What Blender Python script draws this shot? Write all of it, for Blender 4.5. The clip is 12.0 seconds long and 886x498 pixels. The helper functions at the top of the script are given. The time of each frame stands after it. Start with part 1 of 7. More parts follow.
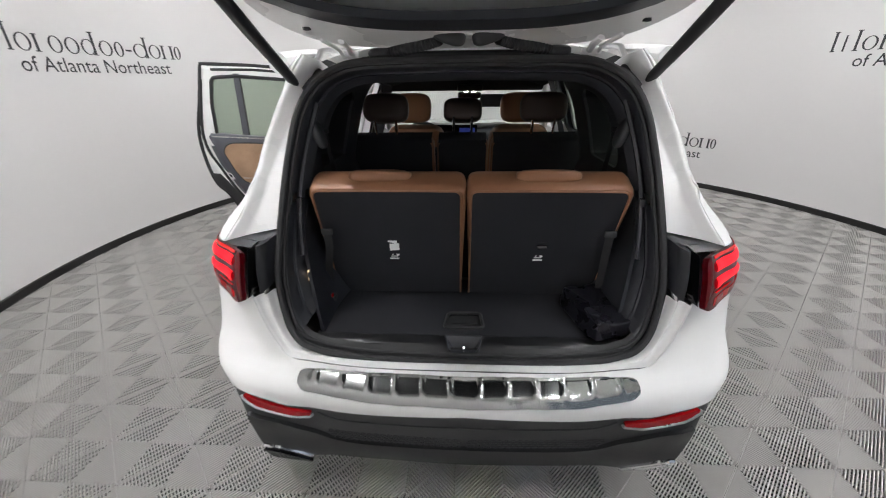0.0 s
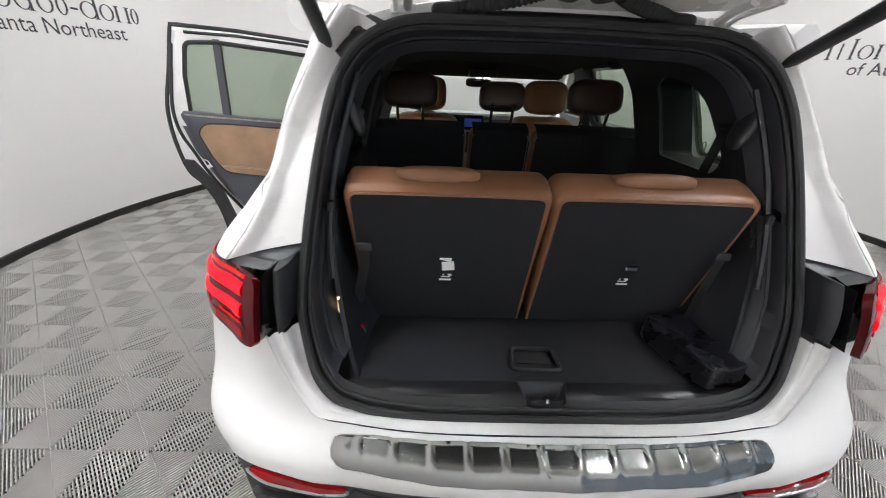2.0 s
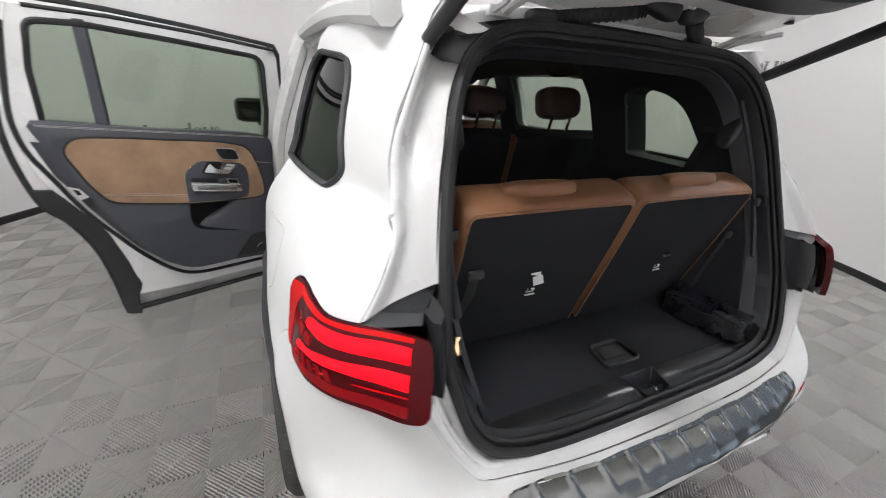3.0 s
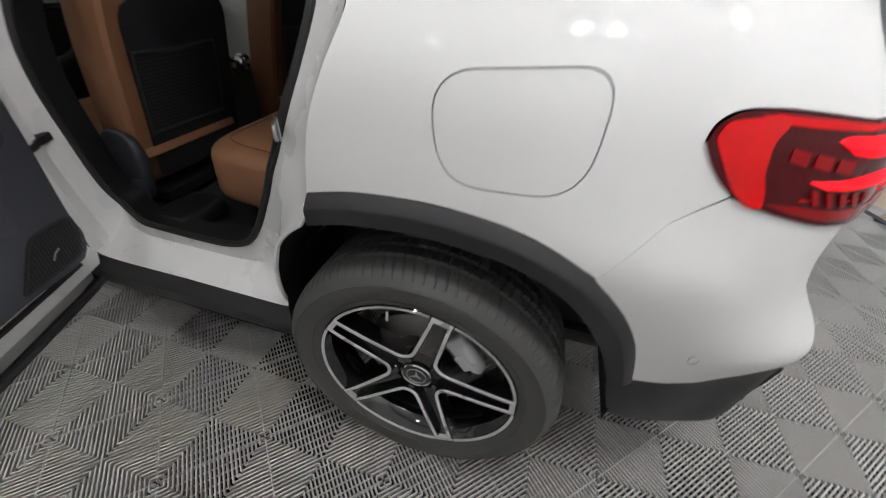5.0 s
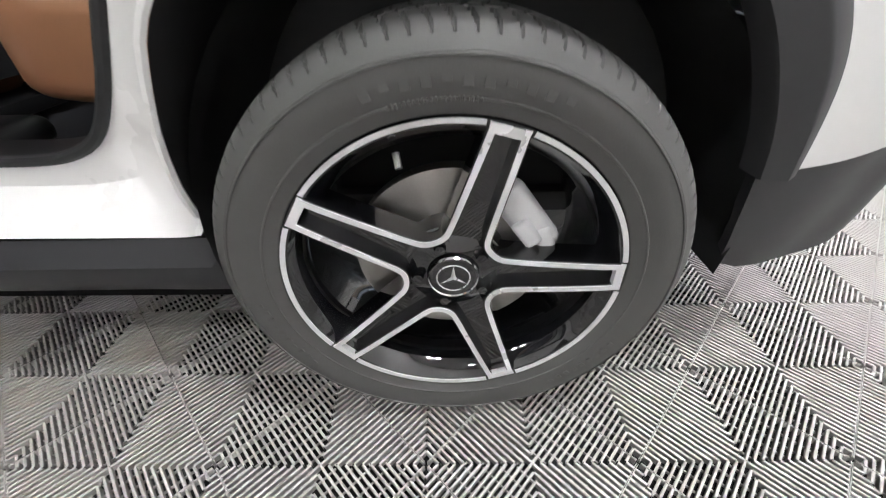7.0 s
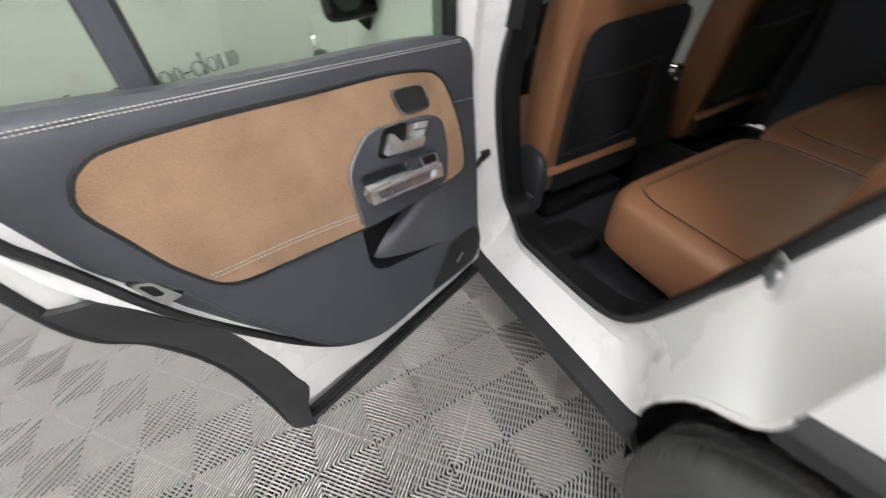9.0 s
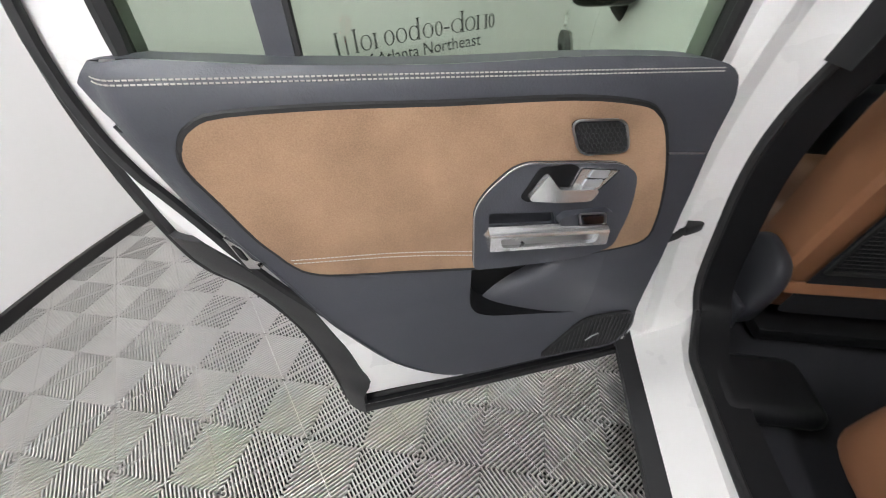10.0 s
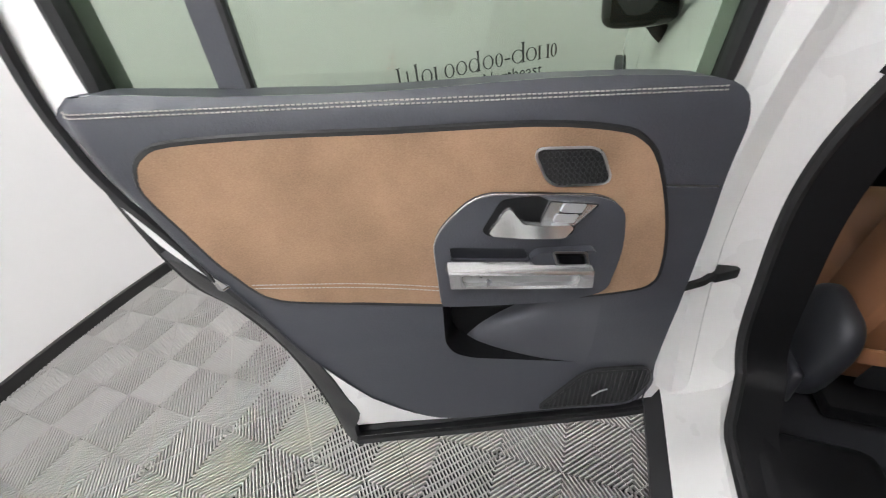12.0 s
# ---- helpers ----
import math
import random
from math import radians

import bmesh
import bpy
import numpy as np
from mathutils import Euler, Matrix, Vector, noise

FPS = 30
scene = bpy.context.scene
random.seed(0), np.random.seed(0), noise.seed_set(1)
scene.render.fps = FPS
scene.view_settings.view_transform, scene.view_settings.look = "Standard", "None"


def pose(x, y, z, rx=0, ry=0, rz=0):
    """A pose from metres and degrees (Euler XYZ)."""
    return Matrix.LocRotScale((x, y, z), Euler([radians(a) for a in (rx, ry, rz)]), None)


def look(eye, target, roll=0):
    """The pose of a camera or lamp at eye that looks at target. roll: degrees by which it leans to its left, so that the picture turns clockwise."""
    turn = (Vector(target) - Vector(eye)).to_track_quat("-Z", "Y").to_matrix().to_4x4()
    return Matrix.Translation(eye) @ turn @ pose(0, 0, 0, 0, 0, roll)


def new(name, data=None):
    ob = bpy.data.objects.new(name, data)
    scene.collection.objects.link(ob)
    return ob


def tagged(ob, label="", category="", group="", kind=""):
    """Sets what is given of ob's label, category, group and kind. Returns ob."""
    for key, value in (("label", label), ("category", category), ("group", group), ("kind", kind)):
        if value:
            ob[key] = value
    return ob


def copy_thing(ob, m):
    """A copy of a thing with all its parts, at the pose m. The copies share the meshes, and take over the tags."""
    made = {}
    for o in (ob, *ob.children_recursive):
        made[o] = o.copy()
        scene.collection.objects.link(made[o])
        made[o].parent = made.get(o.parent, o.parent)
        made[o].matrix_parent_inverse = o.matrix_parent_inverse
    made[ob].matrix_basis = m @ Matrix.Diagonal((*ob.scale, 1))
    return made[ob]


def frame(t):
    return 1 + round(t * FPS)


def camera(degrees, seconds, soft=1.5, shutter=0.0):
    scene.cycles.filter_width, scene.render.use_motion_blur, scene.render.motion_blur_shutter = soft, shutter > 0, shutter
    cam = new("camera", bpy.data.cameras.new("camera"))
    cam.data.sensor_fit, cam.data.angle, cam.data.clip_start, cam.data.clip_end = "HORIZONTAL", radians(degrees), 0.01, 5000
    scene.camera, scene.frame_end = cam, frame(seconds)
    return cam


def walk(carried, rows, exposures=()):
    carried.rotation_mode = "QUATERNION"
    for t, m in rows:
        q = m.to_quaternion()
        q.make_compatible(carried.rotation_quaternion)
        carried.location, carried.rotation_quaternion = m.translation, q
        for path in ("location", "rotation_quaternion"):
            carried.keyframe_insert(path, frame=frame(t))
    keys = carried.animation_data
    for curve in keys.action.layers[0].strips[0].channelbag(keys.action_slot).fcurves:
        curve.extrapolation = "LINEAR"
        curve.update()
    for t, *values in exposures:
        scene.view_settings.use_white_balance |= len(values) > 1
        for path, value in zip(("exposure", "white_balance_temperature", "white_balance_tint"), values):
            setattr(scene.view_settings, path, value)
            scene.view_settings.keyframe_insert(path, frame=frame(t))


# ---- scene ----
cam = camera(100.3, 12.0, soft=1.0, shutter=0.35)
PATH = [
    (0, (0.02, -1.671, 1.499), (-0.084, 0.149, 0.677), -0.7),
    (0.5, (0.044, -1.495, 1.49), (0.002, 0.317, 0.646), 0.0),
    (1, (0.043, -1.367, 1.48), (-0.023, 0.442, 0.631), -0.7),
    (1.5, (-0.046, -1.326, 1.449), (-0.117, 0.475, 0.58), -0.3),
    (2, (-0.265, -1.388, 1.449), (-0.203, 0.417, 0.592), 2.5),
    (2.5, (-0.541, -1.328, 1.454), (-0.173, 0.444, 0.604), 3.6),
    (2.7, (-0.659, -1.267, 1.449), (-0.116, 0.469, 0.616), 4.0),
    (4.3, (-1.334, -0.586, 1.315), (0.095, 0.336, 0.262), 0.8),
    (4.5, (-1.362, -0.461, 1.281), (0.108, 0.317, 0.171), 0.8),
    (5, (-1.398, -0.195, 1.182), (0.147, 0.215, -0.021), 3.2),
    (5.5, (-1.294, -0.032, 0.945), (0.213, 0.076, -0.366), 1.0),
    (6, (-1.277, 0.011, 0.745), (0.194, -0.028, -0.609), 0.6),
    (6.5, (-1.298, 0.024, 0.704), (0.246, -0.028, -0.567), 1.1),
    (6.7, (-1.296, 0.016, 0.708), (0.269, -0.018, -0.536), -0.3),
    (8.3, (-1.373, -0.001, 1.143), (-0.155, 0.85, -0.195), -4.8),
    (8.5, (-1.363, 0.03, 1.199), (-0.363, 1.12, -0.147), -8.1),
    (9, (-1.293, 0.187, 1.296), (-0.757, 1.631, 0.02), -8.7),
    (9.5, (-1.228, 0.322, 1.309), (-1.21, 1.875, 0.048), -5.1),
    (10, (-1.155, 0.387, 1.285), (-1.502, 1.89, 0.012), -4.8),
    (10.5, (-1.088, 0.426, 1.271), (-1.718, 1.878, 0.049), -7.8),
    (11, (-1.064, 0.435, 1.256), (-1.832, 1.866, 0.088), -8.5),
    (11.5, (-1.041, 0.443, 1.259), (-1.835, 1.885, 0.123), -9.7),
    (12, (-1.008, 0.466, 1.255), (-1.707, 1.963, 0.127), -9.1),
]
walk(cam, [(t, look(eye, target, roll)) for t, eye, target, roll in PATH], exposures=[(0, 0.22), (2.0, 0.35), (2.5, 0.28), (4.5, -0.34), (5, -0.22), (5.5, 0.3), (6, 0.95), (6.7, 1.05), (8.5, 0.8), (10, 0.75), (12, 0.75)])

# ---- light ----
world = bpy.data.worlds.new("world")
scene.world = world
world.use_nodes = True
wbg = world.node_tree.nodes["Background"]
wbg.inputs["Color"].default_value = (0.75, 0.85, 1.0, 1)
wbg.inputs["Strength"].default_value = 0.5
LAMP_GLOW = 210.0


# ---- materials ----
def mat(name, color, rough=0.5, metal=0.0, var=0.12, scale=6.0, fine=120.0, bump=0.05, coat=0.0, bump_scale=None, spec=0.5, rough_var=0.08):
    """Principled surface whose colour and gloss vary at a coarse and a fine scale, with fine relief."""
    m = bpy.data.materials.new(name)
    m.use_nodes = True
    nt = m.node_tree
    b = nt.nodes["Principled BSDF"]
    co = nt.nodes.new("ShaderNodeTexCoord")
    n1 = nt.nodes.new("ShaderNodeTexNoise")
    n1.inputs["Scale"].default_value, n1.inputs["Detail"].default_value = scale, 4
    n2 = nt.nodes.new("ShaderNodeTexNoise")
    n2.inputs["Scale"].default_value, n2.inputs["Detail"].default_value = bump_scale or fine, 3
    nt.links.new(co.outputs["Object"], n1.inputs["Vector"])
    nt.links.new(co.outputs["Object"], n2.inputs["Vector"])
    mul = nt.nodes.new("ShaderNodeMath")
    mul.operation = "MULTIPLY_ADD"
    nt.links.new(n1.outputs["Fac"], mul.inputs[0])
    mul.inputs[1].default_value, mul.inputs[2].default_value = 0.65, 0.0
    add = nt.nodes.new("ShaderNodeMath")
    add.operation = "MULTIPLY_ADD"
    nt.links.new(n2.outputs["Fac"], add.inputs[0])
    add.inputs[1].default_value = 0.35
    nt.links.new(mul.outputs[0], add.inputs[2])
    ramp = nt.nodes.new("ShaderNodeMix")
    ramp.data_type = "RGBA"
    nt.links.new(add.outputs[0], ramp.inputs["Factor"])
    ramp.inputs["A"].default_value = (*[min(1, c * (1 - var)) for c in color], 1)
    ramp.inputs["B"].default_value = (*[min(1, c * (1 + var)) for c in color], 1)
    nt.links.new(ramp.outputs["Result"], b.inputs["Base Color"])
    rr = nt.nodes.new("ShaderNodeMath")
    rr.operation = "MULTIPLY_ADD"
    nt.links.new(n1.outputs["Fac"], rr.inputs[0])
    rr.inputs[1].default_value, rr.inputs[2].default_value = rough_var * 2, rough - rough_var
    nt.links.new(rr.outputs[0], b.inputs["Roughness"])
    b.inputs["Metallic"].default_value = metal
    b.inputs["Specular IOR Level"].default_value = spec
    b.inputs["Coat Weight"].default_value = coat
    b.inputs["Coat Roughness"].default_value = 0.02
    if bump:
        bp = nt.nodes.new("ShaderNodeBump")
        bp.inputs["Strength"].default_value, bp.inputs["Distance"].default_value = bump, 0.002
        nt.links.new(n2.outputs["Fac"], bp.inputs["Height"])
        nt.links.new(bp.outputs["Normal"], b.inputs["Normal"])
    return m


def glow(name, color, strength):
    m = mat(name, color, 0.4, bump=0)
    b = m.node_tree.nodes["Principled BSDF"]
    b.inputs["Emission Color"].default_value = (*color, 1)
    b.inputs["Emission Strength"].default_value = strength
    return m


def glass(name, color, rough=0.02):
    """Thin tinted pane: a mix of clear tint and mirror gloss."""
    m = bpy.data.materials.new(name)
    m.use_nodes = True
    nt = m.node_tree
    nt.nodes.remove(nt.nodes["Principled BSDF"])
    out = nt.nodes["Material Output"]
    tr = nt.nodes.new("ShaderNodeBsdfTransparent")
    tr.inputs["Color"].default_value = (*color, 1)
    gl = nt.nodes.new("ShaderNodeBsdfGlossy")
    gl.inputs["Roughness"].default_value = rough
    lw = nt.nodes.new("ShaderNodeLayerWeight")
    lw.inputs["Blend"].default_value = 0.5
    pw = nt.nodes.new("ShaderNodeMath")
    pw.operation = "POWER"
    nt.links.new(lw.outputs["Facing"], pw.inputs[0])
    pw.inputs[1].default_value = 4.0
    fr = nt.nodes.new("ShaderNodeMath")
    fr.operation = "MULTIPLY_ADD"
    nt.links.new(pw.outputs[0], fr.inputs[0])
    fr.inputs[1].default_value, fr.inputs[2].default_value = 0.7, 0.035
    mx = nt.nodes.new("ShaderNodeMixShader")
    nt.links.new(fr.outputs[0], mx.inputs[0])
    nt.links.new(tr.outputs[0], mx.inputs[1])
    nt.links.new(gl.outputs[0], mx.inputs[2])
    nt.links.new(mx.outputs[0], out.inputs["Surface"])
    return m


PAINT = mat("white_paint", (0.76, 0.76, 0.75), 0.70, var=0.010, scale=1.5, fine=900, bump=0.0, coat=0.15, spec=0.2, rough_var=0.03)
# near-black; also stands for shade behind the door handle and in the pocket
CABIN = mat("black_cabin_plastic_and_shade", (0.006, 0.006, 0.007), 0.55, var=0.2, scale=8, fine=600, bump=0.08, spec=0.25)
JAMB = mat("white_paint_inner", (0.84, 0.835, 0.825), 0.28, var=0.03, scale=5, fine=500, bump=0.02, coat=0.4)
CLAD = mat("grained_black_plastic", (0.028, 0.028, 0.030), 0.52, var=0.15, scale=8, fine=700, bump=0.10)
TRIM = mat("soft_black_trim", (0.030, 0.031, 0.037), 0.44, var=0.18, scale=7, fine=800, bump=0.10)
GREYTRIM = mat("charcoal_door_vinyl", (0.060, 0.063, 0.075), 0.46, var=0.15, scale=5, fine=260, bump=0.25, bump_scale=330)
FELT = mat("black_carpet", (0.024, 0.0243, 0.028), 0.95, var=0.25, scale=10, fine=900, bump=0.5, spec=0.15)
FABRIC = mat("dark_headliner", (0.026, 0.026, 0.028), 0.95, var=0.2, scale=5, fine=800, bump=0.3, spec=0.2)
RUBBER = mat("black_rubber", (0.016, 0.016, 0.017), 0.58, var=0.2, scale=14, fine=300, bump=0.06)
TYRE = mat("tyre_rubber", (0.070, 0.069, 0.067), 0.62, var=0.22, scale=9, fine=420, bump=0.10)
GLOSS = mat("gloss_black", (0.006, 0.006, 0.007), 0.08, var=0.2, scale=5, fine=200, bump=0, coat=1.0, rough_var=0.03)
CHROME = mat("chrome", (0.74, 0.74, 0.75), 0.06, 1.0, var=0.05, bump=0, rough_var=0.02)
SATIN = mat("satin_silver", (0.52, 0.52, 0.53), 0.30, 1.0, var=0.08, scale=14, fine=600, bump=0.02)
SILLMAT = mat("shiny_black_sill", (0.012, 0.012, 0.013), 0.34, var=0.3, scale=12, fine=400, bump=0.06)
SCOOPMAT = mat("smooth_grey_pocket", (0.070, 0.072, 0.084), 0.30, var=0.1, scale=8, fine=300, bump=0.03)
SILVERPL = mat("satin_silver_plastic", (0.74, 0.74, 0.74), 0.24, 0.75, var=0.06, scale=14, fine=600, bump=0.02)
GUARD = mat("filmed_dark_steel", (0.23, 0.235, 0.23), 0.17, 1.0, var=0.08, scale=9, bump=0, rough_var=0.03)
MACHINED = mat("machined_alloy", (0.80, 0.80, 0.81), 0.30, 0.45, var=0.06, scale=20, fine=900, bump=0.02)
ALU = mat("cast_aluminium", (0.55, 0.55, 0.56), 0.42, 0.55, var=0.15, scale=25, fine=400, bump=0.12)
DISC = mat("brake_disc_steel", (0.42, 0.40, 0.38), 0.34, 0.9, var=0.2, scale=12, fine=260, bump=0.04)
WEDGEMAT = mat("dark_satin_lamp_trim", (0.030, 0.031, 0.034), 0.36, var=0.12, scale=9, fine=500, bump=0.04)
LEATHER = mat("cognac_leather", (0.245, 0.112, 0.055), 0.45, var=0.16, scale=5, fine=420, bump=0.16, bump_scale=420)
SUEDE = mat("tan_suede", (0.355, 0.228, 0.145), 0.85, var=0.8, scale=8, fine=500, bump=0.12, spec=0.2)
STITCH = mat("pale_thread", (0.50, 0.47, 0.43), 0.7, bump=0)
TAG = mat("white_label", (0.75, 0.75, 0.73), 0.6, bump=0)
REDLENS = mat("red_lens", (0.30, 0.003, 0.006), 0.12, var=0.1, bump=0, spec=0.3)
DARKRED = mat("dark_red_lens", (0.075, 0.0008, 0.003), 0.08, var=0.2, bump=0, spec=0.28)
REDGLOW = glow("tail_light_glow", (1.0, 0.003, 0.012), 1.1)
REDGLOW.node_tree.nodes["Principled BSDF"].inputs["Specular IOR Level"].default_value = 0.15
MARKRED = mat("bright_red_lens", (0.72, 0.004, 0.006), 0.12, var=0.15, scale=30, bump=0, spec=0.3)
WARMGLOW = glow("small_warm_lamp", (1.0, 0.72, 0.42), 1.0)
DOMEGLOW = glow("dome_lamp_glow", (1.0, 0.95, 0.82), 9.0)
BLUEGLOW = glow("blue_display", (0.04, 0.07, 0.4), 0.15)
PANE = glass("tinted_door_glass", (0.70, 0.76, 0.69))
DARKPANE = glass("privacy_glass", (0.10, 0.115, 0.11))
CALIPERMAT = mat("silver_caliper_paint", (0.62, 0.62, 0.63), 0.35, 0.1, var=0.10, scale=25, fine=400, bump=0.04)
CLEARPANE = glass("clear_windscreen", (0.86, 0.90, 0.87))
WALLMAT = mat("white_booth_wall", (0.80, 0.784, 0.778), 0.38, var=0.03, scale=0.7, fine=60, bump=0.02, bump_scale=25)
SIGNMAT = mat("dark_vinyl_letters", (0.05, 0.05, 0.055), 0.5, bump=0)
BASEMAT = mat("black_skirting", (0.016, 0.015, 0.015), 0.5, bump=0.05)
TILEMAT = mat("grey_floor_plastic", (0.48, 0.465, 0.443), 0.32, var=0.12, scale=3.2, fine=140, bump=0.05, spec=0.6)
TILEBASE = mat("black_floor_base", (0.018, 0.018, 0.018), 0.9, bump=0)
YELLOW = mat("faded_yellow_plastic", (0.46, 0.30, 0.03), 0.5, var=0.2)
CONCRETE = mat("stained_concrete", (0.46, 0.37, 0.27), 0.75, var=0.25, scale=1.2, fine=40, bump=0.15)
ASPHALT = mat("dark_asphalt", (0.034, 0.034, 0.034), 0.85, var=0.3, scale=2, fine=200, bump=0.3)
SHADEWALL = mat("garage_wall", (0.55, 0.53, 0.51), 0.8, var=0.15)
SILVERPAINT = mat("silver_car_paint", (0.42, 0.42, 0.43), 0.28, 0.3, var=0.05, bump=0, coat=0.8)
SKYGLOW = glow("bright_outdoors", (0.75, 0.86, 1.0), 0.9)
LEDMAT = glow("led_panel_light", (0.975, 0.982, 1.0), LAMP_GLOW)
CEILMAT = mat("white_ceiling", (0.74, 0.73, 0.71), 0.8, var=0.03, bump=0.05)
SCREENBLACK = mat("black_screen", (0.004, 0.004, 0.005), 0.15, bump=0)


# ---- mesh helpers ----
from mathutils import geometry

def interp(x, pts):
    """Smooth curve through (x, y) pairs."""
    xs, ys = np.array([p[0] for p in pts], float), np.array([p[1] for p in pts], float)
    m = np.gradient(ys, xs)
    x = np.clip(np.asarray(x, float), xs[0], xs[-1])
    i = np.clip(np.searchsorted(xs, x, side="right") - 1, 0, len(xs) - 2)
    h = xs[i + 1] - xs[i]
    t = (x - xs[i]) / h
    return (2 * t**3 - 3 * t**2 + 1) * ys[i] + (t**3 - 2 * t**2 + t) * h * m[i] + (3 * t**2 - 2 * t**3) * ys[i + 1] + (t**3 - t**2) * h * m[i + 1]


def curve_pts(pts, n=8, closed=False):
    """Catmull-Rom curve through the points, n steps a span."""
    p = [np.array(q, float) for q in pts]
    k = len(p)
    out = []
    for i in range(k if closed else k - 1):
        a, b, c, d = (p[(i + j) % k] if closed else p[min(max(i + j, 0), k - 1)] for j in (-1, 0, 1, 2))
        for t in np.arange(n) / n:
            out.append(0.5 * (2 * b + (c - a) * t + (2 * a - 5 * b + 4 * c - d) * t * t + (3 * b - 3 * c + d - a) * t**3))
    if not closed:
        out.append(p[-1])
    return [tuple(q) for q in out]


def rounded(pts, r, n=5):
    """Closed outline with its corners rounded; r is one radius or one for each corner."""
    k = len(pts)
    rs = [r] * k if np.isscalar(r) else r
    out = []
    for i in range(k):
        a, b, c = (np.array(pts[(i + j) % k], float) for j in (-1, 0, 1))
        u, v = a - b, c - b
        lu, lv = np.linalg.norm(u), np.linalg.norm(v)
        d = min(rs[i], 0.48 * lu, 0.48 * lv)
        if d <= 1e-6:
            out.append(tuple(b))
            continue
        p, q = b + u / lu * d, b + v / lv * d
        for t in np.linspace(0, 1, n):
            out.append(tuple((1 - t) ** 2 * p + 2 * t * (1 - t) * b + t * t * q))
    return out


def inside(poly, x, y):
    """Which of the points lie in the polygon."""
    res = np.zeros(np.shape(x), bool)
    px, py = np.array(poly, float).T[:2]
    j = len(px) - 1
    for i in range(len(px)):
        hit = ((py[i] > y) != (py[j] > y)) & (x < (px[j] - px[i]) * (y - py[i]) / (py[j] - py[i] + 1e-15) + px[i])
        res ^= hit
        j = i
    return res


def resample(poly, step):
    out = []
    k = len(poly)
    for i in range(k):
        a, b = np.array(poly[i], float)[:2], np.array(poly[(i + 1) % k], float)[:2]
        m = max(1, int(np.ceil(np.linalg.norm(b - a) / step)))
        out += [tuple(a + (b - a) * t / m) for t in range(m)]
    return out


def sheet(outline, holes, fn, step=0.03, thick=0.0, flip=False, relief=None):
    """A panel cut out in the plane (u, v) and laid on the surface fn(u, v); thick gives it a body behind its face."""
    loops = [resample(outline, step)] + [resample(h, step) for h in holes]
    pts, edges = [], []
    for lp in loops:
        o = len(pts)
        pts += lp
        edges += [(o + i, o + (i + 1) % len(lp)) for i in range(len(lp))]
    arr = np.array(loops[0])
    lo, hi = arr.min(0), arr.max(0)
    gx, gy = np.meshgrid(np.arange(lo[0] + step / 2, hi[0], step), np.arange(lo[1] + step / 2, hi[1], step))
    gx, gy = gx.ravel(), gy.ravel()
    ok = inside(loops[0], gx, gy)
    for h in loops[1:]:
        ok &= ~inside(h, gx, gy)
    allb = np.array(pts)
    gx, gy = gx[ok], gy[ok]
    if len(gx):
        near = np.array([np.min((allb[:, 0] - a) ** 2 + (allb[:, 1] - b) ** 2) for a, b in zip(gx, gy)]) > (0.45 * step) ** 2
        pts = pts + list(zip(gx[near], gy[near]))
    res = geometry.delaunay_2d_cdt([Vector(p) for p in pts], edges, [], 0, 1e-7)
    v2 = np.array([tuple(v) for v in res[0]])
    tri = [tuple(f) for f in res[2]]
    cen = np.array([v2[list(f)].mean(0) for f in tri])
    keep = inside(loops[0], cen[:, 0], cen[:, 1])
    for h in loops[1:]:
        keep &= ~inside(h, cen[:, 0], cen[:, 1])
    tri = [f for f, k in zip(tri, keep) if k]
    if flip:
        tri = [f[::-1] for f in tri]
    v3 = np.asarray(fn(v2[:, 0], v2[:, 1]), float)
    if thick:
        nrm = np.zeros_like(v3)
        for f in tri:
            a, b, c = v3[list(f)]
            nn = np.cross(b - a, c - a)
            for i in f:
                nrm[i] += nn
        nrm /= np.linalg.norm(nrm, axis=1)[:, None] + 1e-12
        n = len(v3)
        count = {}
        for f in tri:
            for i in range(3):
                e = (f[i], f[(i + 1) % 3])
                count[tuple(sorted(e))] = None if tuple(sorted(e)) in count else e
        back = [tuple(i + n for i in f[::-1]) for f in tri]
        rim = [(e[1], e[0], e[0] + n, e[1] + n) for e in count.values() if e]
        v3 = np.vstack([v3, v3 - nrm * thick])
        tri = tri + back + rim
    return [tuple(v) for v in v3], tri


def rounded_open(pts, r, n=5):
    out = [tuple(pts[0])]
    for i in range(1, len(pts) - 1):
        a, b, c = (np.array(pts[i + j], float) for j in (-1, 0, 1))
        u, v = a - b, c - b
        lu, lv = np.linalg.norm(u), np.linalg.norm(v)
        d = min(r, 0.45 * lu, 0.45 * lv)
        p, q = b + u / lu * d, b + v / lv * d
        out += [tuple((1 - t) ** 2 * p + 2 * t * (1 - t) * b + t * t * q) for t in np.linspace(0, 1, n)]
    return out + [tuple(pts[-1])]


def resample_open(pts, step):
    out = []
    for i in range(len(pts) - 1):
        a, b = np.array(pts[i], float), np.array(pts[i + 1], float)
        m = max(1, int(np.ceil(np.linalg.norm(b - a) / step)))
        out += [tuple(a + (b - a) * t / m) for t in range(m)]
    return out + [tuple(pts[-1])]


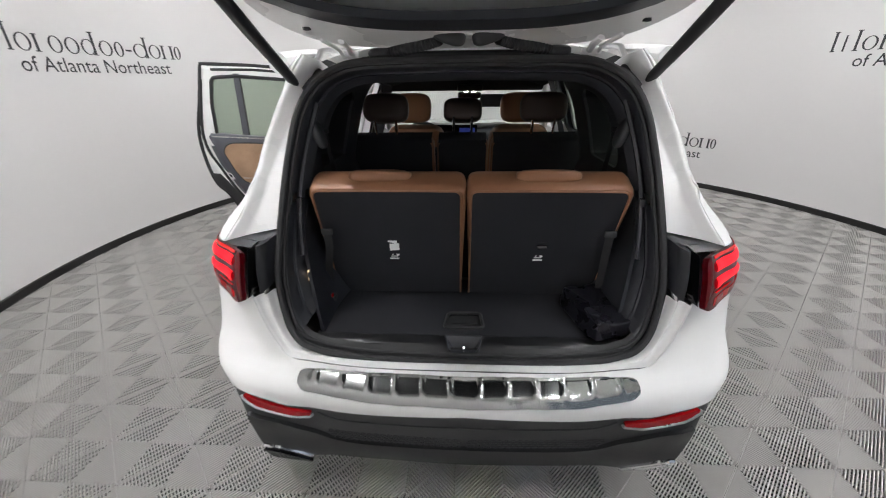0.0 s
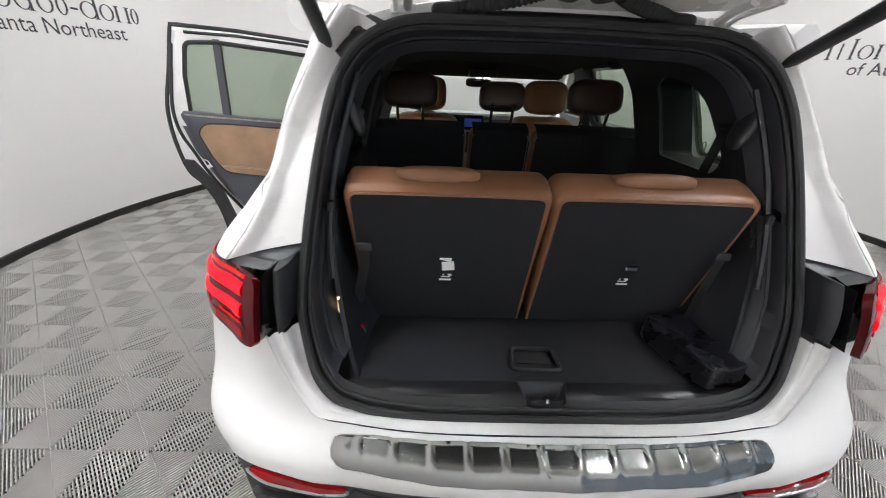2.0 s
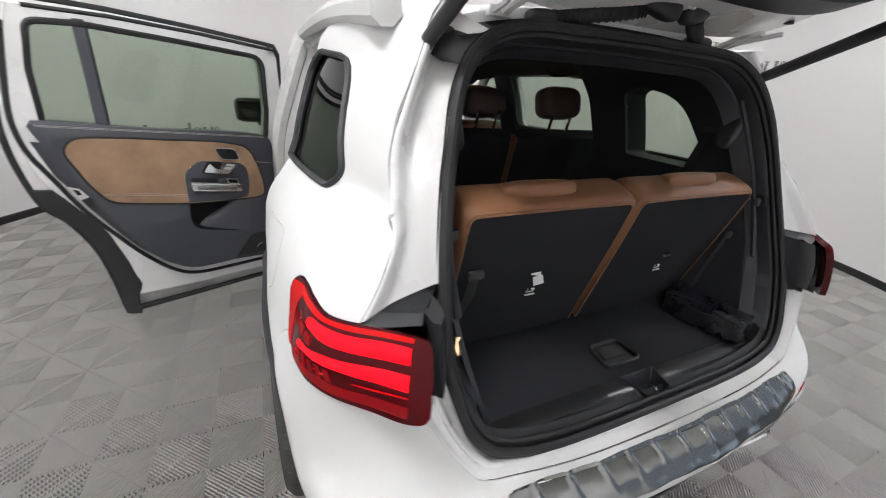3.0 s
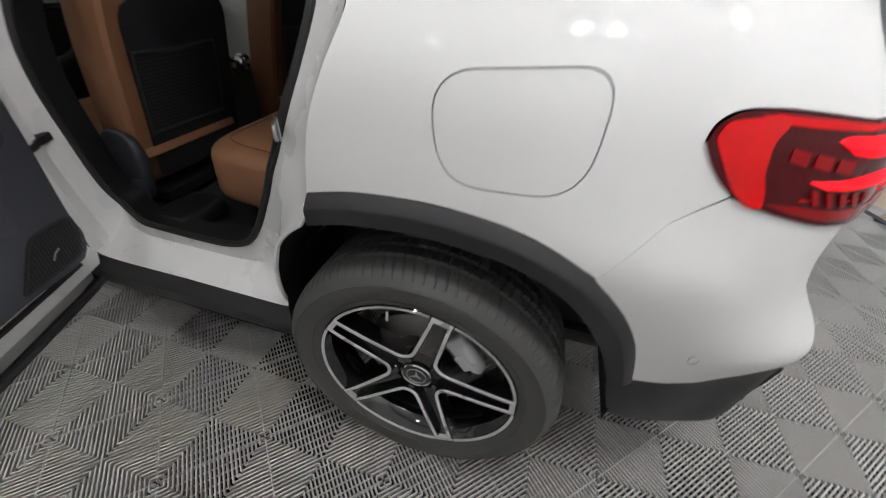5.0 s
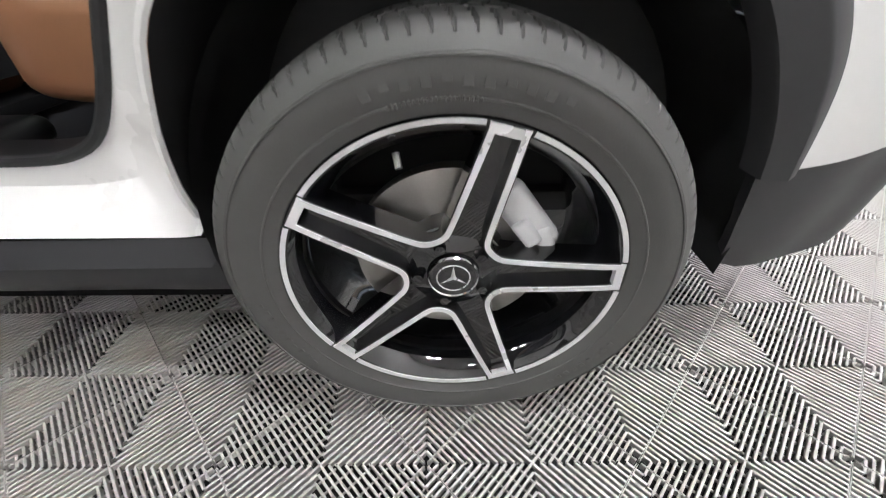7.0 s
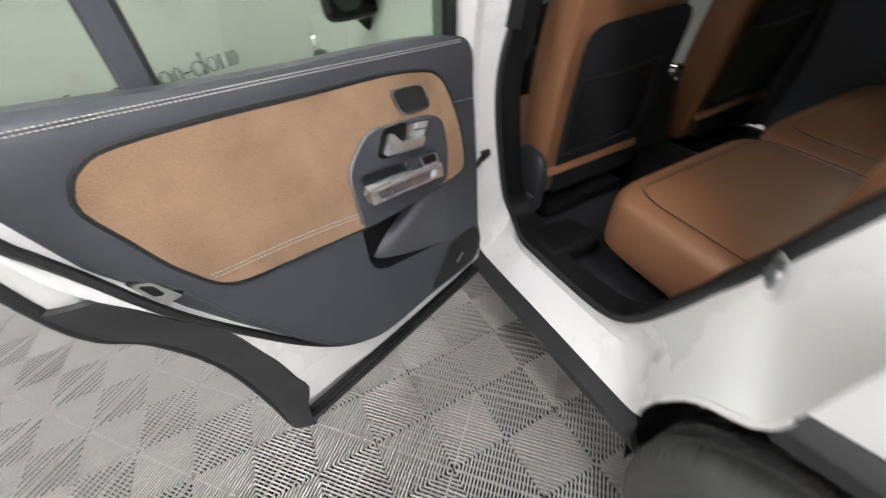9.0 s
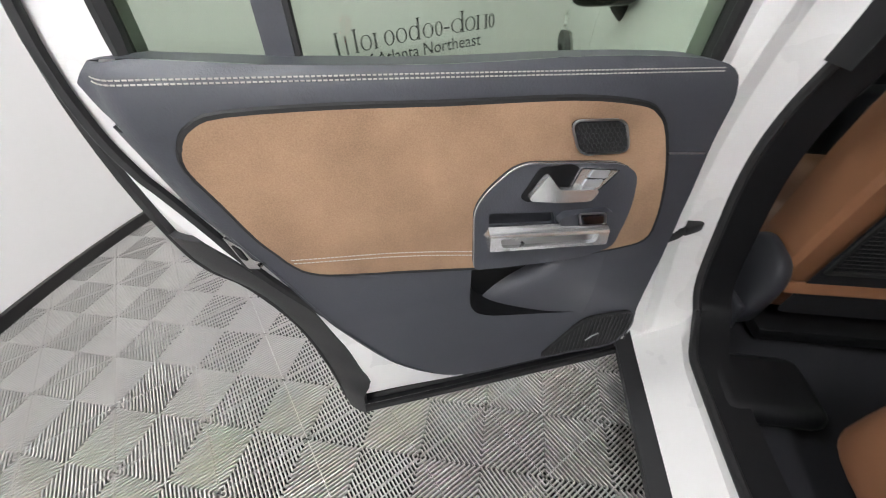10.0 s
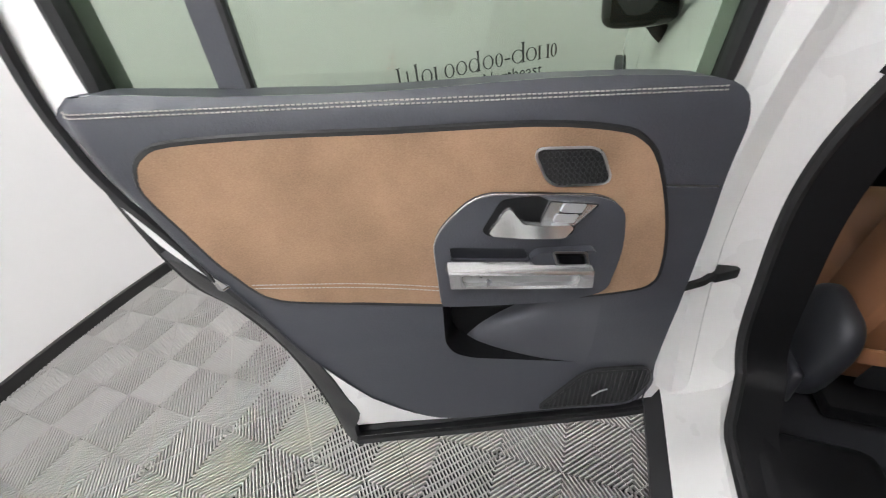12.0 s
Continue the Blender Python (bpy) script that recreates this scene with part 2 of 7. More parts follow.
def tube(path, r, n=8, closed=False, flat=1.0):
    """A round bar along the path; r may be one radius or one for each point."""
    p = [np.array(q, float) for q in path]
    k = len(p)
    rs = [r] * k if np.isscalar(r) else r
    verts, faces = [], []
    up = None
    for i in range(k):
        d = p[(i + 1) % k] - p[i - 1] if closed else p[min(i + 1, k - 1)] - p[max(i - 1, 0)]
        d = d / (np.linalg.norm(d) + 1e-12)
        if up is None:
            up = np.cross(d, (0.3, 0.2, 1)) if abs(d[2]) < 0.9 else np.cross(d, (1, 0, 0))
        up = up - d * (up @ d)
        up /= np.linalg.norm(up)
        w = np.cross(d, up)
        for j in range(n):
            a = 2 * math.pi * j / n
            verts.append(tuple(p[i] + rs[i] * (math.cos(a) * up + flat * math.sin(a) * w)))
    for i in range(k if closed else k - 1):
        a, b = i * n, ((i + 1) % k) * n
        faces += [(a + j, a + (j + 1) % n, b + (j + 1) % n, b + j) for j in range(n)]
    if not closed:
        faces += [tuple(range(n))[::-1], tuple(range((k - 1) * n, k * n))]
    return verts, faces


def loft(rows, closed=False):
    """A surface through rows of points of equal number."""
    n = len(rows[0])
    verts = [tuple(map(float, p)) for row in rows for p in row]
    faces = []
    for i in range(len(rows) - 1):
        for j in range(n if closed else n - 1):
            a, b = i * n + j, i * n + (j + 1) % n
            faces.append((a, b, b + n, a + n))
    return verts, faces


def lathe(profile, n=64, wave=None):
    """Turns (radius, x) round the x axis; wave(radius, x, k) may change the radius at step k."""
    verts, faces = [], []
    m = len(profile)
    for k in range(n):
        a = 2 * math.pi * k / n
        for r, x in profile:
            rr = wave(r, x, k) if wave else r
            verts.append((x, rr * math.cos(a), rr * math.sin(a)))
    for k in range(n):
        o, q = k * m, (k + 1) % n * m
        faces += [(o + i, o + i + 1, q + i + 1, q + i) for i in range(m - 1)]
    return verts, faces


def rbox(sx, sy, sz, r=0.01, seg=2, taper=1.0):
    """A box with rounded edges, centred; taper narrows its top in x."""
    bm = bmesh.new()
    bmesh.ops.create_cube(bm, size=1)
    for v in bm.verts:
        f = taper if v.co.z > 0 else 1
        v.co = Vector((v.co.x * sx * f, v.co.y * sy, v.co.z * sz))
    bmesh.ops.bevel(bm, geom=bm.edges[:], offset=min(r, 0.49 * min(sx, sy, sz)), segments=seg, profile=0.5, affect="EDGES", clamp_overlap=True)
    out = [tuple(v.co) for v in bm.verts], [tuple(v.index for v in f.verts) for f in bm.faces]
    bm.free()
    return out


def pad(sx, sy, sz, e=4.0, n=20, m=14):
    """A plump cushion, centred: a box swollen at its faces."""
    verts, faces = [], []
    sg = lambda c, p: math.copysign(abs(c) ** p, c)
    for i in range(m + 1):
        b = -math.pi / 2 + math.pi * i / m
        for j in range(n):
            a = 2 * math.pi * j / n
            verts.append((sx / 2 * sg(math.cos(b), 2 / e) * sg(math.cos(a), 2 / e), sy / 2 * sg(math.cos(b), 2 / e) * sg(math.sin(a), 2 / e), sz / 2 * sg(math.sin(b), 2 / e)))
    for i in range(m):
        faces += [(i * n + j, i * n + (j + 1) % n, (i + 1) * n + (j + 1) % n, (i + 1) * n + j) for j in range(n)]
    return verts, faces


def xf(m, vf):
    return [tuple(m @ Vector(v)) for v in vf[0]], vf[1]


def join(*parts):
    verts, faces = [], []
    for v, f in parts:
        o = len(verts)
        verts += list(v)
        faces += [tuple(i + o for i in g) for g in f]
    return verts, faces


def mirror(vf, x0=0.0):
    return [(2 * x0 - x, y, z) for x, y, z in vf[0]], [f[::-1] for f in vf[1]]


def as_mesh(name, vf, material, angle=35):
    me = bpy.data.meshes.new(name)
    me.from_pydata(vf[0], [], vf[1])
    me.materials.append(material)
    bm = bmesh.new()
    bm.from_mesh(me)
    bmesh.ops.remove_doubles(bm, verts=bm.verts[:], dist=1e-5)
    bmesh.ops.recalc_face_normals(bm, faces=bm.faces[:])
    bm.to_mesh(me)
    bm.free()
    me.shade_smooth()
    me.set_sharp_from_angle(angle=radians(angle))
    return me


BODY = [False]              # on while the body is built
HALF = [(-0.86, 0.957), (-0.72, 0.957), (-0.63, 0.963), (-0.52, 0.985), (-0.40, 0.997), (0.2, 1.0155), (4.0, 1.0155)]     # the body draws in towards its tail
LONG = [(-0.9, 0.040), (-0.82, 0.032), (-0.75, 0.021), (-0.65, 0.012), (-0.56, 0.0), (-0.5, -0.008), (-0.2, -0.010), (0.3, -0.006), (1.0, 0.0), (4.0, 0.0)]
MID_OLD, MID = 0.012, 0.032


def settle(vf):
    """Sets body parts on the wheels: the body's width follows HALF about its middle plane, its length LONG, and it rides up to 22 mm up on its springs."""
    v = np.array(vf[0], float)
    x, y, z = v[:, 0].copy(), v[:, 1].copy(), v[:, 2].copy()
    v[:, 0] = MID + (x - MID_OLD) * np.interp(y, [p[0] for p in HALF], [p[1] for p in HALF])
    v[:, 1] = y + np.interp(y, [p[0] for p in LONG], [p[1] for p in LONG])
    outer = np.clip((np.abs(x - MID_OLD) - 0.50) / 0.08, 0, 1) * np.clip((-0.38 - y) / 0.22, 0, 1)
    v[:, 2] = z + (0.008 + 0.014 * np.clip(z / 0.5, 0, 1)) * np.clip(1 - (-0.42 - y) / 0.55, 0.45, 1) * (1 - outer) - 0.004 * outer
    return [tuple(p) for p in v], vf[1]


def part(name, vf, material, parent, label="", angle=35):
    """One mesh object under a thing or under a part."""
    if BODY[0]:
        vf = settle(vf)
    ob = new(name, as_mesh(name, vf, material, angle))
    ob.parent = parent
    return tagged(ob, label=label)


def thing(name, vf, material, label, category, group="", kind="", angle=35):
    ob = new(name, as_mesh(name, vf, material, angle))
    return tagged(ob, label=label, category=category, group=group, kind=kind)


def holder(name, label, category, m=None, group="", parent=None):
    ob = new(name)
    ob.empty_display_size = 0.1
    if m is not None:
        ob.matrix_basis = m
    if parent:
        ob.parent = parent
        return tagged(ob, label=label)
    return tagged(ob, label=label, category=category, group=group)


# ---- the round photo booth ----
WC, WA, WB, WH = (0.454, 1.59), 3.988, 3.988, 3.1


def wall_at(deg, z, off=0.0):
    a = math.radians(deg)
    return (WC[0] + (WA - off) * math.cos(a), WC[1] + (WB - off) * math.sin(a), z)


OPEN_A, OPEN_B = -42.6, -85.0
arc = np.linspace(OPEN_A, OPEN_B - 360, 2)[0] + np.linspace(0, 360 + OPEN_B - OPEN_A, 160)
rows = [[wall_at(a, z, o) for a in arc] for z, o in ((0, 0), (0, 0), (WH, 0), (WH, -0.12), (0, -0.12))]
ends = [tuple(k * len(arc) + j for k in (1, 2, 3, 4)) for j in (0, len(arc) - 1)]
wv = loft(rows[1:])
wv = (wv[0], wv[1] + [tuple(k * len(arc) + j for k in (0, 1, 2, 3)) for j in (0, len(arc) - 1)])
wall = thing("wall_round", wv, WALLMAT, "smooth white curved wall of a photo booth", "wall", kind="structure")
base_rows = [[wall_at(a, z, o) for a in arc] for z, o in ((-0.012, 0.001), (-0.012, 0.016), (0.060, 0.016), (0.066, 0.010), (0.066, 0.001))]
thing("baseboard", loft(base_rows), BASEMAT, "black skirting strip along the foot of the curved white wall", "baseboard", kind="structure")
lintel = [wall_at(a, 0, 0) for a in np.linspace(OPEN_A, OPEN_B, 24)]
lrows = [[(x, y, z) for x, y, _ in lintel] for z in (2.45, WH)] + [[wall_at(a, z, -0.12) for a in np.linspace(OPEN_A, OPEN_B, 24)] for z in (WH, 2.45)]
thing("wall_lintel", loft(lrows + lrows[:1]), WALLMAT, "white wall above the drive-in opening", "wall", kind="structure")
jp = [wall_at(OPEN_A + 0.2, 0, 0.012), wall_at(OPEN_A + 0.2, 2.45, 0.012)]
thing("trim", tube(jp, 0.012, 6), BASEMAT, "black edge strip beside the drive-in opening", "trim", kind="structure")

ring = np.linspace(0, 360, 97)[:-1]
cv = [wall_at(a, WH, -0.1) for a in ring] + [wall_at(a, WH + 0.1, -0.1) for a in ring]
n = len(ring)
thing("ceiling", (cv, [tuple(range(n)), tuple(range(n, 2 * n))] + [(i, (i + 1) % n, n + (i + 1) % n, n + i) for i in range(n)]), CEILMAT, "plain white ceiling of the booth", "ceiling", kind="structure")


def ceiling_light(x, y, sx, sy, turn=0):
    ob = holder("ceiling_light", "small square white LED ceiling light, unseen, switched on", "ceiling light", pose(x, y, WH, 0, 0, turn), group="ceiling lights")
    bar = lambda w, d, px, py: xf(pose(px, py, -0.015), rbox(w, d, 0.03, 0.004, 1))
    part("frame", join(bar(sx + 0.06, 0.03, 0, sy / 2 + 0.015), bar(sx + 0.06, 0.03, 0, -sy / 2 - 0.015), bar(0.03, sy, sx / 2 + 0.015, 0), bar(0.03, sy, -sx / 2 - 0.015, 0)), SATIN, ob)
    part("diffuser", xf(pose(0, 0, -0.008), rbox(sx, sy, 0.012, 0.003, 1)), LEDMAT, ob, "glowing white diffuser")
    return ob


for k in range(10):
    a = math.radians(36 * k + 18)
    ceiling_light(WC[0] + 2.95 * math.cos(a), WC[1] + 3.15 * math.sin(a), 0.16, 0.16, 36 * k + 18)
# the last two are added lamps, unseen, to brighten the tail and boot
for ax, ay in ((-1.3, -0.6), (1.8, -0.6), (-0.7, -1.75), (1.2, -1.75)):
    ceiling_light(ax, ay, 0.16, 0.16)

# ---- floor of ribbed interlocking tiles ----
S = 0.2                     # side of a rib square
D = S * math.sqrt(2)        # side of a tile
RIBS = 25                   # to each edge of a tile
RIB, PITCH, DEEP = 0.0053, D / RIBS, 0.0165


def tile_mesh():
    """A square tile, edges along its own x and y: ribs stand square to the nearest edge in its four quarters, each a rounded bead on a thin web."""
    verts, faces = [], []

    def bar(a, b, w, z0, z1, tip):
        a, b = np.array(a), np.array(b)
        d = (b - a) / np.linalg.norm(b - a)
        q = np.array((-d[1], d[0])) * w / 2
        o = len(verts)
        levels = ((z0, 0.48), (z1 - 0.0042, 0.52), (z1 - 0.0021, 1.0), (z1 - 0.0005, 0.88), (z1, tip)) if tip < 1 else ((z0, 1.0), (z1, 1.0))
        for z, f in levels:
            for p, s in ((a, 1), (a, -1), (b, -1), (b, 1)):
                verts.append((*(p + q * s * f), z))
        e = o + 4 * len(levels) - 4
        faces.append((e, e + 1, e + 2, e + 3))
        for i in range(o, e, 4):
            faces.extend([(i, i + 4, i + 7, i + 3), (i + 1, i + 2, i + 6, i + 5)])

    h = D / 2
    for k in range(4):
        c, s = round(math.cos(k * math.pi / 2)), round(math.sin(k * math.pi / 2))
        turn = lambda x, y: (c * x - s * y, s * x + c * y)
        for i in range(RIBS):
            x = -h + (i + 0.5) * PITCH
            inner = -abs(x) - 0.001
            if -h + 0.004 < inner - 0.003:
                bar(turn(x, -h + 0.002), turn(x, inner), RIB, -DEEP, 0.0, 0.50)
        for y in (-h + 0.0014, -h + 0.026, -h + 0.050, -h + 0.074, -h + 0.098, -h + 0.120):
            w = abs(y) - 0.003
            edge = y < -h + 0.003
            bar(turn(-w, y), turn(w, y), 0.0013 if edge else 0.0025, -DEEP, -0.0016 if edge else -0.0105, 1.0)
    return verts, faces


floor = thing("floor", ([wall_at(a, -0.0175, -0.14) for a in np.linspace(0, 360, 73)[:-1]], [tuple(range(72))]), TILEBASE, "grey floor of ribbed interlocking plastic tiles with a woven checker look", "floor", kind="structure")
tile_data = as_mesh("tile", tile_mesh(), TILEMAT, 70)
X0, Y0 = 0.0, 0.05          # a corner where four rib squares meet at a tile's middle
cells = []
for i in range(-24, 25):
    for j in range(-24, 25):
        if (i + j) % 2 == 0:
            x, y = X0 + i * S, Y0 + j * S
            if ((x - WC[0]) / (WA + 0.16)) ** 2 + ((y - WC[1]) / (WB + 0.16)) ** 2 < 1:
                cells.append((x, y))
# the stretch of floor along the car's left side and tail is laid tile by tile
cells.sort(key=lambda c: (max(0, abs(c[0] + 1.5) - 0.8)) ** 2 + (max(0, abs(c[1] + 0.1) - 1.6)) ** 2)
for x, y in cells[:300]:
    t = new("tile", tile_data)
    t.parent = floor
    t.matrix_basis = pose(x, y, 0, 0, 0, 45)
tv, tf = tile_mesh()
tv = np.array(tv)
rot = np.array([[math.cos(math.pi / 4), -math.sin(math.pi / 4), 0], [math.sin(math.pi / 4), math.cos(math.pi / 4), 0], [0, 0, 1]])
tv = tv @ rot.T
allv, allf = [], []
for k, (x, y) in enumerate(cells[300:]):
    o = len(allv)
    allv += [tuple(v) for v in tv + (x, y, 0)]
    allf += [tuple(i + o for i in f) for f in tf]
rest = bpy.data.meshes.new("far_tiles")
rest.from_pydata(allv, [], allf)
rest.materials.append(TILEMAT)
rest.shade_smooth()
rest.set_sharp_from_angle(angle=radians(70))
far = new("far_tiles", rest)
far.parent = floor
tagged(far, kind="stuff")


# ---- lettering on the wall ----
def sign(deg, z, width, group="wall signs"):
    """Two lines of dark lettering bent to the wall; deg is where the line begins. The first line, a company name, is drawn as plain upright shapes."""
    verts, faces = [], []
    cap, low = width * 0.108, width * 0.074
    thick, thin = width * 0.0125, width * 0.0045

    def put(*corners):
        """A slim upright shape from its corners, cut into four so that it follows the wall."""
        (ax, ay), (bx, by), (cx, cy), (dx, dy) = corners
        o = len(verts)
        for i in range(5):
            k = i / 4
            verts.extend([(ax + (bx - ax) * k, ay + (by - ay) * k), (dx + (cx - dx) * k, dy + (cy - dy) * k)])
        faces.extend([(o + 2 * i, o + 2 * i + 2, o + 2 * i + 3, o + 2 * i + 1) for i in range(4)])

    def stem(x, h, w=thick):
        put((x, 0), (x + w, 0), (x + w, h), (x, h))
        for y in (0, h - thin):
            put((x - thin * 1.5, y), (x + w + thin * 1.5, y), (x + w + thin * 1.5, y + thin), (x - thin * 1.5, y + thin))

    def ring(x, w, h):
        """An upright oval, heavy at its sides."""
        o = len(verts)
        for i in range(20):
            a = math.pi * i / 10
            for f, g in ((1, 1), (1 - 1.7 * thick / w, 1 - 1.7 * thin / h)):
                verts.append((x + w / 2 + w / 2 * f * math.cos(a), h / 2 + h / 2 * g * math.sin(a)))
        faces.extend([(o + 2 * i, o + (2 * i + 2) % 40, o + (2 * i + 3) % 40, o + 2 * i + 1) for i in range(20)])

    # each mark of the name: where it begins and how wide it is, in hundredths of the width; s: stems, o: oval, t: tall, d: dash
    for x, w, kind in ((0, 12, "sst"), (14, 7, "o"), (22.5, 5, "s"), (28.5, 6.5, "o"), (36, 7, "o"), (44, 7, "ost"), (53, 7, "o"), (61, 5, "o"), (67, 3.5, "d"), (71.5, 8, "ost"), (80.5, 7, "o"), (88.5, 6.5, "ss"), (96, 4, "o")):
        x, w = x * width / 100, w * width / 100
        h = cap if "t" in kind else low
        if "d" in kind:
            put((x, low * 0.40), (x + w, low * 0.40), (x + w, low * 0.52), (x, low * 0.52))
        if "o" in kind:
            ring(x, w, low)
        if "s" in kind:
            stem(x if "o" not in kind else x + w - thick, h)
        if kind.count("s") == 2:
            stem(x + w - thick, h)
        if kind == "sst":
            put((x + w * 0.44, 0), (x + w * 0.52, 0), (x + w * 0.52, cap * 0.8), (x + w * 0.44, cap * 0.8))
    line = bpy.data.curves.new("line", "FONT")
    line.body = "of Atlanta Northeast"
    line.size = 1.0
    line.resolution_u = 3
    tmp = bpy.data.objects.new("line", line)
    scene.collection.objects.link(tmp)
    me = bpy.data.meshes.new_from_object(tmp.evaluated_get(bpy.context.evaluated_depsgraph_get()))
    lv = [tuple(v.co) for v in me.vertices]
    lf = [tuple(p.vertices) for p in me.polygons]
    bpy.data.objects.remove(tmp)
    wide = max(v[0] for v in lv)
    k = width * 0.785 / wide
    o = len(verts)
    verts += [(x * k + width * 0.125, y * k - width * 0.083) for x, y, _ in lv]
    faces += [tuple(i + o for i in f) for f in lf]
    out = []
    for x, y in verts:
        a = deg - math.degrees(x / WA)
        out.append(wall_at(a, z + y, 0.004))
    return thing("wall_sign", (out, faces), SIGNMAT, "dark two-line vinyl lettering of a car dealer on white wall", "wall sign", group=group)


for start, height in ((185.2, 1.77), (144.6, 0.535), (24.0, 1.755), (62.9, 0.575)):
    sign(start, height, 1.81)

# ---- outside the opening ----
thing("pavement", ([(-40, -60, -0.020), (70, -60, -0.020), (70, 50, -0.020), (-40, 50, -0.020)], [(0, 1, 2, 3)]), CONCRETE, "worn tan concrete drive outside the booth", "pavement", kind="structure")
thing("road", ([(5.95, -40, -0.010), (60, -40, -0.010), (60, 30, -0.010), (5.95, 30, -0.010)], [(0, 1, 2, 3)]), ASPHALT, "dark asphalt parking lot", "road", kind="structure")
thing("backdrop", ([(30, -30, 0.9), (30, 15, 0.9), (30, 15, 9), (30, -30, 9)], [(0, 1, 2, 3)]), SKYGLOW, "pale bright daylight beyond the parking lot", "backdrop", kind="structure")
thing("wall_low", xf(pose(28, -6, 0.5), rbox(0.3, 46, 1.0, 0.03, 1)), SHADEWALL, "low grey parapet wall at the lot's edge", "wall", kind="structure")

strip = [[wall_at(a, z, o) for a in np.linspace(OPEN_A, OPEN_B, 24)] for z, o in ((-0.015, -0.10), (0.002, -0.10), (0.002, -0.15), (-0.018, -0.15))]
thing("trim", loft(strip), BASEMAT, "black edge strip of the tile floor at the opening", "trim", kind="structure")
thing("wall_column", xf(pose(5.72, -2.95, 1.5, 0, 0, 12), rbox(0.26, 0.26, 3.0, 0.012, 2)), SHADEWALL, "pale painted square column beside the drive", "column", kind="structure")
thing("wall_garage", xf(pose(6.45, -4.35, 1.5, 0, 0, 24), rbox(0.2, 2.8, 3.0, 0.012, 1)), SHADEWALL, "dull grey garage wall beyond the drive", "wall", kind="structure")
cone = holder("warning_cone", "faded yellow plastic floor cone on dark base", "cone", pose(5.55, -2.40, -0.016, 0, 0, 20))
cp = [(0.17, 0.0), (0.16, 0.03), (0.05, 0.72), (0.04, 0.74), (0.0, 0.74)]
part("body", xf(pose(0, 0, 0.02, 0, -90, 0), lathe([(r, x) for r, x in cp], 20)), YELLOW, cone)
part("base", xf(pose(0, 0, 0.015), rbox(0.42, 0.42, 0.03, 0.01, 2)), CLAD, cone)


def pickup():
    """A parked pickup truck, built along x with its tail towards -x."""
    ob = holder("pickup_truck", "silver pickup truck parked on the dark asphalt outside", "truck", pose(19.6, -4.9, -0.01, 0, 0, 158))
    side = [(-2.7, 0.55), (-2.7, 1.12), (-1.0, 1.15), (-0.85, 1.85), (0.7, 1.85), (1.35, 1.2), (2.6, 1.1), (2.75, 0.6), (2.7, 0.45), (-2.6, 0.45)]
    body = sheet(rounded(side, 0.12), [], lambda u, v: np.stack([u, -0.95 - 0 * v + 0.18 * np.clip(v - 1.15, 0, 1), v], -1), 0.2, 0.0)
    other = [(x, -y, z) for x, y, z in body[0]]
    rim = resample(rounded(side, 0.12), 0.2)
    band = loft([[(x, -0.95 + 0.18 * max(0, z - 1.15), z) for x, z in rim], [(x, 0.95 - 0.18 * max(0, z - 1.15), z) for x, z in rim]], closed=True)
    part("body", join(body, (other, body[1]), band), SILVERPAINT, ob)
    for s in (-1, 1):
        gp = rounded([(-0.78, 1.22), (-0.68, 1.74), (0.6, 1.74), (1.1, 1.25)], 0.06)
        part("window", sheet(gp, [], lambda u, v, s=s: np.stack([u, s * (0.957 - 0.18 * (v - 1.15)), v], -1), 0.15, 0.01), SCREENBLACK, ob)
        part("tail_light", xf(pose(-2.69, s * 0.86, 0.98), rbox(0.05, 0.14, 0.3, 0.02)), REDLENS, ob)
        part("wing_mirror", xf(pose(0.95, s * 1.06, 1.3), rbox(0.12, 0.2, 0.2, 0.04)), CLAD, ob)
        for x in (-1.65, 1.75):
            part("wheel", xf(pose(x, s * 0.82, 0.4, 0, 0, 90), lathe([(0, -0.13), (0.22, -0.13), (0.38, -0.12), (0.4, -0.08), (0.4, 0.08), (0.38, 0.12), (0.22, 0.13), (0, 0.13)], 28)), TYRE, ob)
    part("tailgate", xf(pose(-2.715, 0, 0.85), rbox(0.04, 1.5, 0.5, 0.02)), SILVERPAINT, ob)
    part("bumper", xf(pose(-2.8, 0, 0.5), rbox(0.16, 1.8, 0.2, 0.05)), SATIN, ob)
    part("rear_window", xf(pose(-0.93, 0, 1.5, 0, 12, 0), rbox(0.02, 1.4, 0.5, 0.01)), SCREENBLACK, ob)


pickup()


# ---- the car: rear axle at y = 0, its nose towards +y ----
car = holder("car", "white SUV with raised tailgate and one rear door open", "car")
BODY[0] = True
CX = 0.012                  # the car's middle plane

PLAN = [(CX, -0.848), (0, -0.848), (-0.2, -0.842), (-0.4, -0.825), (-0.6, -0.785), (-0.74, -0.715), (-0.82, -0.62), (-0.868, -0.48), (-0.886, -0.3), (-0.89, 0), (-0.89, 0.35), (-0.89, 1.0), (-0.89, 2.0), (-0.89, 2.8), (-0.875, 3.25), (-0.80, 3.52), (-0.62, 3.68), (-0.3, 3.75), (0, 3.76)]
GROW = {3: (-0.004, -0.004), 4: (-0.010, -0.012), 5: (-0.018, -0.018), 6: (-0.020, -0.014), 7: (-0.003, -0.002)}
_c = np.r_[0, np.cumsum(np.hypot(*np.diff(np.array(PLAN, float), axis=0).T))] - CX
PLAN = [(p[0] + GROW.get(i, (0, 0))[0], p[1] + GROW.get(i, (0, 0))[1]) for i, p in enumerate(PLAN)]
SX, SY = [(a, p[0]) for a, p in zip(_c, PLAN)], [(a, p[1]) for a, p in zip(_c, PLAN)]
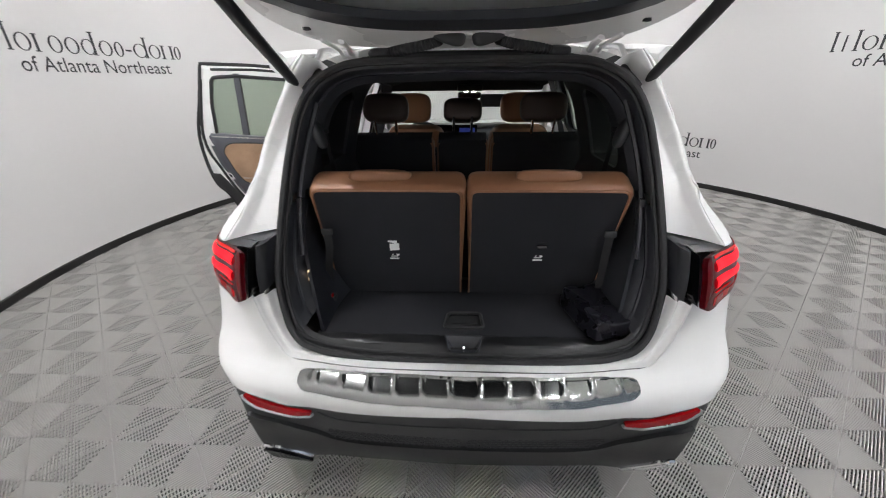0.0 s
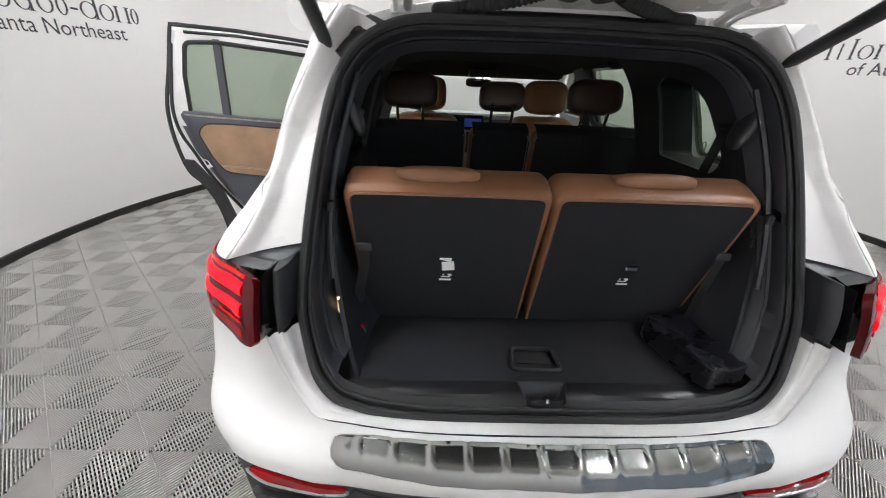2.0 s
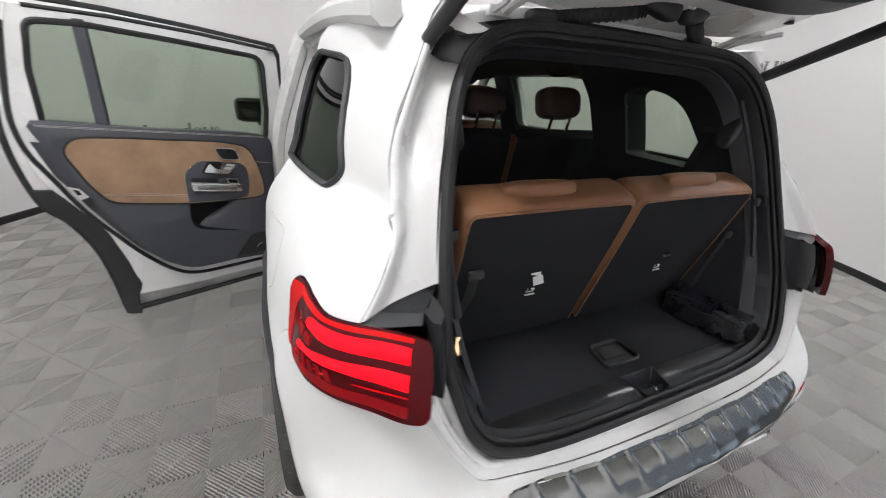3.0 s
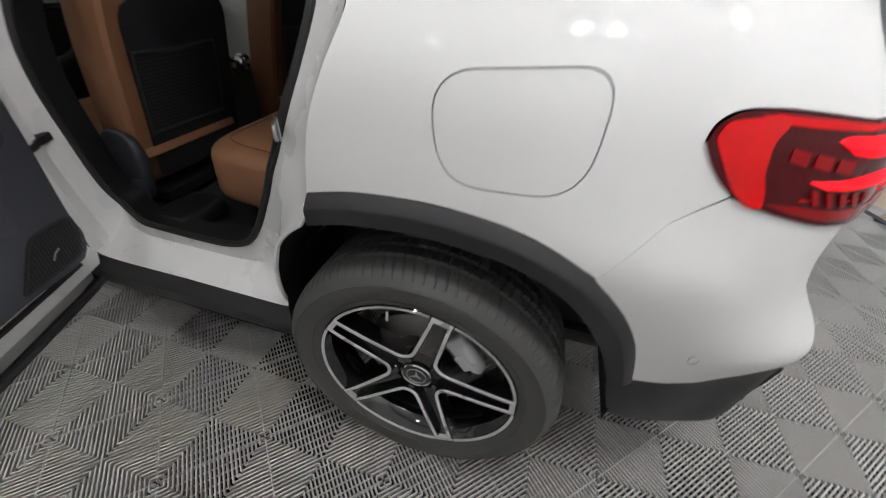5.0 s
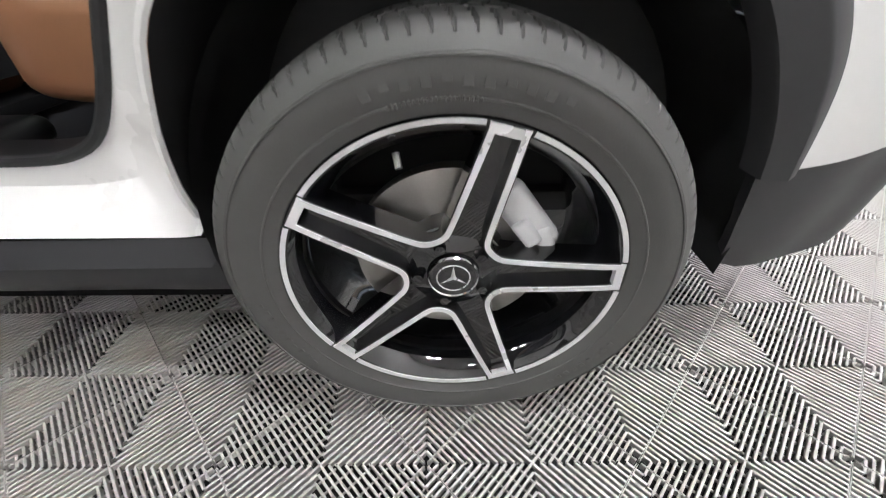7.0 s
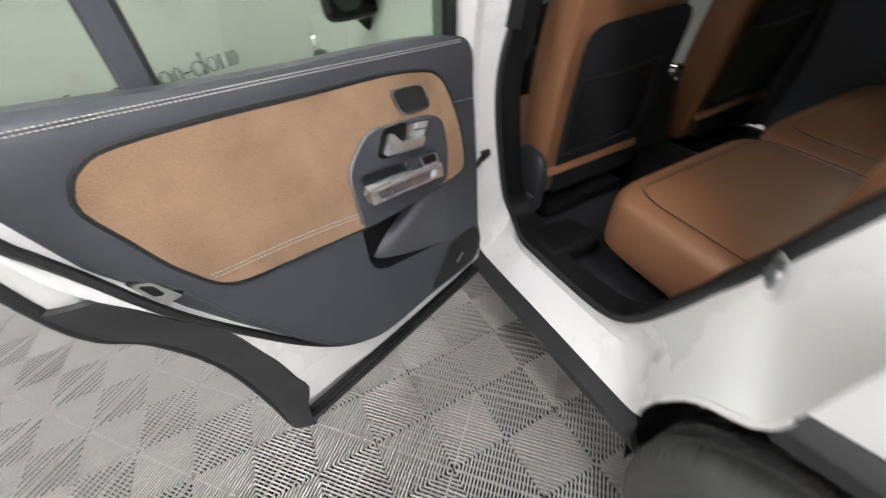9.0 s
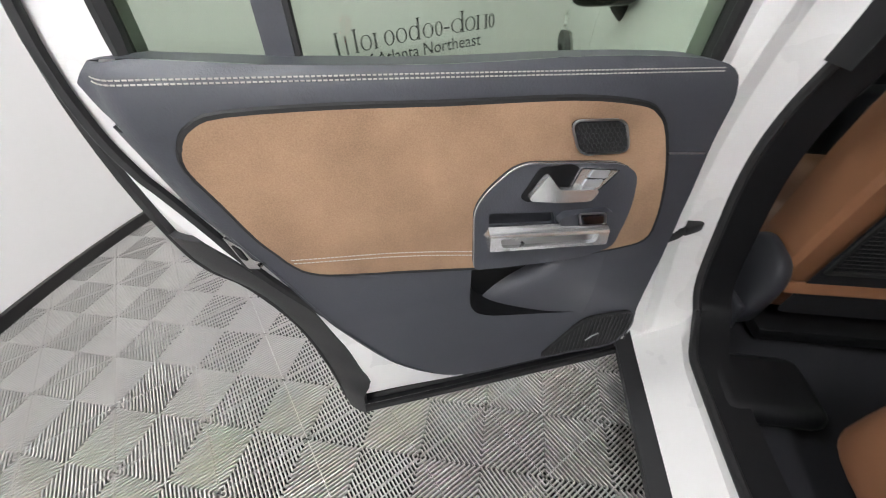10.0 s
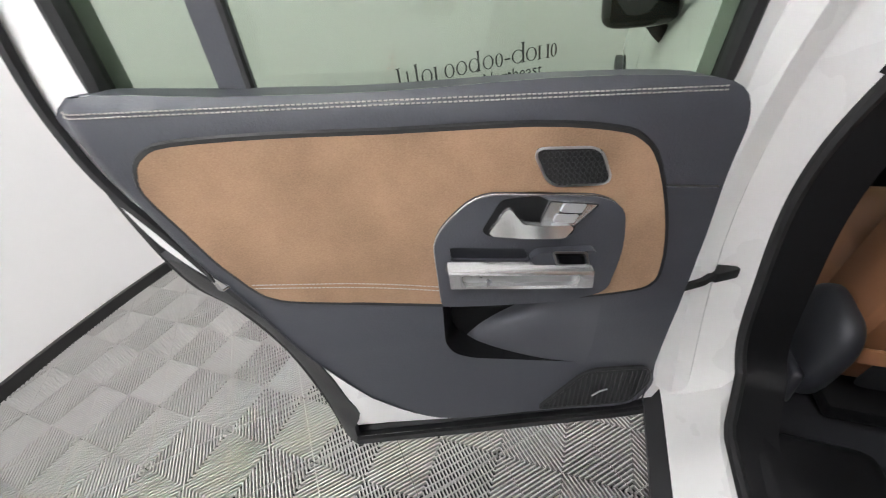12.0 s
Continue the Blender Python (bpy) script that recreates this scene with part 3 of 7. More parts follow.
SIDE = [(0.15, -0.12), (0.25, -0.06), (0.35, -0.025), (0.5, -0.006), (0.65, 0), (0.82, 0.0), (0.95, -0.012), (1.02, -0.022), (1.08, -0.045), (1.13, -0.08), (1.17, -0.11), (1.30, -0.155), (1.45, -0.21), (1.55, -0.26), (1.61, -0.34), (1.64, -0.45)]
REAR = [(0.15, -0.09), (0.22, -0.05), (0.30, -0.012), (0.40, 0.016), (0.48, 0.040), (0.55, 0.054), (0.60, 0.060), (0.64, 0.056), (0.67, 0.038), (0.70, 0.006), (0.74, -0.006), (0.80, -0.006), (0.95, -0.008), (1.05, -0.04), (1.13, -0.09), (1.2, -0.13), (1.35, -0.2), (1.5, -0.28), (1.6, -0.36), (1.64, -0.45)]
CORNER = [(0.15, 0.0), (0.30, 0.004), (0.45, -0.004), (0.52, -0.004), (0.58, 0.012), (0.64, 0.044), (0.69, 0.044), (0.75, 0.018), (0.82, 0.002), (0.90, 0.004), (0.96, 0.010), (1.03, 0.010), (1.1, 0.0), (1.7, 0)]
HEEL = [(0.15, 0.03), (0.30, 0.070), (0.40, 0.064), (0.48, 0.054), (0.55, 0.044), (0.62, 0.018), (0.68, 0.0), (1.7, 0)]
BELLY = [(0.15, 0.0), (0.48, 0.0), (0.55, 0.014), (0.60, 0.028), (0.645, 0.036), (0.67, 0.028), (0.70, 0.008), (0.74, 0.0), (1.7, 0)]       # the bumper's swelling across the tail
PILLAR = [(0.15, 0.0), (1.07, 0.0), (1.12, -0.014), (1.17, -0.036), (1.213, -0.054), (1.25, -0.054), (1.34, -0.064), (1.42, -0.086), (1.50, -0.108), (1.57, -0.118), (1.7, -0.118)]     # the rear pillar leans in
FLANK = [(0.15, -0.014), (0.60, -0.024), (0.70, -0.018), (0.78, -0.012), (0.88, -0.032), (0.95, -0.036), (1.05, -0.034), (1.15, -0.018), (1.25, 0.0), (1.7, 0)]     # the flank draws in ahead of the lamp
LEAN = [(0.15, 0.0), (1.06, 0.0), (1.14, -0.010), (1.22, -0.026), (1.35, -0.030), (1.7, -0.028)]
S_SIDE = float(_c[9])       # s where y = 0


def skin(s, z, off=0.0):
    """The outer skin of the left half: s runs from the tail's middle round the corner to the nose."""
    s, z = np.asarray(s, float), np.asarray(z, float)
    e = 1e-3
    x, y = interp(s, SX), interp(s, SY)
    dx, dy = interp(s + e, SX) - interp(s - e, SX), interp(s + e, SY) - interp(s - e, SY)
    l = np.hypot(dx, dy) + 1e-12
    b = np.clip((s - 0.55) / 0.45, 0, 1)
    b = b * b * (3 - 2 * b)
    d = b * interp(z, SIDE) + (1 - b) * interp(z, REAR) + interp(z, CORNER) * np.exp(-(((s - 0.83) / 0.13) ** 2)) + interp(z, HEEL) * np.exp(-(((s - 0.72) / 0.10) ** 2)) + interp(z, BELLY) * np.exp(-((s / 0.56) ** 4)) + interp(z, PILLAR) * np.exp(-(((s - 1.02) / 0.17) ** 2)) + interp(z, FLANK) * np.exp(-(((s - 1.11) / 0.15) ** 2)) + interp(z, LEAN) * np.exp(-(((s - 1.30) / 0.20) ** 2)) + off
    return np.stack([x - dy / l * d, y + dx / l * d, z + 0 * x], -1)


def on_skin(off=0.0, right=False):
    def f(s, z):
        p = skin(s, z, off)
        if right:
            p = p * (-1, 1, 1) + (2 * CX, 0, 0)
        return p
    return f


def sy(y):
    """s on the side for a given y."""
    return S_SIDE + y


def both(name, outline, holes, material, off=0.0, step=0.03, thick=0.006, label="", parent=None, sides=(False, True)):
    obs = []
    for r in sides:
        vf = sheet(outline, holes, on_skin(off, r), step, thick, flip=not r)
        obs.append(part(name, vf, material, parent or car, label))
    return obs


# wheel arch, cladding and bumper outlines in (s, z)
ARCH_OUT = [(1.05, 0.497), (1.075, 0.585), (1.104, 0.65), (1.155, 0.715), (1.21, 0.765), (1.27, 0.80), (1.335, 0.825), (1.40, 0.838), (1.485, 0.845), (1.57, 0.843), (1.65, 0.836), (1.727, 0.82)]
ARCH_IN = [(1.10, 0.486), (1.127, 0.553), (1.17, 0.626), (1.221, 0.688), (1.28, 0.733), (1.346, 0.761), (1.41, 0.772), (1.479, 0.777), (1.572, 0.776), (1.661, 0.767), (1.738, 0.748)]
AO = curve_pts(ARCH_OUT, 3)
AI = curve_pts(ARCH_IN, 3)
# quarter panel
DOOR_REAR = [(sy(0.25), 1.545), (sy(0.205), 1.39), (sy(0.155), 1.18), (sy(0.137), 1.11), (sy(0.165), 1.03), (sy(0.198), 0.94), (sy(0.215), 0.82)]
GATE_EDGE = [(0.832, 1.058), (0.824, 1.094), (0.822, 1.144), (0.828, 1.184), (0.872, 1.207), (0.972, 1.244), (1.003, 1.274), (1.025, 1.334), (1.05, 1.414), (1.085, 1.494), (1.115, 1.564)]
LAMP_TOP = [(0.676, 1.030), (0.682, 1.048), (0.698, 1.058), (0.76, 1.060), (0.842, 1.059), (0.963, 1.055), (1.035, 1.047), (1.081, 1.034), (1.107, 1.014), (1.115, 0.990)]
LAMP_BOT = [(1.115, 0.990), (1.092, 0.958), (1.058, 0.934), (1.008, 0.926), (0.956, 0.922), (0.894, 0.917), (0.824, 0.910), (0.763, 0.903), (0.710, 0.902), (0.684, 0.908), (0.674, 0.926)]
LT, LB = curve_pts(LAMP_TOP, 4), curve_pts(LAMP_BOT, 4)
WIN = rounded([(sy(0.145), 1.172), (sy(0.185), 1.43), (sy(0.12), 1.475), (sy(-0.20), 1.45), (sy(-0.335), 1.22), (sy(-0.305), 1.180)], [0.015, 0.02, 0.03, 0.10, 0.05, 0.03])
FUEL = rounded([(1.512, 1.048), (1.245, 1.072), (1.258, 0.892), (1.480, 0.884)], [0.075, 0.06, 0.075, 0.07], 7)
gate_line = curve_pts(GATE_EDGE, 4)
quarter = gate_line + [(sy(0.10), 1.60), (sy(0.25), 1.59)] + curve_pts(DOOR_REAR, 4)[:] + [(a, b + 0.002) for a, b in AO[::-1] if b > 0.768] + [(1.2025, 0.7655), (1.124, 0.8765), (1.060, 0.9325)]
quarter += [(1.0895, 0.956)] + [(a + 0.0022 * (a > 1.05), b + 0.0018) for a, b in LT[::-1] if a > 0.96]
both("quarter_panel", quarter, [WIN, [(a, b) for a, b in FUEL]], PAINT, step=0.012, label="glossy white rear quarter panel")
fuel_in = [((a - 1.374) * 0.978 + 1.374, (b - 0.98) * 0.972 + 0.98) for a, b in FUEL]
both("fuel_door", fuel_in, [], PAINT, off=0.0005, label="rounded white fuel flap", sides=(False,))
both("gap_backing", [((a - 1.374) * 1.05 + 1.374, (b - 0.98) * 1.05 + 0.98) for a, b in FUEL], [], RUBBER, off=-0.012, thick=0.002)
wi = [((a - sy(-0.09)) * 1.03 + sy(-0.09), (b - 1.32) * 1.03 + 1.32) for a, b in WIN]
for r in (False, True):
    f = on_skin(0.003, r)
    loop = [tuple(f(a, b)) for a, b in resample(WIN, 0.03)]
    w = part("quarter_window", sheet(wi, [], on_skin(-0.008, r), 0.04, 0.004, flip=not r), DARKPANE if not r else PANE, car, "fixed tinted rear side window")
    part("window_seal", tube(loop, 0.011, 6, closed=True, flat=0.7), CLAD, w, "black window surround")

# white bumper skin with its lamp cut-outs
bump_top = [(-CX, 0.706), (0.3, 0.703), (0.53, 0.712), (0.60, 0.755), (0.66, 0.835), (0.695, 0.893)]
bumper = curve_pts(bump_top, 4) + [(a, b - 0.0025) for a, b in LB[::-1] if 0.70 < a < 1.05] + [(1.058, 0.930), (1.125, 0.874), (1.2035, 0.763)] + [(a, b) for a, b in AO[::-1] if b < 0.765 and b > 0.5]
SPLIT = [(1.05, 0.505), (0.937, 0.538), (0.871, 0.560), (0.80, 0.582), (0.74, 0.597), (0.68, 0.598), (0.58, 0.586), (0.45, 0.578), (0.30, 0.581), (0.15, 0.593), (-CX, 0.606)]
bumper += curve_pts(SPLIT, 4)
both("bumper_skin", bumper, [], PAINT, step=0.018, label="glossy white rear bumper skin")
low = curve_pts([(a, b - 0.005) for a, b in SPLIT], 4) + [(-CX, 0.30), (0.3, 0.30), (0.5, 0.275), (0.60, 0.262), (0.68, 0.30), (0.76, 0.31), (0.85, 0.29), (0.98, 0.285), (1.03, 0.30), (1.07, 0.40), (1.095, 0.486)]
both("bumper_valance", low, [], CLAD, off=-0.006, thick=0.02, label="black plastic lower bumper")


def along(pts, n):
    """An open line cut into n even steps."""
    p = np.array(pts, float)
    a = np.r_[0, np.cumsum(np.hypot(*np.diff(p, axis=0).T))]
    t = np.linspace(0, a[-1], n)
    return np.stack([np.interp(t, a, p[:, 0]), np.interp(t, a, p[:, 1])], -1)


for r in (False, True):
    ao, ai = along(AO, 60), along(AI, 60)
    rows = []
    for k, o in ((0.0, -0.020), (0.0, 0.002), (0.03, 0.0045), (0.34, 0.0145), (0.39, 0.0155), (0.43, 0.0150), (0.97, 0.0050), (1.0, 0.001), (1.0, -0.035)):
        q = ao * (1 - k) + ai * k
        rows.append([tuple(on_skin(o, r)(a, b)) for a, b in q])
    vf = loft(rows if not r else rows[::-1])
    n = 60
    vf[1].append(tuple(i * n for i in range(len(rows))))
    vf[1].append(tuple(i * n + n - 1 for i in range(len(rows))))
    part("wheel_arch_moulding", vf, CLAD, car, "matt black wheel arch moulding", angle=30)

# reflectors with pale rims
refl = rounded([(0.478, 0.548), (0.56, 0.565), (0.65, 0.583), (0.697, 0.592), (0.700, 0.578), (0.66, 0.552), (0.60, 0.534), (0.535, 0.524), (0.487, 0.527)], 0.008)
both("reflector", refl, [], REDLENS, off=0.004, step=0.02, thick=0.012, label="red rear reflector")
for r in (False, True):
    f = on_skin(0.004, r)
    rim = [(0.704, 0.585), (0.700, 0.576), (0.66, 0.550), (0.60, 0.532), (0.535, 0.522), (0.487, 0.525), (0.476, 0.537)]
    part("reflector_rim", tube([tuple(f(a, b)) for a, b in resample_open(rim, 0.02)], 0.005, 6), SATIN, car, "pale reflector rim")
# gloss band, mesh strip and lower lip of the diffuser, tail pipes
STEP = [(0.702, 0.506), (0.69, 0.503), (0.60, 0.476), (0.52, 0.430), (0.47, 0.390), (0.42, 0.374), (0.33, 0.366), (0.15, 0.368), (-CX, 0.372)]
gl = curve_pts(STEP, 3) + [(-CX, 0.262), (0.28, 0.262), (0.45, 0.255), (0.58, 0.238), (0.65, 0.290), (0.690, 0.345), (0.700, 0.45)]
both("diffuser_band", gl, [], SILLMAT, off=0.010, thick=0.02, label="gloss black diffuser band")
both("valance_lip", curve_pts([(0.46, 0.548), (0.42, 0.522), (0.36, 0.512), (0.15, 0.513), (-CX, 0.520)], 4) + curve_pts([(-CX, 0.436), (0.15, 0.434), (0.30, 0.432), (0.45, 0.440), (0.50, 0.458)], 4), [], CLAD, off=-0.001, thick=0.012, label="satin black panel across the lower bumper")
for r in (False, True):
    cells_ = []
    f = on_skin(0.0, r)
    for i in range(20):
        for j in range(4):
            u, v = 0.008 + (i + 0.5 * (j % 2)) * 0.0225, 0.384 + 0.0145 * j
            cells_.append(tube([tuple(f(u + 0.0105 * math.cos(q), v + 0.0085 * math.sin(q))) for q in np.linspace(0, 2 * math.pi, 7)[:-1]], 0.0022, 4, closed=True))
    part("honeycomb_strip", join(*cells_), CLAD, car, "black honeycomb mesh strip")
    f = on_skin(0.014, r)
    pp = rounded([(0.688, 0.352), (0.676, 0.308), (0.632, 0.258), (0.585, 0.226), (0.566, 0.238), (0.612, 0.286), (0.652, 0.336)], 0.012, 5)
    part("tail_pipe_trim", tube([tuple(f(a, b)) for a, b in resample(pp, 0.02)], 0.0075, 6, closed=True), CHROME, car, "chrome tail pipe trim")
    part("trim_bar", tube([tuple(f(a, b)) for a, b in ((0.672, 0.330), (0.625, 0.275), (0.58, 0.234))], 0.009, 6), CHROME, car)
    part("tail_pipe", sheet(pp, [], on_skin(0.0, r), 0.03, 0.03), SCREENBLACK, car)
for k in range(5):
    s0 = -0.30 + 0.15 * k
    p = skin(abs(s0), 0.31, 0.0)
    part("diffuser_fin", xf(pose(CX + s0, p[1] + 0.06, 0.285), rbox(0.012, 0.09, 0.05, 0.004, 1)), CLAD, car)
# bright loading guard on the bumper


def guard_at(u, v):
    """u across the bumper, v from its lower to its upper edge."""
    p = skin(np.abs(u), v, 0.006)
    return np.stack([CX - np.sign(u) * p[..., 0], p[..., 1], p[..., 2]], -1)


def ridge(u, v):
    """Stepped face: the upper band is sunk between upright lugs."""
    q = guard_at(u, v)
    top = interp(np.abs(u), [(0, 0.698), (0.21, 0.697), (0.39, 0.696), (0.55, 0.693)])
    k = (top - v) / 0.050                                  # 0 at the upper edge, 1 at the lower
    lug = np.zeros_like(u)
    for n in range(12):
        lug = np.maximum(lug, np.clip(1.8 - np.abs(u - (n - 5.5) * 0.0835 + 0.012 * (k - 0.4) * np.sign(u)) / (0.004 + 0.004 * k), 0, 1))
    tread = np.clip((k - 0.08) / 0.05, 0, 1) * np.clip((0.66 - k) / 0.5, 0, 1)
    d = -0.010 * tread * (1 - lug) + 0.002 * lug * np.clip(1 - k, 0, 1) + 0.0016 * np.sin(u * 23 + v * 30) + 0.0008 * np.sin(u * 61)
    q[..., 1] -= d
    return q


go = rounded([(-0.515, 0.693), (-0.39, 0.697), (-0.21, 0.698), (0.0, 0.699), (0.21, 0.698), (0.39, 0.697), (0.515, 0.693), (0.522, 0.672), (0.49, 0.650), (0.32, 0.646), (0, 0.646), (-0.32, 0.646), (-0.49, 0.650), (-0.522, 0.672)], 0.010)
part("loading_guard", sheet(go, [], ridge, 0.005, 0.004, flip=True), GUARD, car, "polished steel bumper guard with ridges")
sp0 = skin(0.988, 0.630, 0.001)
part("parking_sensor", tube([(sp0[0], sp0[1] + 0.0105 * math.cos(a), sp0[2] + 0.0105 * math.sin(a)) for a in np.linspace(0, 2 * math.pi, 17)[:-1]], 0.0012, 5, closed=True), SATIN, car, "round parking sensor")

# ---- tail lamps ----
lamp_out = LT + LB[1:-1]
for r in (False, True):
    swell = lambda o, r=r: (lambda s, z: on_skin(o + 0.048 * np.exp(-(((np.asarray(s, float) - 0.69) / 0.09) ** 2)), r)(s, z))
    lens = sheet(lamp_out, [], swell(0.004), 0.010, 0.018, flip=not r)
    lamp = part("tail_lamp", lens, DARKRED, car, "lit red tail lamp in dark housing")
    bars = [
        (curve_pts([(0.958, 1.029), (0.94, 1.036), (0.90, 1.039), (0.84, 1.040), (0.78, 1.042), (0.716, 1.042)], 3), curve_pts([(0.716, 1.014), (0.78, 1.013), (0.837, 1.014), (0.887, 1.013), (0.93, 1.017)], 3)),
        (curve_pts([(0.975, 0.976), (0.931, 0.984), (0.89, 0.992), (0.82, 0.997), (0.716, 0.998)], 3), curve_pts([(0.716, 0.966), (0.80, 0.970), (0.845, 0.974), (0.889, 0.972), (0.942, 0.970)], 3)),
    ]
    for up_, dn_ in bars:
        ol_ = up_ + dn_
        c = np.mean(np.array(ol_), 0)

        def plump(s, z, up_=up_, dn_=dn_, r=r):
            """The bar swells between its two edges."""
            s, z = np.asarray(s, float), np.asarray(z, float)
            a = np.interp(-s, [-p[0] for p in up_], [p[1] for p in up_])
            b = np.interp(s, [p[0] for p in dn_], [p[1] for p in dn_])
            k = np.clip((z - b) / (a - b + 1e-6), 0, 1)
            return on_skin(0.0045 + 0.048 * np.exp(-(((s - 0.69) / 0.09) ** 2)) + 0.006 * np.sqrt(np.clip(4 * k * (1 - k), 0, 1)), r)(s, z)

        part("light_bar", sheet(ol_, [], plump, 0.008, 0.0, flip=not r), REDGLOW, lamp, "glowing red light bar")
    red = rounded([(1.108, 1.000), (1.096, 1.022), (1.06, 1.034), (1.02, 1.037), (1.035, 1.010), (1.033, 0.971), (1.024, 0.950), (1.020, 0.925), (1.048, 0.928), (1.070, 0.948)], 0.010)
    part("side_marker", sheet(red, [], on_skin(0.006, r), 0.012, 0.006, flip=not r), MARKRED, lamp, "bright red side marker")
    toph = rounded([(0.712, 1.058), (0.842, 1.056), (0.963, 1.051), (1.035, 1.043), (1.06, 1.036), (1.03, 1.033), (0.97, 1.040), (0.90, 1.046), (0.712, 1.050)], 0.003)
    part("lens_edge", sheet(toph, [], swell(0.0058), 0.012, 0.004, flip=not r), MARKRED, lamp)
    bot = rounded([(0.715, 0.938), (0.88, 0.944), (0.98, 0.942), (1.02, 0.936), (0.985, 0.931), (0.86, 0.923), (0.715, 0.914)], 0.004)
    part("lower_lens", sheet(bot, [], swell(0.0055), 0.012, 0.004, flip=not r), REDLENS, lamp)
    part("lens_line", tube([tuple(swell(0.006)(a, b)) for a, b in ((0.716, 0.956), (0.80, 0.956), (0.89, 0.955), (0.98, 0.950))], 0.0018, 5), MARKRED, lamp)
    for k in range(5):
        a = 0.872 + 0.022 * k
        sl = [(a, 0.968), (a + 0.010, 0.967), (a - 0.002, 0.948), (a - 0.010, 0.948)]
        part("lens_rib", sheet(sl, [], on_skin(0.008, r), 0.01, 0.003, flip=not r), REDLENS, lamp)
    for k in range(3):
        a = 0.925 + 0.032 * k
        part("lens_block", sheet(rounded([(a, 1.010), (a + 0.024, 1.010), (a + 0.024, 0.994), (a, 0.992)], 0.003), [], on_skin(0.007, r), 0.01, 0.004, flip=not r), REDLENS, lamp)

# ---- tail opening: white gutter, black seal ----
AP = [(0.0, 0.688), (0.271, 0.691), (0.41, 0.701), (0.485, 0.715), (0.54, 0.739), (0.581, 0.786), (0.603, 0.838), (0.623, 0.923), (0.624, 0.996), (0.610, 1.108), (0.584, 1.24), (0.565, 1.312), (0.541, 1.393), (0.510, 1.45), (0.468, 1.494), (0.409, 1.525), (0.335, 1.541), (0.196, 1.545), (0.0, 1.548)]
AP_FULL = [(-x, z) for x, z in curve_pts(AP, 6)] + [(x, z) for x, z in curve_pts(AP, 6)[::-1]][1:-1]


def loft_fine(rows, n=4):
    """A smooth surface through a few rows: each column is drawn as a curve."""
    cols = [curve_pts([tuple(map(float, r[j])) for r in rows], n) for j in range(len(rows[0]))]
    return loft([[c[i] for c in cols] for i in range(len(cols[0]))])


def calm(pts, n):
    """A smooth line of n even steps through the points, its kinks eased."""
    p = np.array(curve_pts([tuple(map(float, q)) for q in pts], 8))
    a = np.r_[0, np.cumsum(np.linalg.norm(np.diff(p, axis=0), axis=1))]
    q = np.stack([np.interp(np.linspace(0, a[-1], n), a, p[:, i]) for i in range(3)], -1)
    for _ in range(6):
        q[1:-1] = 0.25 * q[:-2] + 0.5 * q[1:-1] + 0.25 * q[2:]
    return q


def ap_y(z):
    return -0.772 + (z - 0.72) * 0.45


def ap_x(x):
    return CX + x


def ap_ring(grow, dy, pts=AP_FULL):
    """The opening's outline moved outwards by grow and in y by dy."""
    out = []
    k = len(pts)
    for i in range(k):
        a, b = np.array(pts[i - 1]), np.array(pts[(i + 1) % k])
        t = (b - a) / (np.linalg.norm(b - a) + 1e-9)
        x, z = np.array(pts[i]) + grow * np.array((t[1], -t[0])) * -1
        out.append((ap_x(x), ap_y(z) + dy, z))
    return out


sgn = 1 if ap_ring(0.05, 0)[0][2] < ap_ring(0, 0)[0][2] else -1
rg = lambda g, dy: ap_ring(sgn * g, dy)
seal = part("tailgate_seal", tube(rg(-0.006, -0.010), 0.0115, 8, closed=True), RUBBER, car, "black rubber tailgate seal")
part("seal_lip", tube(rg(-0.022, 0.002), 0.0065, 8, closed=True), RUBBER, seal)
part("seal_base", loft([rg(0.004, 0.004), rg(-0.018, 0.012), rg(-0.030, 0.026)], closed=True), RUBBER, seal)
TRIM_ROWS = (rg(-0.022, 0.010), rg(-0.027, 0.012), rg(-0.031, 0.020), rg(-0.036, 0.060), rg(-0.041, 0.066), rg(-0.045, 0.063), rg(-0.052, 0.075), rg(-0.066, 0.110))
k_ = len(AP_FULL)
rim = [i for i in range(k_) if AP_FULL[i][1] > 0.76]
for keep in (lambda p: p[1] > 1.176, lambda p: p[1] <= 1.172 and p[0] < 0, lambda p: p[1] <= 1.172 and p[0] > 0):
    run = [i for i in rim if keep(AP_FULL[i])]
    part("opening_trim", loft([[r[i] for i in run] for r in TRIM_ROWS]), TRIM, car, "black moulded trim round the tail opening")
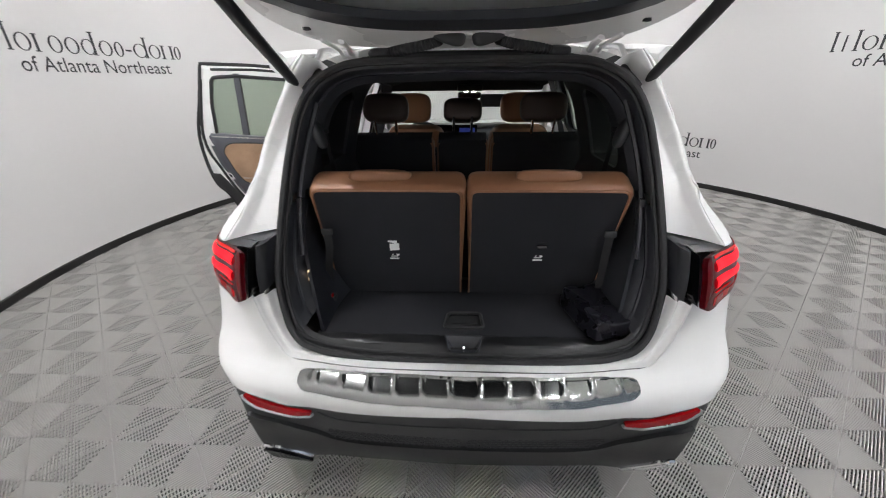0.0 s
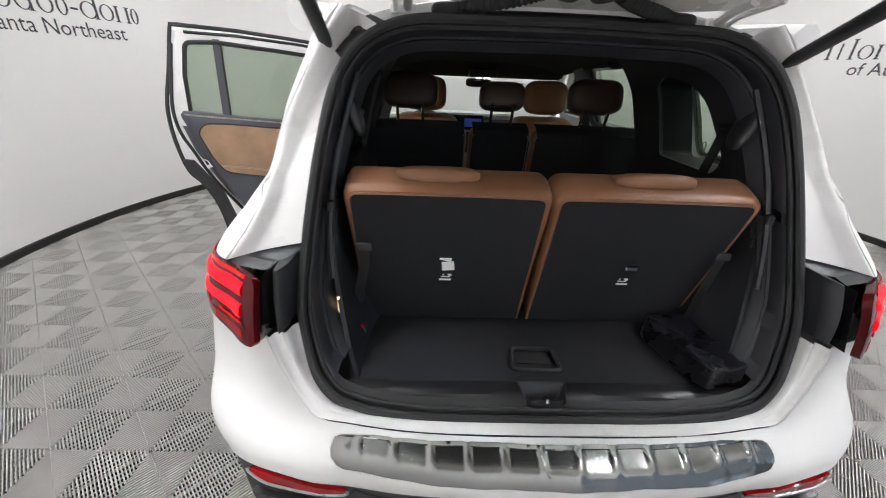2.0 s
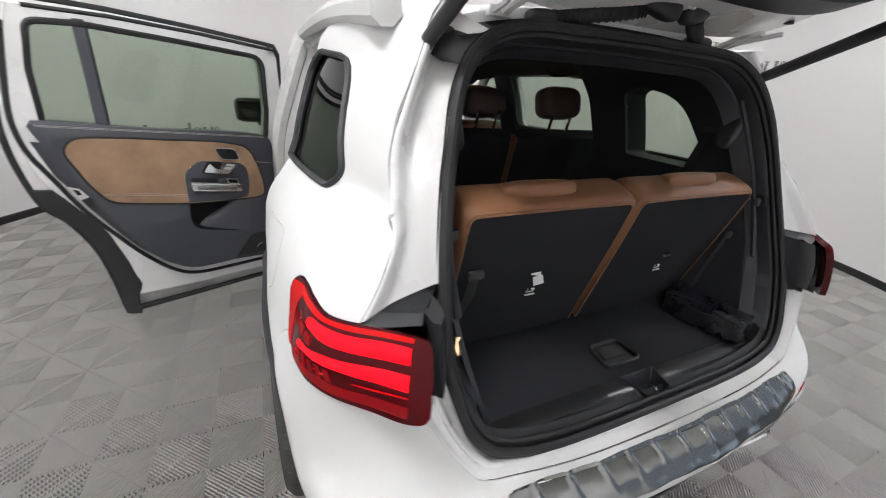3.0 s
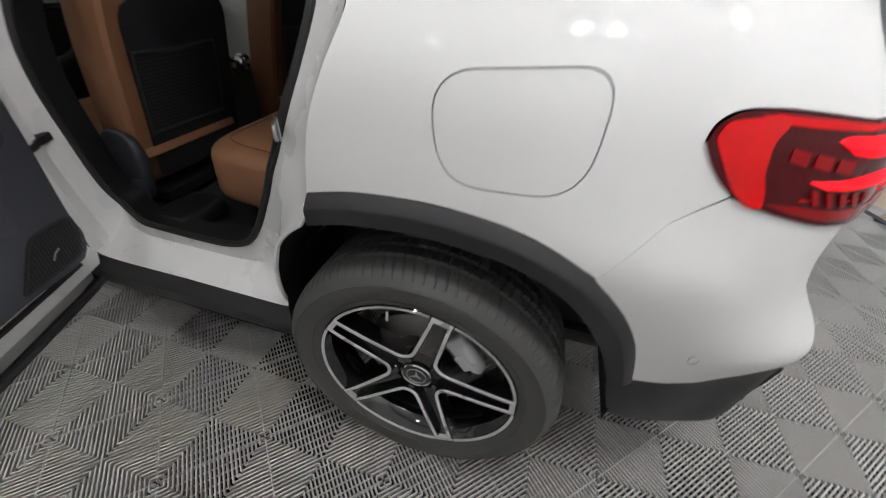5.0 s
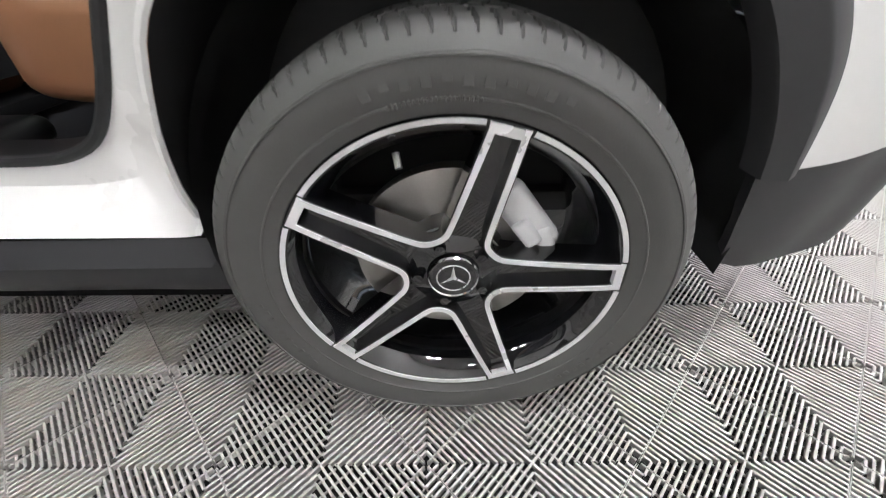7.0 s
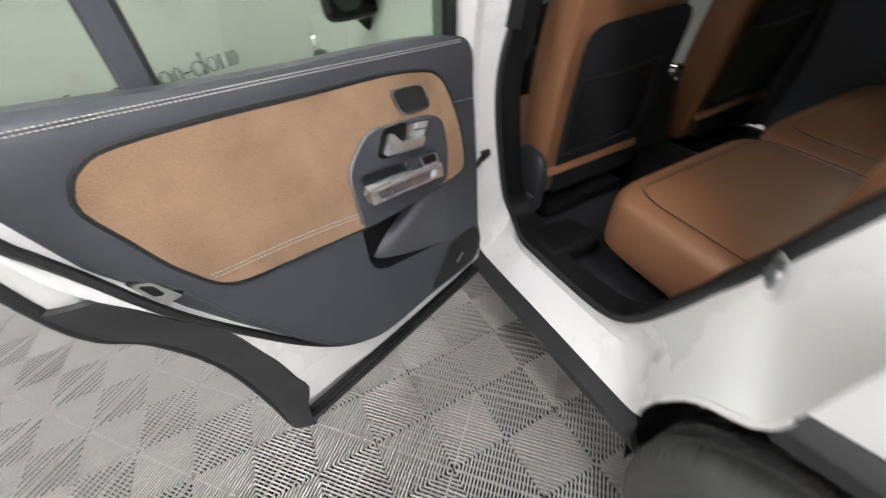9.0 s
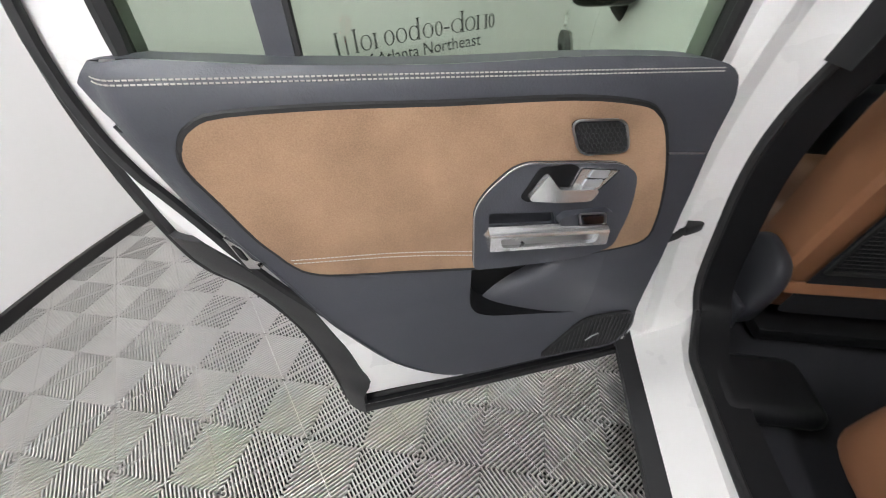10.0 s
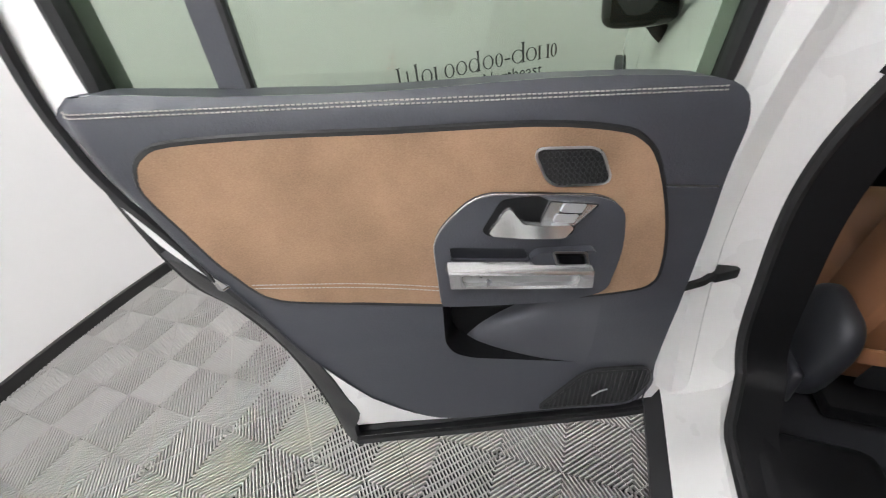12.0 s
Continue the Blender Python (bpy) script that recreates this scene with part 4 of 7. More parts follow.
# the white gutter runs from the skin's edge to the seal
EDGE = [((0.0, 0.688), -CX, 0.706), ((0.3, 0.693), 0.31, 0.703), ((0.49, 0.717), 0.53, 0.712), ((0.553, 0.752), 0.60, 0.755), ((0.596, 0.82), 0.66, 0.835), ((0.620, 0.905), 0.695, 0.893)]
for r in (False, True):
    f = on_skin(-0.004, r)
    sg = 1 if r else -1
    ap3 = lambda p, d=0.0: np.array((ap_x(sg * p[0]), ap_y(p[1]) + d, p[1]))
    rows = []
    for p, s, z in [(e[0], e[1], e[2]) for e in EDGE]:
        rows.append((ap3(p), f(s, z)))
    a3 = curve_pts([tuple(q[0]) for q in rows], 5)
    b3 = curve_pts([tuple(q[1]) for q in rows], 5)
    A3, B3 = np.array(a3), np.array(b3)
    mid = [A3, A3 * 0.86 + B3 * 0.14 + (0, 0.020, 0), A3 * 0.66 + B3 * 0.34 + (0, 0.018, 0), A3 * 0.56 + B3 * 0.44 + (0, -0.002, 0), A3 * 0.46 + B3 * 0.54 + (0, -0.004, 0), A3 * 0.34 + B3 * 0.66 + (0, 0.012, 0), A3 * 0.16 + B3 * 0.84 + (0, 0.012, 0), A3 * 0.06 + B3 * 0.94 + (0, 0.002, 0), B3]
    part("tail_gutter", loft_fine(mid), JAMB, car, "white painted gutter under the tailgate seal")
    up = [(p, s, z) for p, (s, z) in zip(((0.613, 1.085), (0.608, 1.115), (0.599, 1.16), (0.592, 1.20), (0.584, 1.235), (0.572, 1.285), (0.562, 1.32), (0.545, 1.38), (0.518, 1.437), (0.488, 1.475), (0.43, 1.517)), GATE_EDGE)]
    A3 = calm([ap3(p) for p, _, _ in up], 64)
    B3 = calm([f(s, z) for _, s, z in up], 64)
    k = np.linspace(0, 1, len(A3))[:, None]
    deep = (0.016 + 0.075 * np.clip(k * 1.25, 0, 1) ** 1.3) * np.clip((1.04 - k) / 0.12, 0, 1)
    fwd = np.array((-sg * 0.30, 0.92, 0))
    mid = [A3, A3 * 0.97 + B3 * 0.03 + 0.25 * deep * fwd, A3 * 0.87 + B3 * 0.13 + 0.55 * deep * fwd, A3 * 0.52 + B3 * 0.48 + 0.90 * deep * fwd, A3 * 0.34 + B3 * 0.66 + 0.85 * deep * fwd, A3 * 0.24 + B3 * 0.76 + 0.45 * deep * fwd, A3 * 0.15 + B3 * 0.85 + 0.05 * deep * fwd, A3 * 0.05 + B3 * 0.95 - (0, 0.004, 0), B3 - (0, 0.002, 0)]
    part("pillar_gutter", loft_fine(mid), JAMB, car, "white painted rear pillar gutter")
    part("pillar_plug", xf(Matrix.Translation((CX + sg * 0.586, -0.360, 1.394)) @ pose(0, 0, 0, 62, 0, -sg * 25), xf(pose(0, 0, 0, 0, 90, 0), lathe([(0, -0.004), (0.009, -0.004), (0.010, 0.0), (0, 0.006)], 14))), RUBBER, car)
    # black end trim between lamp and seal
    z0, z1 = 0.916, 1.052
    lf = on_skin(-0.004, r)
    o0, o1 = lf(0.70, z0), lf(0.70, z1)
    i0, i1 = ap3((0.622, 0.930)), ap3((0.615, 1.07))
    levels = []
    for k in np.linspace(0, 1, 9):
        o, i = o0 * (1 - k) + o1 * k, i0 * (1 - k) + i1 * k
        o = o + (0, 0, -0.012 * (1 - k))
        swell_ = 0.010 * math.sin(math.pi * k)
        step = lambda w, d, o=o, i=i: np.array((o[0] * (1 - w) + i[0] * w, o[1] + d, o[2] * (1 - w) + i[2] * w))
        levels.append([step(0.0, -0.030), step(0.10, -0.006), step(0.20 + 0.05 * (1 - k), 0.036), step(0.24 + 0.16 * (1 - k), 0.040), step(0.27 + 0.17 * (1 - k), -0.010 - swell_), step(0.42 + 0.12 * (1 - k), -0.022 - swell_), step(0.66, -0.010 - swell_ + 0.012 * k), step(0.71, 0.004 + 0.012 * k), step(0.76, 0.052), step(1.0, 0.075)])
    cols = [[lv[j] for lv in levels] for j in range(10)]
    part("lamp_inner_wall", loft(cols[:4]), GLOSS, car, "black inner wall beside the tail lamp", angle=40)
    part("lamp_wedge", loft(cols[3:8]), WEDGEMAT, car, "dark satin wedge between tail lamp and seal", angle=50)
    part("lamp_end_trim", loft(cols[7:]), TRIM, car, "black recess beside the seal", angle=50)
    for q in (0, -1):
        cap_ = levels[q]
        part("wedge_cap", ([tuple(p) for p in cap_[3:9]] + [tuple(p + np.array((0, 0.06, 0))) for p in cap_[3:9]], [(j, j + 1, j + 7, j + 6) for j in range(5)]), WEDGEMAT if q else TRIM, car)
    ledge_o = [lf(s, 1.05) for s in (0.70, 0.76, 0.82, 0.88, 0.94)]
    ledge_i = [ap3((0.616, 1.065 + 0.006 * i), 0.02) for i in range(5)]
    part("lamp_ledge", loft([ledge_o, [a * 0.8 + b * 0.2 + (0, 0.004, 0.008) for a, b in zip(ledge_o, ledge_i)], [a * 0.7 + b * 0.3 + (0, 0.01, 0.002) for a, b in zip(ledge_o, ledge_i)], ledge_i]), WEDGEMAT, car, "dark ledge over the tail lamp")

# roof, its rear edge, and the hinges
roof_o = [(-0.49, -0.33), (-0.4, -0.345), (0, -0.35), (0.4, -0.345), (0.49, -0.33), (0.56, -0.12), (0.62, 0.6), (0.60, 1.5), (0.5, 1.62), (0, 1.68), (-0.5, 1.62), (-0.60, 1.5), (-0.62, 0.6), (-0.56, -0.12)]


def roof_at(x, y, dz=0.0):
    x, y = np.asarray(x, float), np.asarray(y, float)
    z = interp(y, [(-0.4, 1.580), (-0.2, 1.612), (0.3, 1.650), (0.9, 1.66), (1.4, 1.63), (1.75, 1.56)]) - 0.11 * (np.abs(x) / 0.62) ** 3.2 + dz
    return np.stack([CX + x, y, z], -1)


part("roof", sheet(roof_o, [], roof_at, 0.07, 0.02), PAINT, car, "white roof panel")
for r in (False, True):
    sg = 1 if r else -1
    rail = [(CX + sg * 0.56, y, float(roof_at(0.56, y)[2]) + h) for y, h in ((-0.15, 0.0), (-0.10, 0.03), (0.0, 0.045), (0.6, 0.05), (1.2, 0.045), (1.3, 0.03), (1.35, 0.0))]
    part("roof_rail", tube(curve_pts(rail, 4), 0.012, 8), SATIN, car, "slim roof rail")
top_a = [(ap_x(x), ap_y(z), z) for x, z in [(-p[0], p[1]) for p in curve_pts(AP[13:], 5)] + [(p[0], p[1]) for p in curve_pts(AP[13:], 5)[::-1]]]
top_b = [tuple(roof_at(p[0] * 1.13 - CX, -0.335)) for p in top_a]
A3, B3 = np.array(top_a), np.array(top_b)
# black puts the dark of the hollow under the roof edge into the colour
part("roof_gutter", loft([A3, A3 * 0.7 + B3 * 0.3 + (0, 0.02, -0.012), A3 * 0.3 + B3 * 0.7 + (0, 0.02, -0.012), B3]), RUBBER, car, "roof gutter over the tailgate opening, its dark hollow painted black")

# ---- open tailgate ----
GE = radians(13)


def gate_at(x, d, dz=0.0):
    x, d = np.asarray(x, float), np.asarray(d, float)
    up = 0.115 * (np.abs(x) / 0.62) ** 3 * np.clip((d + 0.15) / 0.3, 0.3, 1) + dz
    return np.stack([CX + x, -0.380 - d * math.cos(GE) - up * math.sin(GE) * 0.2, 1.572 + d * math.sin(GE) + up], -1)


gate_out = rounded([(-0.50, 0.0), (0.50, 0.0), (0.66, 0.14), (0.72, 0.5), (0.70, 0.98), (0.5, 1.06), (-0.5, 1.06), (-0.70, 0.98), (-0.72, 0.5), (-0.66, 0.14)], [0.1, 0.1, 0.1, 0.1, 0.08, 0.1, 0.1, 0.08, 0.1, 0.1])
gate_hole = rounded([(-0.50, 0.30), (0.50, 0.30), (0.53, 0.58), (-0.53, 0.58)], 0.07)
gate = part("tailgate", sheet(gate_out, [gate_hole], gate_at, 0.045, 0.0), JAMB, car, "raised white tailgate, inner side down")
part("outer_skin", sheet(gate_out, [gate_hole], lambda u, v: gate_at(u, v, 0.075), 0.06, 0.0), PAINT, gate)
lp = resample(gate_out, 0.05)
part("gate_edge", loft([[tuple(gate_at(*p)) for p in lp], [tuple(gate_at(*p, dz=0.075)) for p in lp]], closed=True), PAINT, gate)
part("edge_rubber", tube([tuple(gate_at(p[0] * 0.995, p[1], 0.03)) for p in lp], 0.012, 6, closed=True), RUBBER, gate)
part("rear_window", sheet(rounded([(-0.52, 0.28), (0.52, 0.28), (0.55, 0.60), (-0.55, 0.60)], 0.08), [], lambda u, v: gate_at(u, v, 0.05), 0.08, 0.004), DARKPANE, gate)
tr = rounded([(-0.55, 0.23), (0.55, 0.23), (0.62, 0.62), (0.60, 0.98), (-0.60, 0.98), (-0.62, 0.62)], 0.09)
part("inner_trim", sheet(tr, [rounded([(-0.49, 0.31), (0.49, 0.31), (0.52, 0.57), (-0.52, 0.57)], 0.07)], lambda u, v: gate_at(u, v, -0.022), 0.06, 0.02), TRIM, gate, "black inner tailgate trim")
part("brake_light", xf(Matrix.Translation(tuple(gate_at(0, 0.14, -0.004))), rbox(0.018, 0.012, 0.006, 0.002, 1)), TAG, gate)
for x in (-0.47, 0.49):
    part("buffer", xf(Matrix.Translation(tuple(gate_at(x, 0.075, -0.003))), xf(pose(0, 0, 0, 0, 90, 0), lathe([(0, -0.004), (0.011, -0.004), (0.012, 0.004), (0, 0.006)], 14))), CLAD, gate)
UP = Matrix.Translation((0, 0.032, -0.036))
for sg in (-1, 1):
    x = sg * 0.37
    h = join(tube([(CX + x, -0.37, 1.59), (CX + x, -0.405, 1.602), (CX + x - sg * 0.004, -0.44, 1.612), (CX + x, -0.50, 1.624)], 0.011, 6, flat=0.6), tube([(CX + x + sg * 0.03, -0.37, 1.59), (CX + x + sg * 0.025, -0.43, 1.607), (CX + x + sg * 0.05, -0.52, 1.628)], 0.006, 6), xf(pose(CX + x + sg * 0.01, -0.365, 1.597), rbox(0.06, 0.05, 0.022, 0.005)))
    part("hinge", xf(UP, h), JAMB, car, "white painted tailgate hinge")
    # wiring conduits with ribbed hoses
    pth = curve_pts([(CX + sg * 0.25, -0.395, 1.600), (CX + sg * 0.20, -0.43, 1.607), (CX + sg * 0.13, -0.47, 1.617), (CX + sg * 0.085, -0.50, 1.628)], 16)
    part("wiring_conduit", xf(UP, tube(pth, [0.017 + 0.003 * (i % 3 == 0) for i in range(len(pth))], 10)), RUBBER, car, "ribbed black wiring hose")
    part("conduit_end", xf(UP @ Matrix.Translation((CX + sg * 0.055, -0.515, 1.634)) @ pose(0, 0, 0, 0, -sg * 16, sg * 14), pad(0.095, 0.05, 0.045, 3.0)), CLAD, car, "black rubber hose end")
    part("conduit_base", xf(UP @ Matrix.Translation((CX + sg * 0.27, -0.39, 1.596)), pad(0.09, 0.05, 0.035, 3.0)), CLAD, car)
    # gas struts
    a, b = (CX + sg * 0.562, -0.325, 1.455), (CX + sg * 0.575, -0.90, 1.755)
    m = tuple(np.array(a) * 0.42 + np.array(b) * 0.58)
    st = part("gas_strut", tube([a, m, m, b], [0.015, 0.0165, 0.0165, 0.015], 12), CLAD, car, "dark grey tailgate strut")
    part("strut_socket", join(xf(Matrix.Translation((CX + sg * 0.562, -0.310, 1.455)), pad(0.035, 0.045, 0.05, 2.6)), tube([(CX + sg * 0.560, -0.29, 1.47), (CX + sg * 0.562, -0.315, 1.435)], 0.016, 10)), RUBBER, st)


# ---- side structure: door opening, sills, front of the car ----
FRONT_DOOR_Y, BELT = 1.13, 1.165
ODO = [(0.25, 1.545), (0.205, 1.39), (0.155, 1.18), (0.137, 1.11), (0.165, 1.03), (0.198, 0.94), (0.215, 0.82), (0.235, 0.755), (0.275, 0.722), (0.318, 0.675), (0.348, 0.615), (0.374, 0.55), (0.394, 0.47), (0.403, 0.40), (0.43, 0.368), (0.56, 0.366), (0.8, 0.368), (1.06, 0.365), (1.125, 0.40), (1.135, 0.6), (1.14, 0.9), (1.15, 1.15), (1.155, 1.4), (1.15, 1.52), (1.05, 1.56), (0.7, 1.575), (0.35, 1.57)]
IDO = [(0.36, 1.48), (0.325, 1.37), (0.285, 1.20), (0.265, 1.12), (0.290, 1.02), (0.330, 0.93), (0.372, 0.84), (0.393, 0.80), (0.410, 0.77), (0.438, 0.71), (0.470, 0.65), (0.507, 0.585), (0.558, 0.520), (0.615, 0.485), (0.70, 0.468), (0.88, 0.470), (1.04, 0.485), (1.095, 0.53), (1.112, 0.65), (1.112, 0.9), (1.095, 1.12), (1.08, 1.35), (1.06, 1.45), (1.0, 1.49), (0.7, 1.505), (0.45, 1.50)]


def even(pts, n):
    """A closed curve cut into n equal lengths."""
    p = np.array(pts + pts[:1], float)
    a = np.r_[0, np.cumsum(np.hypot(*np.diff(p, axis=0).T))]
    t = np.linspace(0, a[-1], n + 1)[:-1]
    return list(zip(np.interp(t, a, p[:, 0]), np.interp(t, a, p[:, 1])))


oc, ic = even(curve_pts(ODO, 5, True), 140), even(curve_pts(IDO, 5, True), 140)




def body_x(y, z):
    p = skin(sy(y), z)
    return float(p[0])


o3 = []
for y, z in oc:
    x = body_x(y, z) if z > 0.72 else float(interp(z, [(0.3, -0.785), (0.36, -0.80), (0.45, -0.83), (0.6, -0.865), (0.72, -0.887)]))
    o3.append((x, y, z))
i3 = []
for y, z in ic:
    x = float(interp(z, [(0.4, -0.70), (0.5, -0.725), (0.7, -0.745), (1.0, -0.74), (1.15, -0.69), (1.4, -0.61), (1.52, -0.565)]))
    i3.append((x + 0.045 * min(1, max(0, (y - 0.98) / 0.1)), y + 0.025 * min(1, max(0, (y - 0.98) / 0.1)), z))
O3, I3 = np.array(o3), np.array(i3)
mid1 = O3 * 0.80 + I3 * 0.20 + (0.022, 0, 0)
mid2 = O3 * 0.45 + I3 * 0.55 + (0.034, 0, 0)
for r in (False, True):
    rows = [O3, O3 * 0.96 + I3 * 0.04 + (0.004, 0, 0), mid1, mid2, I3]
    vf = loft([[tuple(p) for p in row] for row in rows], closed=True)
    if not r:
        part("door_jamb", vf, JAMB, car, "white painted rear door jamb")
        ds = part("door_seal", tube([tuple(p + np.array((-0.002, 0, 0))) for p in I3], 0.010, 8, closed=True), RUBBER, car, "black rubber door seal")
        part("jamb_trim", loft([[tuple(p) for p in I3], [tuple(p) for p in I3 * (1, 0.985, 0.985) + (0.025, 0.011, 0.014)], [tuple(p) for p in I3 * (1, 0.965, 0.972) + (0.068, 0.029, 0.024)]], closed=True), CABIN, ds, "black plastic door opening trim")
lk = np.array((-0.782, 0.330, 0.885))
part("lock_striker", join(tube(curve_pts([lk + (0.01, 0.02, 0.012), lk + (-0.018, 0.002, 0.014), lk + (-0.018, 0.002, -0.014), lk + (0.01, 0.02, -0.012)], 4), 0.0045, 6), xf(Matrix.Translation(tuple(lk + np.array((0.004, 0.012, 0)))) @ pose(0, 0, 0, 0, 0, -38), rbox(0.004, 0.022, 0.05, 0.0015, 1))), SATIN, car, "steel lock striker loop")

# skin beside and below the opening: arch lip, sill, pillar, front door and wing
lip = [(sy(0.213), 0.822)] + [(a, b) for a, b in AI[::-1] if a > sy(0.19)] + [(sy(0.235), 0.74), (sy(0.30), 0.62), (sy(0.355), 0.50), (sy(0.405), 0.385), (sy(0.425), 0.36), (sy(0.455), 0.385), (sy(0.415), 0.43), (sy(0.355), 0.56), (sy(0.29), 0.70)]


def side_at(s, z):
    p = skin(s, z)
    x = np.where(z > 0.72, p[..., 0], interp(z, [(0.2, -0.76), (0.3, -0.785), (0.36, -0.80), (0.45, -0.83), (0.6, -0.865), (0.72, -0.887)]))
    p[..., 0] = x
    return p


def side_r(s, z):
    return side_at(s, z) * (-1, 1, 1) + (2 * CX, 0, 0)


ae = [o for o in o3 if o[1] < 0.402 and o[2] < 0.80]
part("arch_front_panel", loft([[tuple(np.array(p) + (0.004, -0.004, -0.002)) for p in ae], [(p[0] + 0.14, p[1] - 0.015, p[2] - 0.005) for p in ae], [(-0.54, p[1] - 0.02, p[2] - 0.01) for p in ae]]), RUBBER, car, "black inner arch panel")
part("arch_lip", tube(ae, 0.006, 6), JAMB, car, "white arch lip below the door opening")
sill = rounded([(sy(0.40), 0.362), (sy(2.28), 0.362), (sy(2.30), 0.24), (sy(0.36), 0.22)], 0.02)


def sill_at(s, z):
    p = side_at(s, z)
    p[..., 0] = interp(z, [(0.2, -0.74), (0.26, -0.815), (0.30, -0.83), (0.345, -0.822), (0.365, -0.795)])
    return p


part("sill_cladding", sheet(sill, [], sill_at, 0.03, 0.02, flip=True), CLAD, car, "matt black sill cladding")
part("sill_cladding", sheet(sill, [], lambda s, z: sill_at(s, z) * (-1, 1, 1) + (2 * CX, 0, 0), 0.04, 0.02), CLAD, car, "matt black sill cladding")
part("sill_underside", loft([[(-0.80, 0.42, 0.232), (-0.80, 2.28, 0.245)], [(-0.30, 0.42, 0.232), (-0.30, 2.28, 0.245)]]), CLAD, car)




FW = [(2.36, 0.42), (2.40, 0.58), (2.47, 0.70), (2.58, 0.79), (2.70, 0.825), (2.83, 0.835), (2.96, 0.825), (3.08, 0.78), (3.18, 0.70), (3.24, 0.60), (3.28, 0.50)]
for r in (False, True):
    f = side_r if r else side_at
    fd = rounded([(sy(1.165), 0.372), (sy(1.165), BELT - 0.02), (sy(1.19), 1.52), (sy(1.45), 1.555), (sy(2.05), 1.14), (sy(2.16), 1.04), (sy(2.17), 0.56), (sy(2.10), 0.372)], [0.03, 0.0, 0.05, 0.08, 0.05, 0.04, 0.05, 0.05])
    fw = rounded([(sy(1.215), 1.185), (sy(1.235), 1.475), (sy(1.44), 1.50), (sy(1.93), 1.175)], 0.03)
    d = part("front_door", sheet(fd, [fw], f, 0.04, 0.03, flip=not r), PAINT, car, "closed white front door")
    part("front_door_glass", sheet([((a - sy(1.5)) * 1.03 + sy(1.5), (b - 1.3) * 1.04 + 1.3) for a, b in fw], [], lambda s, z, f=f, r=r: f(s, z) + ((0.012 if not r else -0.012), 0, 0), 0.06, 0.004), PANE, d)
    part("glass_trim", tube([tuple(f(a, b)) for a, b in resample(fw, 0.04)], 0.010, 6, closed=True, flat=0.7), CLAD, d)
    hp = f(sy(1.30), 1.0)
    sg = 1 if r else -1
    part("door_handle", xf(Matrix.Translation((hp[0] + sg * 0.02, hp[1], hp[2])), rbox(0.02, 0.19, 0.03, 0.009)), PAINT, d)
    part("clad_strip", sheet(rounded([(sy(1.17), 0.376), (sy(2.11), 0.376), (sy(2.16), 0.46), (sy(1.17), 0.46)], 0.01), [], lambda s, z, f=f, sg=sg: f(s, z) + (sg * 0.006, 0, 0), 0.05, 0.012), CLAD, d)
    wing = [(sy(2.18), 0.372), (sy(2.178), 0.56), (sy(2.168), 1.045), (sy(2.25), 1.06)] + curve_pts([(sy(2.25), 1.06), (sy(2.8), 1.035), (sy(3.25), 0.98), (sy(3.5), 0.92)], 4)[1:] + [(sy(3.55), 0.80), (sy(3.5), 0.5)] + [(sy(a), b) for a, b in FW[::-1]] + [(sy(2.33), 0.372)]
    part("front_wing", sheet(wing, [], f, 0.04, 0.02, flip=not r), PAINT, car, "white front wing")
    fm = [(sy(a), b) for a, b in FW] + [(sy(2.83 + (a - 2.83) * 0.86), 0.44 + (b - 0.44) * 0.84) for a, b in FW[::-1]]
    part("wheel_arch_moulding", sheet(fm, [], lambda s, z, f=f, sg=sg: f(s, z) + (sg * 0.012, 0, 0), 0.03, 0.03), CLAD, car, "matt black wheel arch moulding")
    # outside mirror
    mx = CX + sg * 0.932
    mm = part("wing_mirror", xf(Matrix.Translation((mx, 1.79, 1.162)) @ pose(0, 0, 0, 0, 0, sg * 12), pad(0.20, 0.13, 0.155, 4.5)), GLOSS, car, "black door mirror housing")
    part("mirror_glass", xf(Matrix.Translation((mx, 1.727, 1.162)) @ pose(0, 0, 0, 0, 0, sg * 12), rbox(0.16, 0.004, 0.115, 0.002, 1)), DARKPANE, mm)
    part("mirror_arm", tube([(CX + sg * 0.84, 1.82, 1.03), (CX + sg * 0.88, 1.81, 1.07), (mx - sg * 0.02, 1.80, 1.11)], 0.022, 8), CLAD, mm)
    # pillar between the roof and the wing
    ap = [(CX + sg * 0.60, 1.50, 1.575), (CX + sg * 0.66, 1.75, 1.44), (CX + sg * 0.73, 2.02, 1.24), (CX + sg * 0.77, 2.26, 1.07)]
    part("windscreen_pillar", tube(curve_pts(ap, 5), 0.035, 8), PAINT, car, "white windscreen pillar")
    cant = [(CX + sg * 0.625, y, z) for y, z in ((-0.33, 1.54), (0.0, 1.572), (0.4, 1.592), (0.9, 1.598), (1.3, 1.59), (1.52, 1.575))]
    part("roof_side_rail", tube(curve_pts(cant, 5), 0.034, 8), PAINT, car, "white roof side rail")
    bp = [(CX + sg * 0.80, 1.15, 0.40), (CX + sg * 0.83, 1.15, 0.8), (CX + sg * 0.80, 1.155, 1.1), (CX + sg * 0.70, 1.16, 1.40), (CX + sg * 0.63, 1.15, 1.58)]
    part("centre_pillar", tube(curve_pts(bp, 5), 0.045, 8), JAMB if not r else TRIM, car, "white painted centre pillar")

